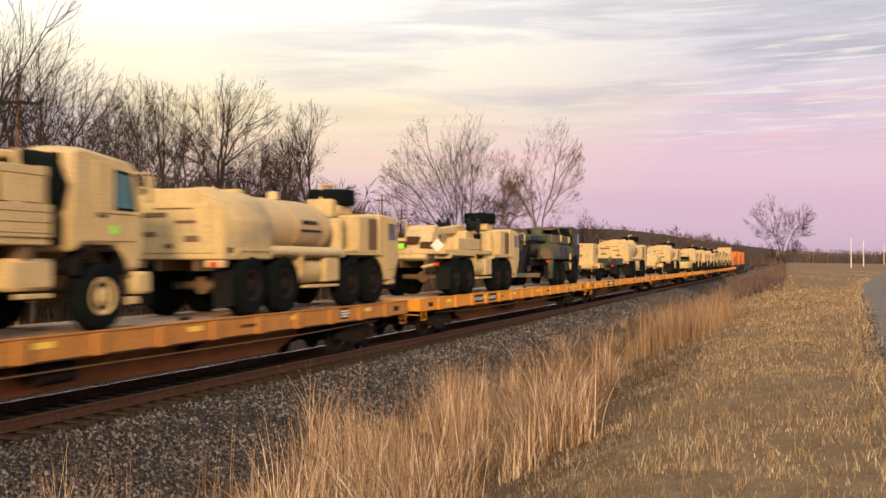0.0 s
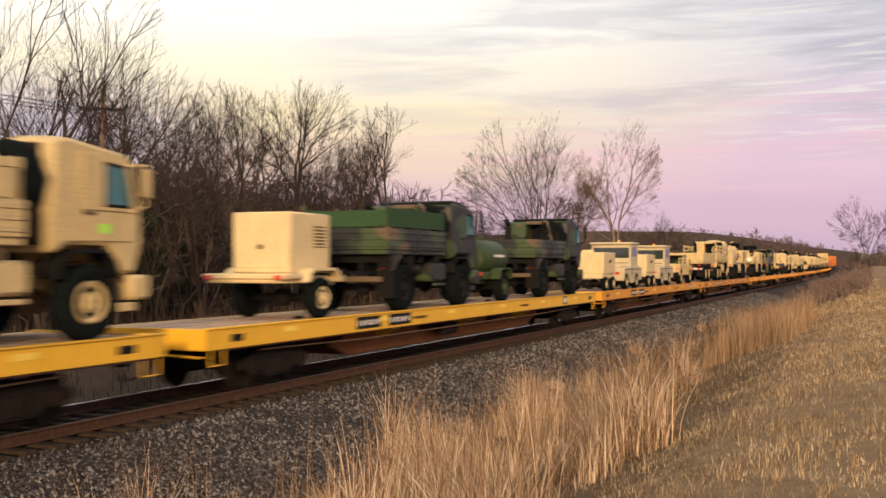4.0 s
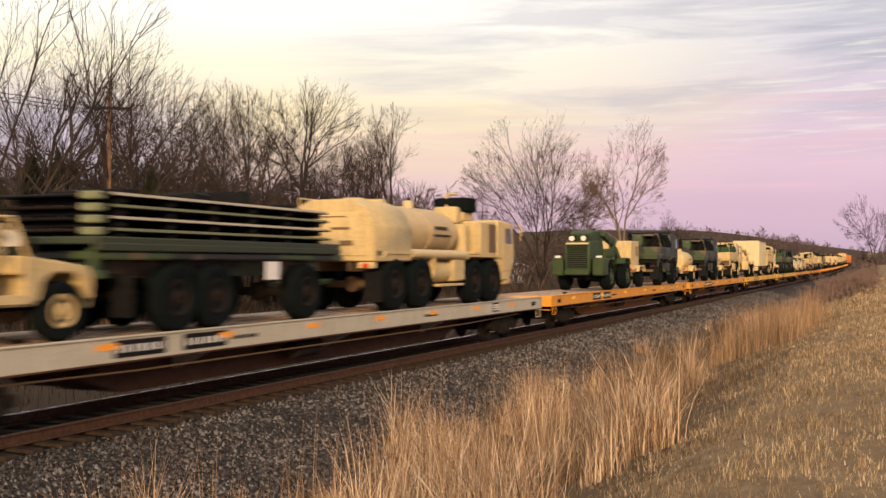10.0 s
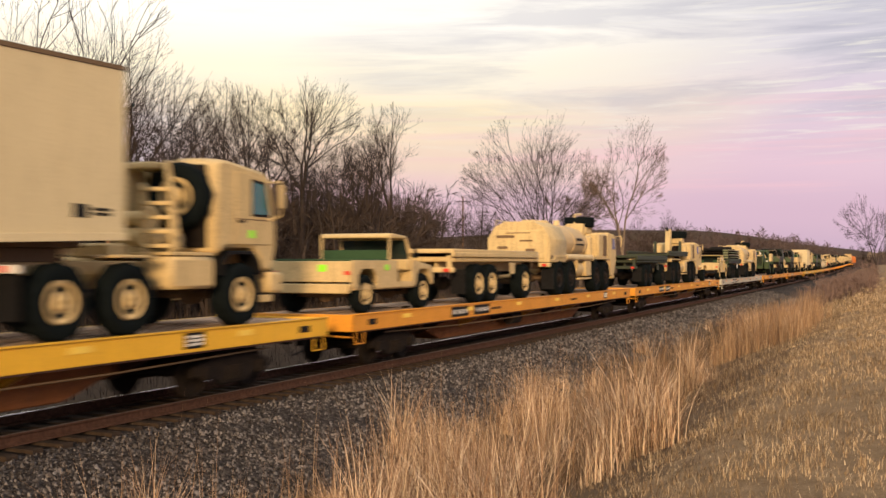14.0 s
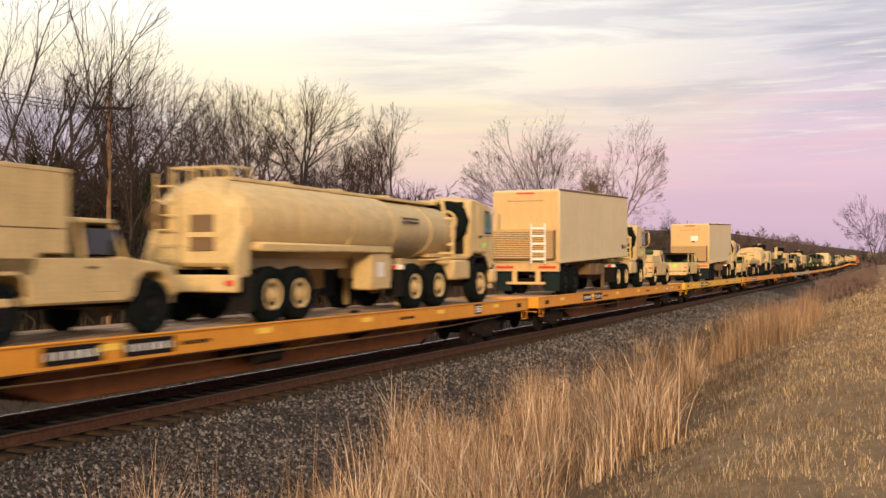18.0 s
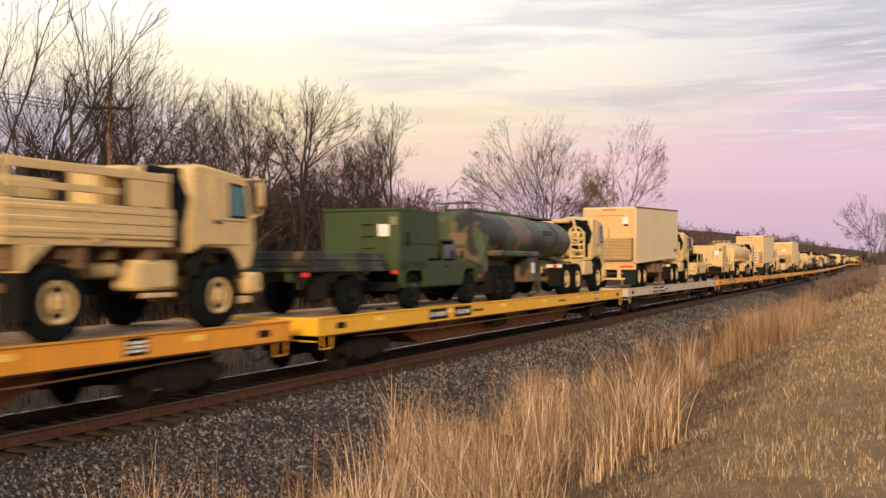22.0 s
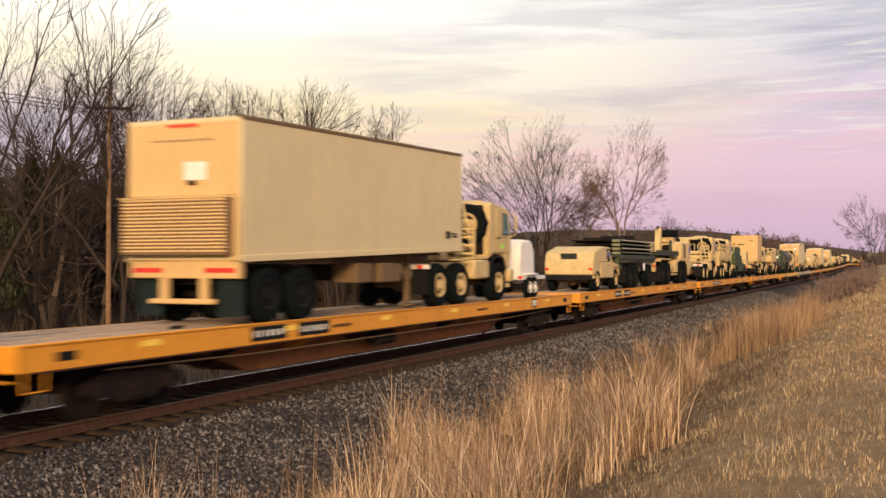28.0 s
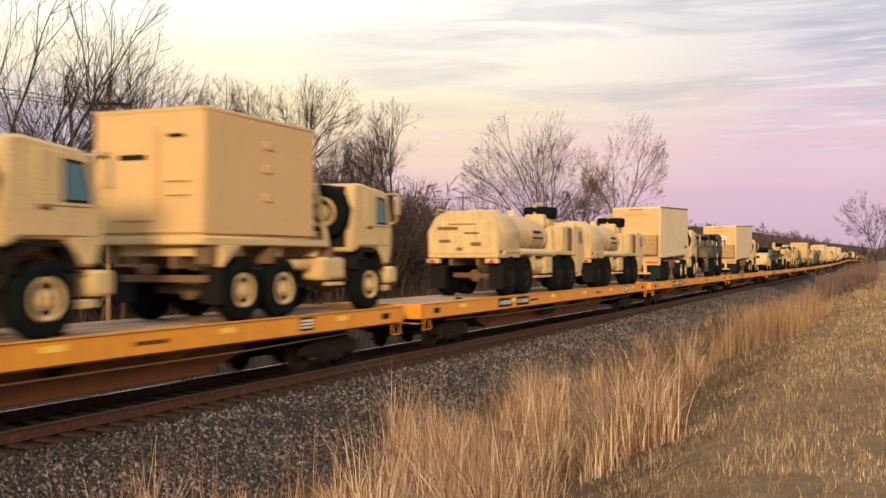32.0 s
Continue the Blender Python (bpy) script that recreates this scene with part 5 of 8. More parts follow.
        part("seat", bm, TARP, t)
    part("rear_bumper", slab(-1.02, 1.02, -4.78, -4.66, 0.48, 0.70, 0.02), BLACK if kind in ("slats", "shelter", "hard") else mat, t)
    rear_lights(t, -4.68, 0.95, 0.94)
    if kind in ("slats", "soft", "pickup", "contact"):
        tg = part("tailgate", slab(-1.02, 1.02, -4.70, -4.64, 0.74, 1.22, 0.015), mat, t)
        if marker:
            part("marker", slab(0.2, 0.42, -4.71, -4.70, 0.98, 1.14), LIME, tg, "lime green marker sticker")
        part("bed_wall", slab(-1.0, 1.0, -2.48, -2.42, 0.7, 1.26, 0.015), mat, t)
    if kind == "slats":
        for y0, y1, h in ((-4.60, -3.35, 1.62), (-3.1, -1.75, 1.72)):
            for s in (-1.0, 1.0):
                p = part("slat_rack", slab(s - 0.025, s + 0.025, y0, y1, h - 0.10, h, 0.008), mat, t, "slatted troop rack")
                for k in (0.22, 0.36):
                    part("slat", slab(s - 0.02, s + 0.02, y0, y1, h - k - 0.06, h - k, 0.006), mat, p)
                for y in (y0 + 0.05, y1 - 0.05):
                    part("rack_post", slab(s - 0.02, s + 0.02, y - 0.03, y + 0.03, 1.2, h, 0.006), mat, p)
        part("cab_roof", slab(-0.95, 0.95, -2.45, -1.5, 1.79, 1.83, 0.015), mat, t)
        part("plate_sheet", slab(0.72, 0.98, -1.47, -1.45, 1.40, 1.68), WHITE, t, "white notice in the window")
    if kind == "soft":
        part("soft_top", prism([(-1.48, 1.80), (-1.55, 1.86), (-2.40, 1.92), (-2.52, 1.88), (-2.52, 1.80)], -0.98, 0.98, 0.02), mat, t, "flat canvas cab roof")
        part("cab_back", slab(-0.92, 0.92, -2.52, -2.48, 1.26, 1.50, 0.01), TARP, t)
        for s in (-0.95, 0.95):
            part("roof_post", pipe([(s, -2.50, 1.22), (s, -2.50, 1.84)], 0.03), mat, t)
        part("bed_cover", slab(-1.0, 1.0, -4.62, -2.55, 1.22, 1.27, 0.02), TARP, t, "dark green bed cover")
    if kind == "pickup":
        part("roof_bow", slab(-0.98, 0.98, -3.9, -1.5, 1.80, 1.85, 0.015), BLACK, t, "dark low roof frame")
        for s in (-0.97, 0.97):
            for y in (-2.45, -3.85):
                part("roof_post", pipe([(s, y, 1.22), (s, y, 1.82)], 0.028), mat, t)
    if kind == "contact":
        for s in (-1, 1):
            part("tool_locker", slab(s * 0.88 - 0.16, s * 0.88 + 0.16, -4.6, -2.55, 1.24, 1.62, 0.03), mat, t)
        part("compressor", turned([(-0.5, 0.1), (-0.45, 0.22), (0.45, 0.22), (0.5, 0.1)], 14, "Y", (0, -3.4, 1.62)), BLACK, t)
        part("rolled_canvas", drum((-0.6, -3.9, 1.78), (0.7, -3.0, 1.80), 0.14, n=10), GREEN_FLAT, t)
        part("crate", slab(-0.5, 0.3, -4.5, -4.0, 1.3, 1.85, 0.03), TAN_BOX, t)
        part("cab_roof", prism([(-1.48, 1.80), (-1.6, 1.88), (-2.4, 1.90), (-2.5, 1.24), (-2.46, 1.24)], -0.98, 0.98, 0.02), mat, t)
    if kind == "hard":
        body = part("hard_top", prism([(-1.50, 1.80), (-1.62, 1.88), (-3.0, 1.92), (-4.45, 1.66), (-4.66, 1.18), (-4.66, 0.70), (-3.45, 0.70), (-3.45, 1.24), (-2.30, 1.24), (-2.30, 1.80)], -1.05, 1.05, 0.04), mat, t, "sloping hard rear top")
        part("rear_window", slab(-0.35, 0.35, 0, 0.012, 0, 0.26), GLASS, body, at=pose(0, -4.585, 1.36, 23))
    if kind == "shelter":
        m2 = TAN if mat is TAN else GREEN_FLAT
        b = part("shelter_body", prism([(-2.62, 1.30), (-2.62, 2.46), (-2.70, 2.54), (-4.62, 2.54), (-4.70, 2.46), (-4.70, 0.98), (-3.35, 0.98), (-3.2, 1.30)], -1.08, 1.08, 0.02), m2, t, "square equipment shelter on the bed")
        part("rear_door", slab(-0.72, 0.72, -4.72, -4.70, 1.12, 2.40, 0.01), m2, b)
        part("vent_slot", slab(-0.45, 0.45, -4.73, -4.71, 1.12, 1.18), BLACK, b, "dark vent slot")
        part("side_vent", slab(1.075, 1.09, -4.4, -4.2, 1.6, 1.95, 0.004), UNDER_TAN if mat is TAN else BLACK, b)
        part("notice", slab(0.50, 0.80, -4.735, -4.72, 1.85, 2.15), WHITE, b, "white notice plate")
        for z in (1.55, 1.85, 2.15):
            part("step_rung", slab(0.05, 0.38, -4.80, -4.72, z, z + 0.04, 0.008), m2, b)
        part("corner_vent", slab(0.82, 1.02, -4.74, -4.70, 2.12, 2.34, 0.01), FADED if mat is not TAN else UNDER_TAN, b)
        part("rear_box", slab(0.30, 0.62, -4.86, -4.72, 1.02, 1.24, 0.02), m2, b)
        part("side_seam", slab(1.078, 1.086, -4.6, -2.75, 1.66, 1.68), BLACK if mat is not TAN else UNDER_TAN, b)
        part("roof_rim", slab(-1.09, 1.09, -4.71, -2.61, 2.49, 2.56, 0.01), m2, b)
        part("cab_roof", slab(-0.98, 0.98, -2.55, -1.5, 1.78, 1.86, 0.02), mat, t)
        part("cab_back", slab(-0.98, 0.98, -2.55, -2.48, 0.7, 1.82, 0.02), mat, t)
    return t


def make_buffalo(name, label, mat):
    """Single-axle water tank trailer."""
    t = thing(name, label, "water trailer", "water tank trailers")
    bm = turned([(0.0, 0.30), (-0.10, 0.58), (-0.30, 0.66), (-2.35, 0.66), (-2.55, 0.58), (-2.65, 0.30)], 24, "Y", (0, 0, 1.38))
    bmesh.ops.scale(bm, vec=(1.22, 1, 0.92), space=Matrix.Translation((0, 0, -1.38)), verts=bm.verts[:])
    tank = part("tank", bm, mat, t)
    part("filler", turned([(1.95, 0.26), (2.10, 0.25), (2.13, 0.18)], 16, "Z", (0, -1.25, 0)), mat, tank)
    part("tank_skirt", slab(-0.8, 0.8, -2.5, -0.15, 0.72, 0.95, 0.03), mat, t)
    part("stencil", bars(0.9, 0.12, 1, 6), UNDER_TAN if mat is TAN else WHITE, tank, at=pose(0.80, -1.2, 1.46, 0, -8, 0))
    part("outlet_box", slab(-0.5, 0.5, -2.75, -2.45, 0.80, 1.05, 0.03), mat, t)
    rim = mat if mat is TAN else GREEN_FLAT
    axle_set(t, [-1.35], 0.46, 0.32, 1.06, rim, BLACK)
    for s in (-0.92, 0.92):
        part("mudguard", prism([(-0.72, 0.72), (-0.82, 1.00), (-0.98, 1.08), (-1.72, 1.08), (-1.88, 1.00), (-2.0, 0.72), (-1.96, 0.72), (-1.84, 0.95), (-1.7, 1.03), (-1.0, 1.03), (-0.86, 0.95), (-0.76, 0.72)], s - 0.18, s + 0.18), mat, t)
    rails(t, -2.6, 0.1, 0.70, mat, 0.45, 0.14)
    for s in (-0.42, 0.42):
        part("drawbar", pipe([(s, 0.1, 0.62), (0, 1.15, 0.66)], 0.05), mat, t)
    part("landing_leg", pipe([(0.2, 0.7, 0.6), (0.2, 0.7, 0.02)], 0.04), mat, t)
    rear_lights(t, -2.78, 0.88, 0.7)
    return t


def make_generator(name, label, mat, axle=1):
    """Boxy generator on a small trailer, with a louvred panel."""
    t = thing(name, label, "generator trailer", "generator trailers")
    if axle == 1:
        b = part("housing", slab(-0.72, 0.72, -1.85, -0.1, 0.98, 2.30, 0.04), mat, t)
        part("louvre_panel", slab(0.72, 0.735, -0.85, -0.35, 1.55, 2.02, 0.004), UNDER_TAN, b, "louvred air grille")
        for i in range(6):
            part("louvre", slab(0.73, 0.75, -0.85, -0.35, 1.57 + i * 0.075, 1.60 + i * 0.075, 0.004), mat, b)
        for x in (-0.35, 0.35):
            part("rear_door", slab(x - 0.33, x + 0.33, -1.865, -1.85, 1.10, 2.2, 0.006), mat, b)
        part("latch", slab(-0.06, 0.06, -1.885, -1.86, 1.5, 1.6, 0.01), BLACK, b)
        part("rear_tray", slab(-1.0, 1.0, -2.55, -1.8, 0.86, 0.98, 0.03), mat, t)
        axle_set(t, [-0.95], 0.45, 0.30, 1.05, BLACK if mat is TAN else mat, BLACK)
        part("frame_deck", slab(-0.9, 0.9, -2.5, 0.3, 0.78, 0.92, 0.03), mat, t)
        for s in (-0.92, 0.92):
            part("mudguard", prism([(-0.2, 0.80), (-0.32, 1.02), (-0.5, 1.10), (-1.4, 1.10), (-1.58, 1.02), (-1.7, 0.80), (-1.66, 0.80), (-1.55, 0.97), (-1.38, 1.04), (-0.52, 1.04), (-0.36, 0.97), (-0.24, 0.80)], s - 0.17, s + 0.17), mat, t)
        for s in (-0.5, 0.5):
            part("drawbar", pipe([(s, 0.2, 0.8), (0, 1.3, 0.72)], 0.05), mat, t)
        part("jack_leg", pipe([(0.15, 0.8, 0.75), (0.15, 0.8, 0.02)], 0.035), mat, t)
        rear_lights(t, -2.57, 0.9, 0.85)
    else:
        b = part("housing", slab(-0.9, 0.9, -2.2, 0.0, 0.78, 1.74, 0.03), TAN_PALE, t)
        part("hatch", slab(0.9, 0.915, -1.2, -0.8, 1.28, 1.42, 0.004), BLACK, b, "dark control hatch")
        for i in range(9):
            part("louvre", slab(0.895, 0.912, -0.62, -0.15, 0.92 + i * 0.08, 0.95 + i * 0.08), TAN_PALE, b)
        part("rear_louvre", slab(-0.3, 0.3, -2.22, -2.2, 1.0, 1.25, 0.004), TAN_PALE, b)
        part("exhaust_cap", slab(-0.3, 0.2, -1.5, -1.1, 1.72, 1.86, 0.03), TAN_PALE, b)
        part("frame_deck", slab(-0.85, 0.85, -2.3, 0.1, 0.56, 0.78, 0.03), TAN_PALE, t)
        axle_set(t, [-0.45, -1.85], 0.32, 0.2, 0.95, TAN_PALE, BLACK)
        part("tow_bar", pipe([(0, 0.1, 0.4), (0, 0.9, 0.35)], 0.04), TAN_PALE, t)
    return t


def make_tug(name, label):
    """Aircraft tow tractor with a tall glazed cab."""
    t = thing(name, label, "tow tractor", "tow tractors")
    m = TUG
    b = part("body", prism([(0.0, 0.42), (0.05, 0.98), (-0.15, 1.10), (-1.0, 1.16), (-2.6, 1.10), (-4.05, 1.04), (-4.1, 0.42), (-3.9, 0.42), (-3.78, 0.66), (-3.6, 0.78), (-3.2, 0.78), (-3.0, 0.66), (-2.75, 0.36), (-1.75, 0.36), (-1.55, 0.66), (-1.35, 0.78), (-0.95, 0.78), (-0.75, 0.66), (-0.62, 0.42)], -1.02, 1.02, 0.04), m, t)
    for s in (-1, 1):
        part("side_step", slab(s * 1.0 - 0.05, s * 1.0 + 0.05, -2.6, -1.9, 0.30, 0.42, 0.02), m, b)
        part("side_panel", prism([(-0.9, 1.12), (-0.9, 2.20), (-2.35, 2.20), (-2.42, 1.12)], s * 0.97 - 0.02, s * 0.97 + 0.02, 0.01), m, t)
        part("side_window", slab(s * 0.995 - 0.006, s * 0.995 + 0.006, -2.2, -1.15, 1.60, 2.08), GLASS, t, "dark cab side window")
        part("lamp", slab(s * 0.7 - 0.1, s * 0.7 + 0.1, -4.13, -4.09, 0.72, 0.84, 0.01), RED, b, "red tail lamp")
    part("cab_rear", slab(-0.97, 0.97, -2.42, -2.36, 1.10, 1.52, 0.01), m, t)
    part("rear_window", slab(-0.92, 0.92, -2.41, -2.39, 1.52, 2.08), GLASS, t, "wide dark rear window")
    part("windscreen", slab(-0.92, 0.92, -0.92, -0.90, 1.40, 2.08), GLASS, t)
    for x in (-0.94, 0.94):
        part("window_post", slab(x - 0.05, x + 0.05, -2.44, -2.37, 1.45, 2.2, 0.012), m, t)
    part("window_rail", slab(-0.95, 0.95, -2.44, -2.38, 2.02, 2.18, 0.01), m, t)
    part("rear_seam", slab(-0.85, 0.85, -2.428, -2.42, 1.26, 1.29), UNDER, t)
    for x in (-1.03, 1.03):
        part("door_gap", slab(x - 0.006, x + 0.006, -2.34, -2.30, 0.62, 1.12), UNDER, t)
        part("body_seam", slab(x - 0.006, x + 0.006, -3.9, -0.5, 0.96, 0.985), UNDER, t)
    part("cab_roof", slab(-1.05, 1.05, -2.55, -0.75, 2.18, 2.30, 0.04), m, t)
    part("bonnet", slab(-0.8, 0.8, -0.95, -0.05, 1.08, 1.30, 0.05), m, t)
    part("rear_deck", slab(-0.9, 0.9, -4.0, -2.5, 1.04, 1.14, 0.03), m, t)
    part("hitch", box((0, -4.15, 0.5), (0.3, 0.2, 0.25), 0.03), RUST, t)
    axle_set(t, [-1.15, -3.4], 0.38, 0.28, 1.02, m, BLACK)
    part("beacon", turned([(2.30, 0.07), (2.42, 0.06)], 10, "Z", (0.2, -1.6, 0)), SIGN, t)
    return t


def make_loader(name, label, mat):
    """Articulated loader seen from its engine end; the arms lie along the top."""
    t = thing(name, label, "loader", "wheeled loaders")
    rim = mat
    axle_set(t, [-0.55, -3.65], 0.62, 0.42, 1.16, rim, UNDER_TAN if mat is TAN else BLACK)
    e = part("engine_hood", prism([(-2.9, 1.0), (-2.8, 2.05), (-3.2, 2.20), (-5.0, 2.16), (-5.15, 2.06), (-5.15, 0.80), (-4.5, 0.80), (-4.3, 1.3), (-3.1, 1.3), (-2.95, 1.0)], -0.56, 0.56, 0.05), mat, t)
    if mat is TAN:
        e.matrix_basis = Matrix.Diagonal((0.86, 1, 0.86, 1))
    half, high = (0.27, 1.70) if mat is TAN else (0.44, 2.00)
    g = part("radiator_grille", slab(-half, half, -5.18, -5.14, 0.98, high, 0.01), UNDER_TAN if mat is TAN else BLACK, e, "ribbed radiator grille")
    for i in range(8 if mat is TAN else 12):
        part("slat", slab(-half + 0.02, half - 0.02, -5.20, -5.17, 1.01 + i * 0.082, 1.04 + i * 0.082, 0.005), mat, g)
    part("grille_cap", slab(-half - 0.06, half + 0.06, -5.22, -5.10, high, high + 0.08, 0.015), TAN_PALE if mat is not TAN else mat, e)
    part("hood_foot", slab(-0.55, 0.55, -5.24, -5.06, 0.78, 0.95, 0.03), mat, e)
    for s in (-1, 1):
        part("counterweight", slab(s * 0.90 - 0.26, s * 0.90 + 0.26, -5.12, -4.35, 0.66, 1.42, 0.05), mat, t)
        part("rear_mudguard", prism([(-2.95, 1.18), (-3.15, 1.42), (-4.15, 1.42), (-4.35, 1.18), (-4.28, 1.16), (-4.1, 1.34), (-3.2, 1.34), (-3.0, 1.16)], s * 0.95 - 0.2, s * 0.95 + 0.2), mat, t)
        part("front_mudguard", prism([(0.1, 1.2), (-0.1, 1.45), (-1.0, 1.45), (-1.25, 1.2), (-1.2, 1.15), (-0.95, 1.38), (-0.15, 1.38), (0.05, 1.15)], s * 0.95 - 0.2, s * 0.95 + 0.2), mat, t)
        part("lift_arm", prism([(-3.2, 2.40), (-3.1, 2.62), (-1.9, 2.40), (-0.6, 1.85), (0.35, 1.20), (0.30, 0.75), (0.05, 0.75), (-0.4, 1.35), (-1.6, 2.02), (-2.6, 2.22)], s * 0.60 - 0.10, s * 0.60 + 0.10, 0.02), mat, t)
        part("lift_ram", pipe([(s * 0.74, -2.6, 1.45), (s * 0.74, -1.3, 2.20)], 0.07, 10), mat, t)
        if mat is TAN:
            part("hood_bracket", slab(s * 0.42 - 0.08, s * 0.42 + 0.08, -4.9, -4.2, 1.82, 2.06, 0.03), mat, t)
            continue
        part("work_light", drum((s * 0.26, -5.02, 2.26), (s * 0.26, -5.16, 2.26), 0.11, n=14), WHITE, t, "round white work light")
        part("light_guard", slab(s * 0.26 - 0.15, s * 0.26 + 0.15, -5.02, -4.86, 2.14, 2.40, 0.02), BLACK, t)
        part("side_lamp", slab(s * 0.92 - 0.12, s * 0.92 + 0.12, -5.06, -4.90, 1.42, 1.52, 0.02), WHITE if mat is not TAN else BLACK, t)
        part("grab_rail", pipe([(s * 0.85, -2.9, 1.5), (s * 0.85, -2.9, 2.3), (s * 0.85, -2.0, 2.3), (s * 0.85, -2.0, 1.5)], 0.022), mat, t)
    part("belly", slab(-0.7, 0.7, -3.0, -1.9, 0.72, 1.55, 0.05), mat, t)
    part("cab_base", slab(-0.8, 0.8, -2.9, -1.6, 1.45, 1.85, 0.05), mat, t)
    part("folded_canopy", prism([(-2.9, 2.05), (-2.9, 2.50), (-3.4, 2.66), (-4.3, 2.62), (-4.7, 2.48), (-4.6, 2.15)], -0.50, 0.50, 0.05), mat, t, "folded roll frame over the hood")
    part("seat", slab(-0.3, 0.3, -2.7, -2.2, 1.85, 2.25, 0.05), BLACK, t)
    part("steering_column", pipe([(0, -1.8, 1.8), (0, -2.05, 2.35)], 0.05), BLACK, t)
    part("tow_frame", slab(-0.6, 0.6, -1.9, 0.1, 0.72, 1.18, 0.05), mat, t)
    part("tool_carrier", prism([(0.2, 0.30), (0.25, 1.25), (0.4, 1.25), (0.5, 0.30)], -1.05, 1.05, 0.03), mat, t)
    part("rear_bumper", slab(-0.55, 0.55, -5.32, -5.12, 0.68, 0.90, 0.04), mat, t)
    part("exhaust_pipe", drum((0.35, -3.6, 2.0), (0.35, -3.6, 2.75), 0.06, n=10), BLACK, t)
    part("air_cleaner", drum((-0.3, -3.4, 2.0), (-0.3, -3.4, 2.5), 0.12, n=12), mat, t)
    part("shield_plate", slab(0.62, 0.70, -2.6, -1.6, 1.2, 1.5, 0.02), RUST, t)
    return t


def make_container_trailer(name, label):
    t = thing(name, label, "container trailer")
    L = 6.1
    b = part("container", slab(-1.22, 1.22, -L, 0, 0.98, 3.40, 0.02), VAN, t)
    for s in (-1, 1):
        part("roof_rail", slab(s * 1.22 - 0.03, s * 1.22 + 0.03, -L - 0.01, 0.01, 3.30, 3.42, 0.01), UNDER_TAN, b)
        for i in range(1, 5):
            part("panel_seam", slab(s * 1.222 - 0.012, s * 1.222 + 0.012, -L * i / 5 - 0.03, -L * i / 5 + 0.03, 1.05, 3.32, 0.004), VAN, b)
        for y in (-1.6, -3.6):
            part("door_catch", slab(s * 1.225 - 0.012, s * 1.225 + 0.012, y - 0.1, y + 0.1, 2.05, 2.11), BLACK, b)
    for x in (-0.6, 0.6):
        d = part("rear_door", slab(x - 0.57, x + 0.57, -L - 0.02, -L, 1.06, 3.32, 0.01), VAN, b)
        part("lock_rod", pipe([(x * 0.5, -L - 0.04, 1.1), (x * 0.5, -L - 0.04, 3.3)], 0.015), VAN, d)
    part("latch", slab(-0.25, 0.25, -L - 0.045, -L - 0.02, 2.02, 2.10, 0.01), UNDER_TAN, b)
    part("rear_step", slab(-1.1, 1.1, -L - 0.5, -L - 0.02, 0.55, 0.92, 0.03), VAN, t)
    for x in (-0.6, 0.6):
        part("step_post", slab(x - 0.05, x + 0.05, -L - 0.45, -L - 0.35, 0.15, 0.55, 0.01), VAN, t)
    rails(t, -L, 0.5, 0.95, UNDER_TAN, 0.45, 0.2)
    for y in (-L + 1.45, -L + 2.5):
        for s in (-1, 1):
            add_wheel(t, s * 1.02, y, 0.40, 0.28, TAN)
        part("axle", drum((-0.95, y, 0.40), (0.95, y, 0.40), 0.06, n=8), UNDER, t)
    part("drawbar", prism([(0.0, 0.75), (0.0, 0.95), (1.2, 0.80), (1.2, 0.70)], -0.12, 0.12, 0.01), UNDER_TAN, t)
    for s in (-0.8, 0.8):
        part("landing_leg", slab(s - 0.06, s + 0.06, -0.6, -0.48, 0.02, 0.98, 0.01), UNDER_TAN, t)
    rear_lights(t, -L - 0.52, 0.75, 0.9)
    return t


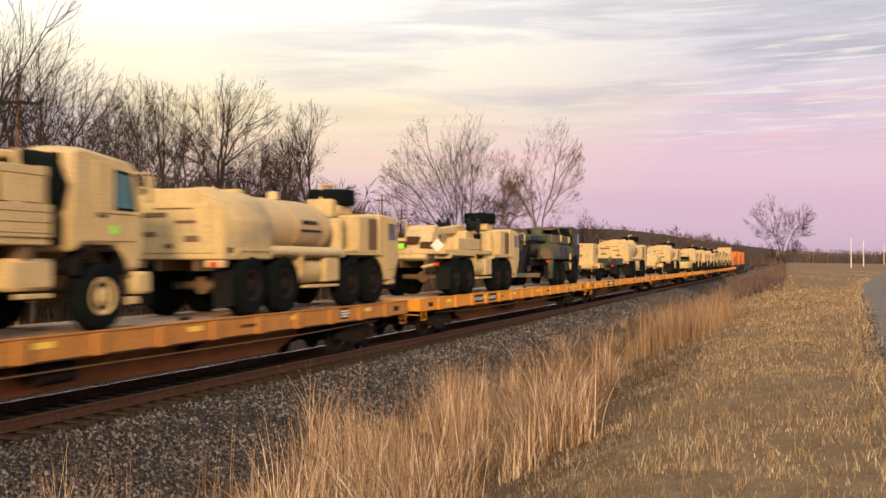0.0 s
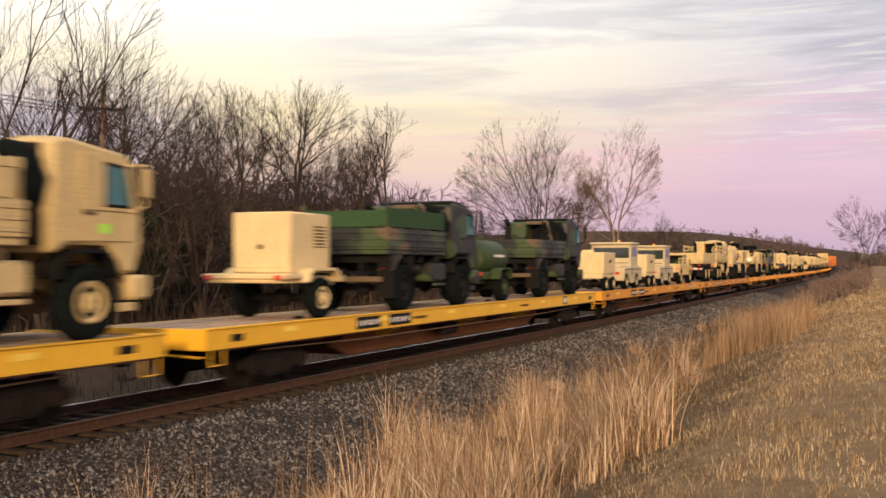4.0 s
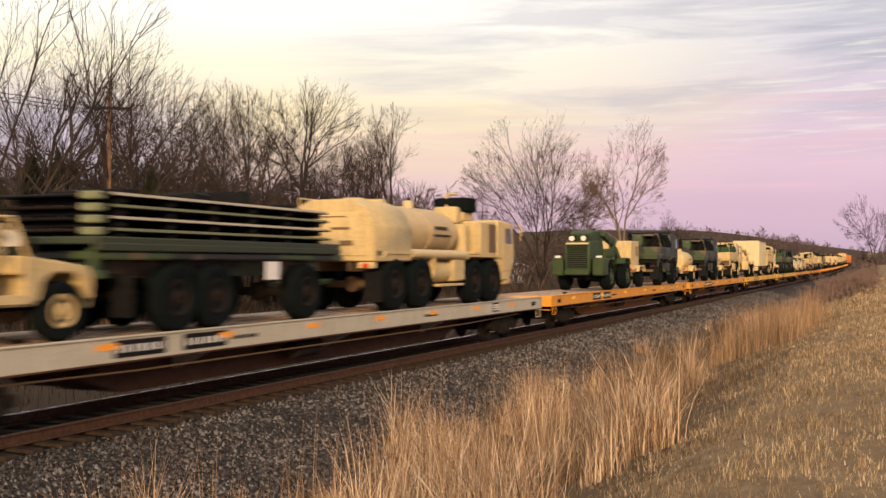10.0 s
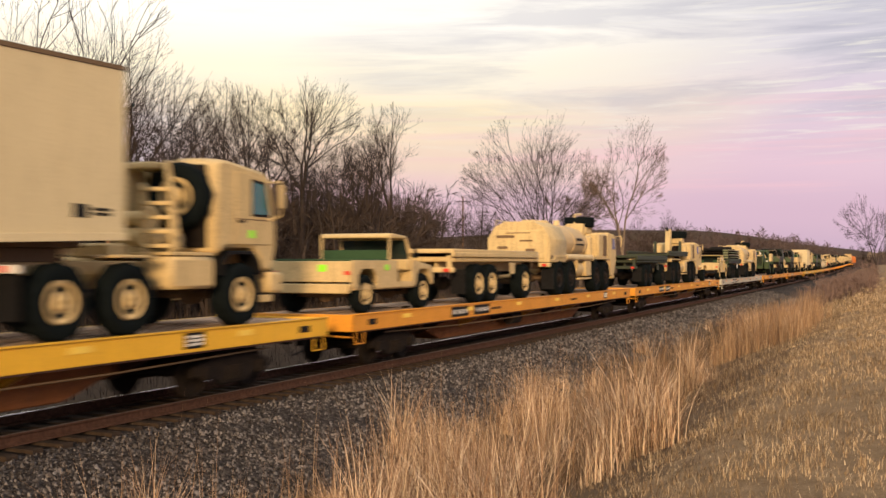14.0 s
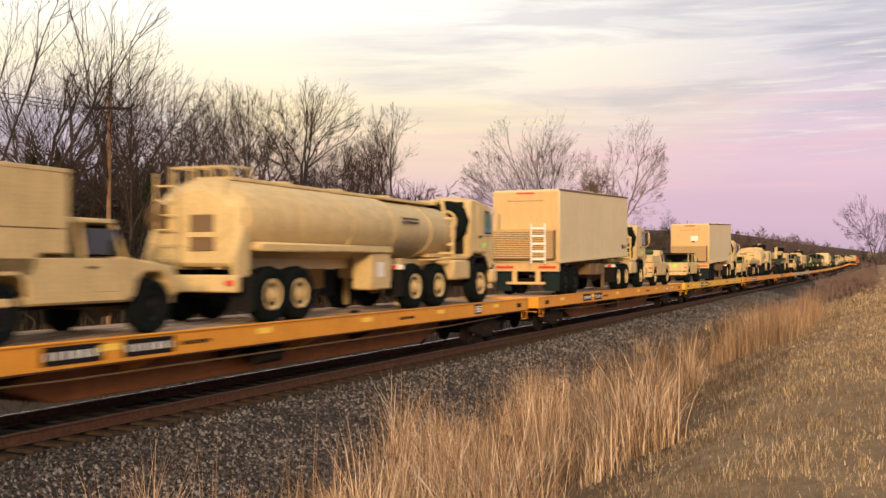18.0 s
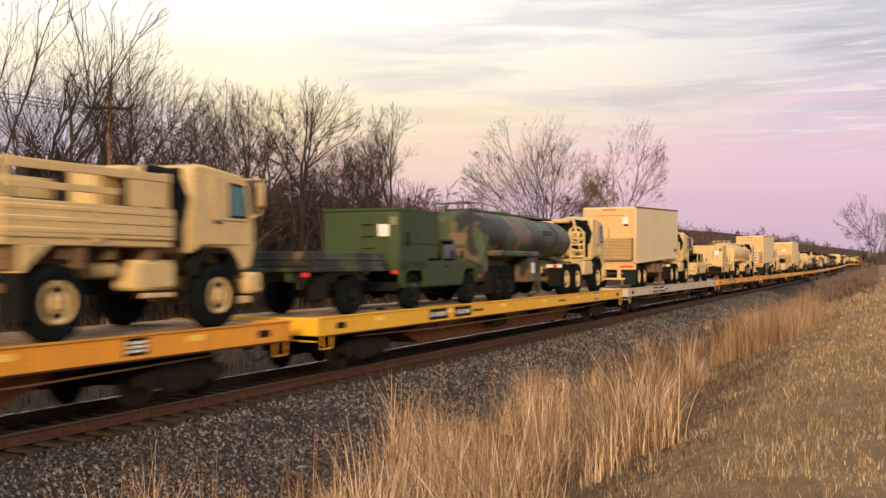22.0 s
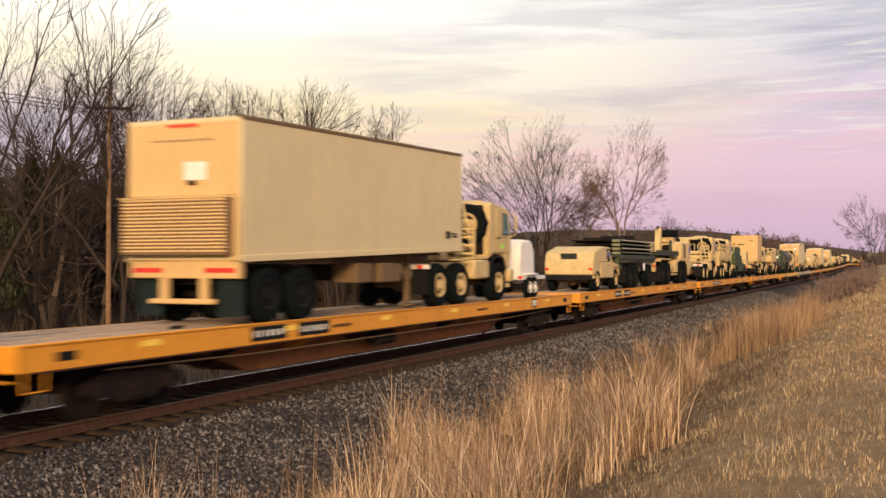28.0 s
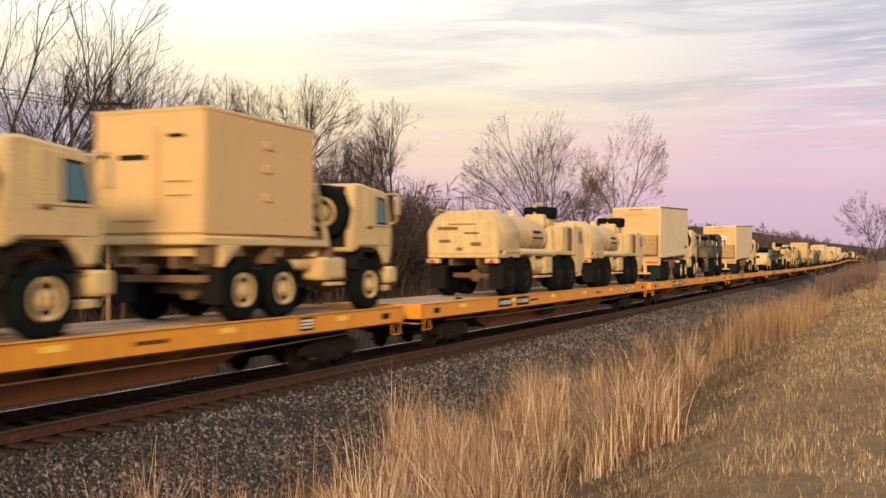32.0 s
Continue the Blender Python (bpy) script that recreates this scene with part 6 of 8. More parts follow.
def make_flat_trailer(name, label, mat, rack, stack=0):
    """Three-axle trailer for flatracks, empty or with a pile of dark frames."""
    t = thing(name, label, "trailer", "flatrack trailers")
    rim = TAN if mat is TAN else UNDER
    axle_set(t, [-1.75, -4.92, -6.05], 0.58, 0.40, 1.20, rim, UNDER)
    rails(t, -7.7, -0.3, 1.22, mat, 0.48, 0.3)
    part("deck_frame", slab(-1.15, 1.15, -7.9, -0.2, 1.22, 1.36, 0.03), mat, t)
    r = part("flatrack", slab(-1.20, 1.20, -8.1, -0.4, 1.46, 1.58, 0.02), rack, t)
    for s in (-1.16, 1.16):
        part("rack_beam", slab(s - 0.06, s + 0.06, -8.1, -0.4, 1.36, 1.48, 0.015), rack, r)
    part("rear_bar", slab(-1.15, 1.15, -8.05, -7.85, 0.92, 1.06, 0.02), mat, t)
    for s in (-1.0, 1.0):
        part("bar_post", slab(s - 0.07, s + 0.07, -8.0, -7.9, 1.0, 1.4, 0.01), mat, t)
        part("mudflap", slab(s - 0.22, s + 0.22, -7.3, -7.28, 0.3, 1.0), BLACK, t)
    for s in (-0.4, 0.4):
        part("drawbar", pipe([(s, -0.8, 0.7), (0, 1.4, 0.75)], 0.06), mat, t)
    part("turntable", turned([(0.95, 0.45), (1.2, 0.48)], 18, "Z", (0, -1.55, 0)), UNDER, t)
    rear_lights(t, -8.08, 0.98, 0.95)
    part("side_plate", slab(1.19, 1.2, -3.4, -2.9, 0.85, 1.2), WHITE if stack else mat, t)
    rng = random.Random(stack + 3)
    z = 1.56
    for i in range(stack):
        h = 0.165
        f = part("stacked_frame", slab(-1.15, 1.15, -7.9 + rng.uniform(0, 0.2), -0.7 - rng.uniform(0, 0.3), z + 0.10, z + h - 0.02, 0.02), BLACK if i % 2 else UNDER, t, "stacked dark steel frame")
        part("frame_edge", slab(1.15, 1.18, -7.7, -0.95, z + 0.115, z + 0.16), PALE_CAR if i % 2 else FADED, f, "pale edge strip")
        part("end_stop", slab(0.75, 1.12, -8.0, -7.82, z + 0.04, z + h, 0.02), FADED, f)
        for k in range(6):
            y = -7.4 + k * 1.25
            part("spacer", slab(-1.1, 1.1, y - 0.08, y + 0.08, z, z + 0.09, 0.01), BLACK, f)
        z += h + 0.02
    if stack:
        for y in (-6.8, -3.4, -1.6):
            part("loose_beam", slab(-0.9, 0.8, y - 0.1, y + 0.1, z, z + 0.10 + 0.16 * (y == -3.4), 0.02), BLACK, t)
        part("steel_case", slab(-0.3, 0.4, -4.6, -4.1, z, z + 0.18, 0.03), BLACK, t)
    return t


def make_cargo_trailer(name, label, mat, length=5.6, sides=True):
    t = thing(name, label, "cargo trailer", "cargo trailers")
    L = length
    part("bed_floor", slab(-1.2, 1.2, -L, 0, 1.28 if sides else 0.98, 1.40 if sides else 1.10, 0.02), mat, t)
    if sides:
        sheet_sides(t, -L, 0, 1.40, 2.02, mat)
        wheels, r = [-2.6, -3.95], 0.58
        part("striped_bar", slab(-1.15, 1.15, -L - 0.05, -L + 0.05, 0.86, 0.98, 0.015), WHITE, t, "red and white striped rear bar")
        for i in range(5):
            part("stripe", slab(-1.1 + i * 0.48, -0.88 + i * 0.48, -L - 0.06, -L - 0.045, 0.87, 0.97), RED, t)
    else:
        sheet_sides(t, -L, 0, 1.10, 1.42, mat, 1.1, 1)
        wheels, r = [-L * 0.42], 0.46
    axle_set(t, wheels, r, 0.36, 1.18 if sides else 1.08, mat if mat is TAN else BLACK, BLACK)
    rails(t, -L + 0.1, 0.2, 1.26 if sides else 0.96, UNDER_TAN if mat is TAN else mat, 0.45, 0.2)
    for s in (-0.42, 0.42):
        part("drawbar", pipe([(s, 0.0, 0.95 if sides else 0.8), (0, 1.3, 0.75)], 0.05), mat, t)
    for s in (-0.95, 0.95):
        part("mudflap", slab(s - 0.24, s + 0.24, -L + 0.5, -L + 0.52, 0.4, 1.15 if sides else 0.95), BLACK, t)
    rear_lights(t, -L - 0.02, 1.16 if sides else 0.92, 0.95)
    part("tool_box", slab(-0.6, 0.6, -0.1, 0.25, 0.9, 1.25, 0.03), mat, t)
    return t


def make_pump_trailer(name, label):
    t = thing(name, label, "equipment trailer")
    b = part("housing", prism([(-0.2, 0.75), (-0.3, 1.6), (-0.7, 1.98), (-2.3, 2.0), (-2.6, 1.75), (-2.65, 0.75)], -0.75, 0.75, 0.08), WHITE, t, "rounded white housing")
    part("blue_panel", slab(-0.5, 0.3, -2.68, -2.6, 1.0, 1.7, 0.03), BLUE, b, "dark blue rear panel")
    part("blue_disc", turned([(-2.72, 0.28), (-2.64, 0.30)], 18, "Y", (-0.1, 0, 1.35)), BLUE, b)
    part("engine", slab(-0.6, 0.6, -0.2, 0.9, 0.75, 1.55, 0.1), BLACK, t)
    part("reel", turned([(-0.35, 0.42), (-0.28, 0.42), (-0.27, 0.2), (0.27, 0.2), (0.28, 0.42), (0.35, 0.42)], 18, "X", (0.2, 0.45, 1.75)), BLACK, t)
    part("frame_deck", slab(-0.9, 0.9, -2.8, 1.0, 0.62, 0.76, 0.02), WHITE, t)
    axle_set(t, [-1.2, -2.0], 0.36, 0.22, 1.0, WHITE, BLACK)
    for s in (-0.9, 0.9):
        part("mudguard", slab(s - 0.12, s + 0.12, -2.5, -0.7, 0.78, 0.84, 0.02), WHITE, t)
    part("drawbar", pipe([(0, 1.0, 0.68), (0, 2.0, 0.6)], 0.05), BLACK, t)
    rear_lights(t, -2.82, 0.7, 0.8)
    return t


def make_wrecker(name, label):
    """Green six-wheeled recovery truck with lockers and a folded crane."""
    t = thing(name, label, "recovery truck")
    m = GREEN
    axle_set(t, [-1.22, -4.6, -6.0], 0.59, 0.40, 1.20, BLACK, BLACK)
    rails(t, -8.3, -0.3, 1.22, BLACK)
    cab_over(t, m)
    b = part("body", slab(-1.18, 1.18, -7.2, -2.9, 1.30, 2.05, 0.04), m, t)
    for s in (-1, 1):
        for i, y in enumerate((-3.5, -4.7, -5.9)):
            part("locker_door", slab(s * 1.19 - 0.012, s * 1.19 + 0.012, y - 0.5, y + 0.5, 1.40, 1.95, 0.008), m, b)
        for y, z in ((-3.2, 2.3), (-5.2, 2.35), (-2.85, 1.45), (-2.85, 0.95)):
            part("placard", slab(s * 1.2 - 0.01, s * 1.2 + 0.01, y - 0.2, y + 0.2, z - 0.16, z + 0.16, 0.01), SIGN_Y, t, "yellow warning panel")
        part("side_rack", slab(s * 1.12 - 0.05, s * 1.12 + 0.05, -7.1, -3.0, 2.08, 2.5, 0.02), m, t)
        part("outrigger", slab(s * 1.05 - 0.12, s * 1.05 + 0.12, -7.0, -6.75, 0.35, 1.3, 0.03), m, t)
    part("crane_boom", prism([(-3.1, 2.2), (-3.1, 2.62), (-7.6, 2.5), (-7.7, 2.2)], -0.25, 0.25, 0.04), m, t)
    part("crane_base", slab(-0.5, 0.5, -4.2, -3.1, 2.05, 2.5, 0.05), m, t)
    part("tow_arm", prism([(-7.2, 1.2), (-7.2, 2.0), (-7.6, 2.1), (-8.6, 1.1), (-9.1, 0.6), (-8.9, 0.45), (-8.2, 0.8)], -0.14, 0.14, 0.04), BLACK, t)
    part("tow_cross", slab(-1.0, 1.0, -9.1, -8.85, 0.45, 0.65, 0.03), m, t)
    part("winch", turned([(-0.5, 0.24), (-0.45, 0.24), (-0.44, 0.14), (0.44, 0.14), (0.45, 0.24), (0.5, 0.24)], 14, "X", (0, -7.5, 1.6)), BLACK, t)
    rear_lights(t, -7.3, 1.2, 1.0)
    part("fuel_tank", slab(0.62, 1.16, -3.4, -2.2, 0.72, 1.22, 0.06), m, t)
    for s in (-0.98, 0.98):
        part("mudflap", slab(s - 0.24, s + 0.24, -6.9, -6.88, 0.35, 1.02), BLACK, t)
    return t


def make_locomotive():
    t = thing("locomotive", "orange and black diesel locomotive at the head of the train", "locomotive", "locomotives")
    body = paint("locomotive_orange", (0.55, 0.16, 0.02), 0.5)
    L = 22.0
    part("frame_sill", slab(-1.5, 1.5, -L, 0, 1.0, 1.6, 0.05), BLACK, t)
    part("long_hood", slab(-0.95, 0.95, -L + 1.0, -6.2, 1.6, 4.3, 0.12), body, t)
    part("radiator_wings", slab(-1.45, 1.45, -L + 1.4, -L + 6.0, 3.2, 4.5, 0.15), body, t)
    c = part("cab", slab(-1.5, 1.5, -6.2, -3.4, 1.6, 4.5, 0.15), body, t)
    for s in (-1.51, 1.51):
        part("side_window", slab(s - 0.005, s + 0.005, -5.6, -4.2, 3.2, 3.9), GLASS, c)
    part("nose", slab(-1.1, 1.1, -3.4, -0.8, 1.6, 3.2, 0.2), body, t)
    part("fuel_tank", slab(-1.3, 1.3, -14.0, -8.5, 0.35, 1.0, 0.15), BLACK, t)
    for y in (-4.3, -L + 4.3):
        part("bogie", slab(-1.3, 1.3, y - 2.3, y + 2.3, 0.35, 1.0, 0.1), UNDER, t)
        for k in (-1.7, 0, 1.7):
            part("wheelset", shared("loco_wheel", lambda: mesh_of(drum((-0.8, 0, 0), (0.8, 0, 0), 0.5, n=18), "wheelset", RUST, True)), RUST, t, at=pose(0, y + k, 0.5))
    part("rear_lamp", slab(-0.2, 0.2, -L - 0.02, -L + 0.02, 3.9, 4.05), WHITE, t)
    for s in (-1.45, 1.45):
        part("hand_rail", pipe([(s, -L + 0.3, 2.5), (s, -6.3, 2.5)], 0.02), BLACK, t)
    return t

# ---- the train, from its head to the last car in view ----
MOVING = []



BODY = {"k": (ORANGE, "yellow-orange steel flatcar with stake pockets along its sills"),
        "o": (ORANGE, "yellow-orange steel flatcar with a worn plank deck"), "y": (YELLOW, "bright yellow steel flatcar with a plank deck"),
        "w": (OLD_ORANGE, "worn ochre flatcar streaked with rust"), "p": (PALE_CAR, "faded grey-white flatcar with orange reflectors")}
CARS = "kkwkkkkw" + "oyyoopooyoopyooooooo"      # from eight cars ahead of the coupling at FIRST
built = {}
for i, k in enumerate(CARS):
    n = i - 8
    q = FIRST - PITCH * (n + 0.5)
    if k not in built:
        c = built[k] = make_flatcar(BODY[k][0], "flatcar", BODY[k][1], SIGN if k == "p" else SIGN_Y, k in "kw")
    else:
        c = copy_thing(built[k], Matrix())
    MOVING.append((c, q, 0.0))

MADE = {}


def load(front, key, make, *args, **kw):
    """Puts a vehicle on the train with its front at that place."""
    if key not in MADE:
        MADE[key] = ob = make(*args, **kw)
    else:
        ob = copy_thing(MADE[key], Matrix())
    MOVING.append((ob, front, DECK_Z))
    return ob


def stretch(ob, k):
    """The same vehicle with a longer body."""
    for c in ob.children:
        c.matrix_basis = Matrix.Diagonal((1.0, k, 1.0, 1.0)) @ c.matrix_basis if not c.name.startswith("wheel") else Matrix.Translation((0, c.location.y * (k - 1), 0)) @ c.matrix_basis
    return ob


def mtv(f): load(f, "mtv", make_lmtv, "cargo_truck", "sand six-wheeled cargo truck with ribbed drop sides", TAN, 3, "racks", None, True)
def mtv_box(f): load(f, "mtv_box", make_lmtv, "shelter_truck", "sand six-wheeled truck carrying a boxy shelter", TAN, 3, "shelter")
def lmtv(f): load(f, "lmtv", make_lmtv, "cargo_truck", "sand four-wheeled cargo truck with slatted racks", TAN, 2, "racks")
def lmtv_boards(f): load(f, "lmtv_b", make_lmtv, "cargo_truck", "sand four-wheeled cargo truck with green canvas boards", TAN, 2, "boards")
def green_lmtv(f): load(f, "g_lmtv", make_lmtv, "cargo_truck", "dark camouflage four-wheeled cargo truck, open bed", GREEN, 2, "bed", BLACK)
def green_boards(f): load(f, "g_lmtv_b", make_lmtv, "cargo_truck", "dark camouflage cargo truck with green canvas boards", GREEN, 2, "boards", BLACK)
def tractor(f): load(f, "tractor", make_tractor, "truck_tractor", "sand truck tractor with a spare tyre behind its cab", TAN, True)
def tanker(f): load(f, "tanker", make_hemtt, "tanker_truck", "sand eight-wheeled tanker with a flat-lying spare tyre", TAN, "tanker")
def lhs(f): load(f, "lhs", make_hemtt, "load_handling_truck", "sand eight-wheeled truck with an olive flatrack and hook arm", TAN, "lhs", 0.05)
def hemtt_wrecker(f): load(f, "wrecker8", make_hemtt, "wrecker_truck", "sand eight-wheeled wrecker with a crane and spools", TAN, "wrecker")
def slats(f): load(f, "hum_slats", make_humvee, "utility_vehicle", "sand open utility vehicle with slatted racks", TAN, "slats")
def soft(f): load(f, "hum_soft", make_humvee, "utility_vehicle", "sand pickup utility vehicle with a flat canvas roof", TAN, "soft", True)
def pickup(f): load(f, "hum_pick", make_humvee, "utility_vehicle", "sand open pickup with a dark roof frame", TAN, "pickup", True, BLACK)
def hardtop(f): load(f, "hum_hard", make_humvee, "utility_vehicle", "sand utility vehicle with a sloping hard top", TAN, "hard")
def contact(f): load(f, "hum_cont", make_humvee, "workshop_vehicle", "sand workshop pickup loaded with tools and lockers", TAN, "contact")
def shelter(f): load(f, "hum_box", make_humvee, "shelter_vehicle", "sand utility vehicle with a square equipment shelter", TAN, "shelter", False, BLACK)
def green_shelter(f): return load(f, "g_hum_box", make_humvee, "shelter_vehicle", "olive utility vehicle with a square green shelter", GREEN_FLAT, "shelter", False, BLACK)
def buffalo(f): load(f, "buff", make_buffalo, "water_trailer", "sand-coloured water tank trailer on one axle", TAN)
def green_buffalo(f): load(f, "g_buff", make_buffalo, "water_trailer", "plain green water tank trailer on one axle", GREEN_FLAT)
def generator(f): load(f, "gen", make_generator, "generator_trailer", "sand boxy generator on a one-axle trailer", TAN)
def power_cart(f): load(f, "cart", make_generator, "power_cart", "pale sand louvred power cart on four small wheels", TAN, 2)
def tug(f): load(f, "tug", make_tug, "tow_tractor", "cream tow tractor with a tall glazed cab")
def loader(f): load(f, "loader", make_loader, "wheel_loader", "sand articulated wheel loader seen from its radiator", TAN)
def green_loader(f): load(f, "g_loader", make_loader, "wheel_loader", "green articulated wheel loader seen from its radiator", GREEN_FLAT)
def pls(f): load(f, "pls_t", make_flat_trailer, "flatrack_trailer", "empty sand three-axle flatrack trailer", TAN, TAN)
def green_pls(f): load(f, "pls_g", make_flat_trailer, "flatrack_trailer", "olive three-axle trailer with a bare flatrack", OLIVE, OLIVE)
def stack_pls(f): load(f, "pls_s", make_flat_trailer, "flatrack_trailer", "olive trailer piled with dark steel frames", GREEN, OLIVE, 4)
def cargo_trailer(f): load(f, "cargo_tr", make_cargo_trailer, "cargo_trailer", "sand two-axle cargo trailer with ribbed sides", TAN)
def green_trailer(f): load(f, "g_trail", make_cargo_trailer, "cargo_trailer", "low camouflage cargo trailer on one axle", GREEN, 3.4, False)
def semi(f, gap=4.65, length=10.9, key="van", **kw):
    tractor(f)
    load(f - gap, key, make_semi_van, "van_semitrailer", "long plain sand van semitrailer with a slatted rear panel", length, **kw)


# ahead of the view, far down the line
for f in (252.0, 228.6):
    load(f + 22.0, "loco", make_locomotive)
    MOVING[-1] = (MOVING[-1][0], f + 22.0, 0.0)
for make, f in ((mtv_box, 217), (lmtv, 206), (mtv, 196), (lmtv, 186), (mtv, 177.5), (tanker, 168), (tanker, 155), (tanker, 140), (soft, 127), (tanker, 112), (buffalo, 98), (tanker, 85), (green_trailer, 72.6), (generator, 65.2)):
    make(f)
load(56.9, "g_wreck", make_wrecker, "recovery_truck", "dark camouflage recovery truck with yellow panels")
hemtt_wrecker(43.4)
tanker(29.0)
mtv(16.2)
cargo_trailer(8.3)
slats(-1.0)
tug(-7.6)
power_cart(-12.44)
tug(-16.5)
power_cart(-21.9)
green_lmtv(-28.9)
green_buffalo(-36.6)
green_boards(-40.8)
load(-49.0, "gen_box", make_generator, "generator_trailer", "tall sand boxy generator trailer", TAN_PALE)
mtv(-56.2)
load(-65.0, "container", make_container_trailer, "container_trailer", "sand container on a low two-axle trailer")
loader(-75.0)
lmtv_boards(-85.8)
buffalo(-93.6)
green_lmtv(-98.0)
buffalo(-106.3)
green_lmtv(-113.9)
generator(-122.3)
green_loader(-126.2)
tanker(-143.1)
stack_pls(-154.5)
slats(-162.5)
generator(-172.6)
lhs(-176.6)
green_pls(-186.9)
tanker(-199.2)
pls(-210.3)
soft(-219.5)
semi(-227.5, ladder=False)
pickup(-245.6)
contact(-256.1)
semi(-263.0, 4.65, 10.9, "van_ladder", ladder=True, sign="none")
tractor(-285.1)
load(-287.6, "tank_trailer", make_tank_trailer, "tank_semitrailer", "sand fuel tank semitrailer with banded tank", TAN, 11.1)
shelter(-300.6)
pickup(-312.2)
semi(-320.3, 4.65, 10.9, "van_side", sign="side", tan_rims=True)
tractor(-341.4)
load(-346.0, "g_tank_trailer", make_tank_trailer, "tank_semitrailer", "dark camouflage fuel tank semitrailer", GREEN, 9.8)
stretch(green_shelter(-356.2), 1.2)
green_trailer(-362.8)
lmtv(-368.4)
buffalo(-376.9)
mtv_box(-380.2)
generator(-391.1)
stretch(green_shelter(-396.0), 1.26)
generator(-403.1)
mtv(-406.0)
tractor(-414.2)
lhs(-425.0)
stack_pls(-435.6)
hardtop(-443.4)
stretch(load(-454.9, "pump", make_pump_trailer, "equipment_trailer", "white rounded equipment trailer with dark blue panels"), 0.66)
semi(-458.7)
load(-481.2, "g_wreck", make_wrecker)
semi(-492.6, 4.2, 8.3, "van_short", sign="none")
tanker(-508.9)
tanker(-520.0)
mtv_box(-537.6)
mtv_box(-547.8)

# ---- plants, stones and the far land ----
def grass_material(name, a, b, c):
    m, n, p = material(name)
    r = n.add("ShaderNodeNewGeometry").outputs["Random Per Island"]
    at = n.add("ShaderNodeTexCoord").outputs["Object"]
    col = n.ramp(r, (0.0, a), (0.45, b), (1.0, c))
    col = n.mix(n.math("MULTIPLY", n.ramp(n.noise(at, 0.8, 3), (0.4, 0.0), (0.65, 1.0)), 0.45), col, tuple(x * 0.62 for x in a))
    n.set(p.inputs["Base Color"], col)
    p.inputs["Roughness"].default_value = 0.8
    p.inputs["Specular IOR Level"].default_value = 0.15
    return m


TALL = grass_material("dry_bluestem", (0.085, 0.048, 0.031), (0.42, 0.265, 0.165), (0.98, 0.77, 0.55))
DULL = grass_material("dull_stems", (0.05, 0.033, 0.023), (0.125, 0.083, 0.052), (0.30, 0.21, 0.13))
TURF = grass_material("matted_turf", (0.13, 0.085, 0.050), (0.36, 0.252, 0.15), (0.66, 0.505, 0.32))
SHORT = grass_material("dry_turf", (0.125, 0.083, 0.050), (0.36, 0.255, 0.15), (0.66, 0.52, 0.34))
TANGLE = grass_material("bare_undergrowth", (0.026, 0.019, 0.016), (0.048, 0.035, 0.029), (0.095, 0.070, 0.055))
DEEP = plain("deep_wood_twigs", (0.075, 0.056, 0.048), 0.95, scale=2, vary=0.3, bump=0.0)
REED = grass_material("rusty_reeds", (0.22, 0.13, 0.075), (0.36, 0.225, 0.13), (0.55, 0.39, 0.24))
PEBBLE = grass_material("ballast_stones", (0.032, 0.027, 0.026), (0.090, 0.078, 0.072), (0.27, 0.24, 0.22))
# lightened, so that the distance haze is part of the colour
FAR_WOOD = plain("far_bare_wood", (0.098, 0.072, 0.068), 0.95, scale=0.6, vary=0.35, bump=0.0)
CEDAR = grass_material("cedar_needles", (0.028, 0.038, 0.018), (0.045, 0.055, 0.025), (0.075, 0.075, 0.04))


def blades(name, roots, heights, widths, lean, rng, mat, segs=3, droop=0.35, outward=None, bend=2.0):
    """Curved tapering blades on the given roots, as one mesh."""
    n = len(roots)
    turn = rng.uniform(0, 2 * np.pi, n) if outward is None else outward + rng.normal(0, 0.7, n)
    out = np.stack([np.cos(turn), np.sin(turn), np.zeros(n)], 1)
    side = np.stack([-np.sin(turn + rng.uniform(-1, 1, n)), np.cos(turn), np.zeros(n)], 1)
    side /= np.linalg.norm(side, axis=1, keepdims=True)
    amount = rng.uniform(0.3, 1.0, n) * lean
    levels = []
    for k in range(segs + 1):
        f = k / segs
        c = roots + np.array([0, 0, 1.0]) * (heights * (f - droop * amount * f ** 3))[:, None] + out * (heights * amount * f ** bend)[:, None]
        w = widths * (1 - f) ** 0.7 * 0.5
        if k < segs:
            levels += [c - side * w[:, None], c + side * w[:, None]]
        else:
            levels += [c]
    k = 2 * segs + 1
    vs = np.stack(levels, 1).reshape(-1, 3)
    base = np.arange(n) * k
    fs = []
    for j in range(segs - 1):
        a = base + 2 * j
        fs += [np.stack([a, a + 1, a + 3], 1), np.stack([a, a + 3, a + 2], 1)]
    a = base + 2 * (segs - 1)
    fs.append(np.stack([a, a + 1, a + 2], 1))
    return new(name, sheet(name, vs, np.concatenate(fs), mat))


def on_ground(xs, ys):
    return np.array([(x, y, ground_z(x, y) - 0.02) for x, y in zip(xs, ys)])


WAY = []      # the way out from the clump's middle, for the last call


def clumped(rng, n, clumps, u0, u1, s0, s1, spread, thin=None):
    cu, cs = rng.uniform(u0, u1, clumps), rng.uniform(s0, s1, clumps)
    if thin is not None:
        keep = rng.uniform(0, 1, clumps) < thin(cu, cs)
        cu, cs = cu[keep], cs[keep]
    size = rng.uniform(0.45, 1.3, len(cu))
    pick = rng.integers(0, len(cu), n)
    du, ds = rng.normal(0, spread, n), rng.normal(0, spread, n)
    WAY.append(np.arctan2(ds, du))
    return cu[pick] + du - D, cs[pick] + ds, size[pick]


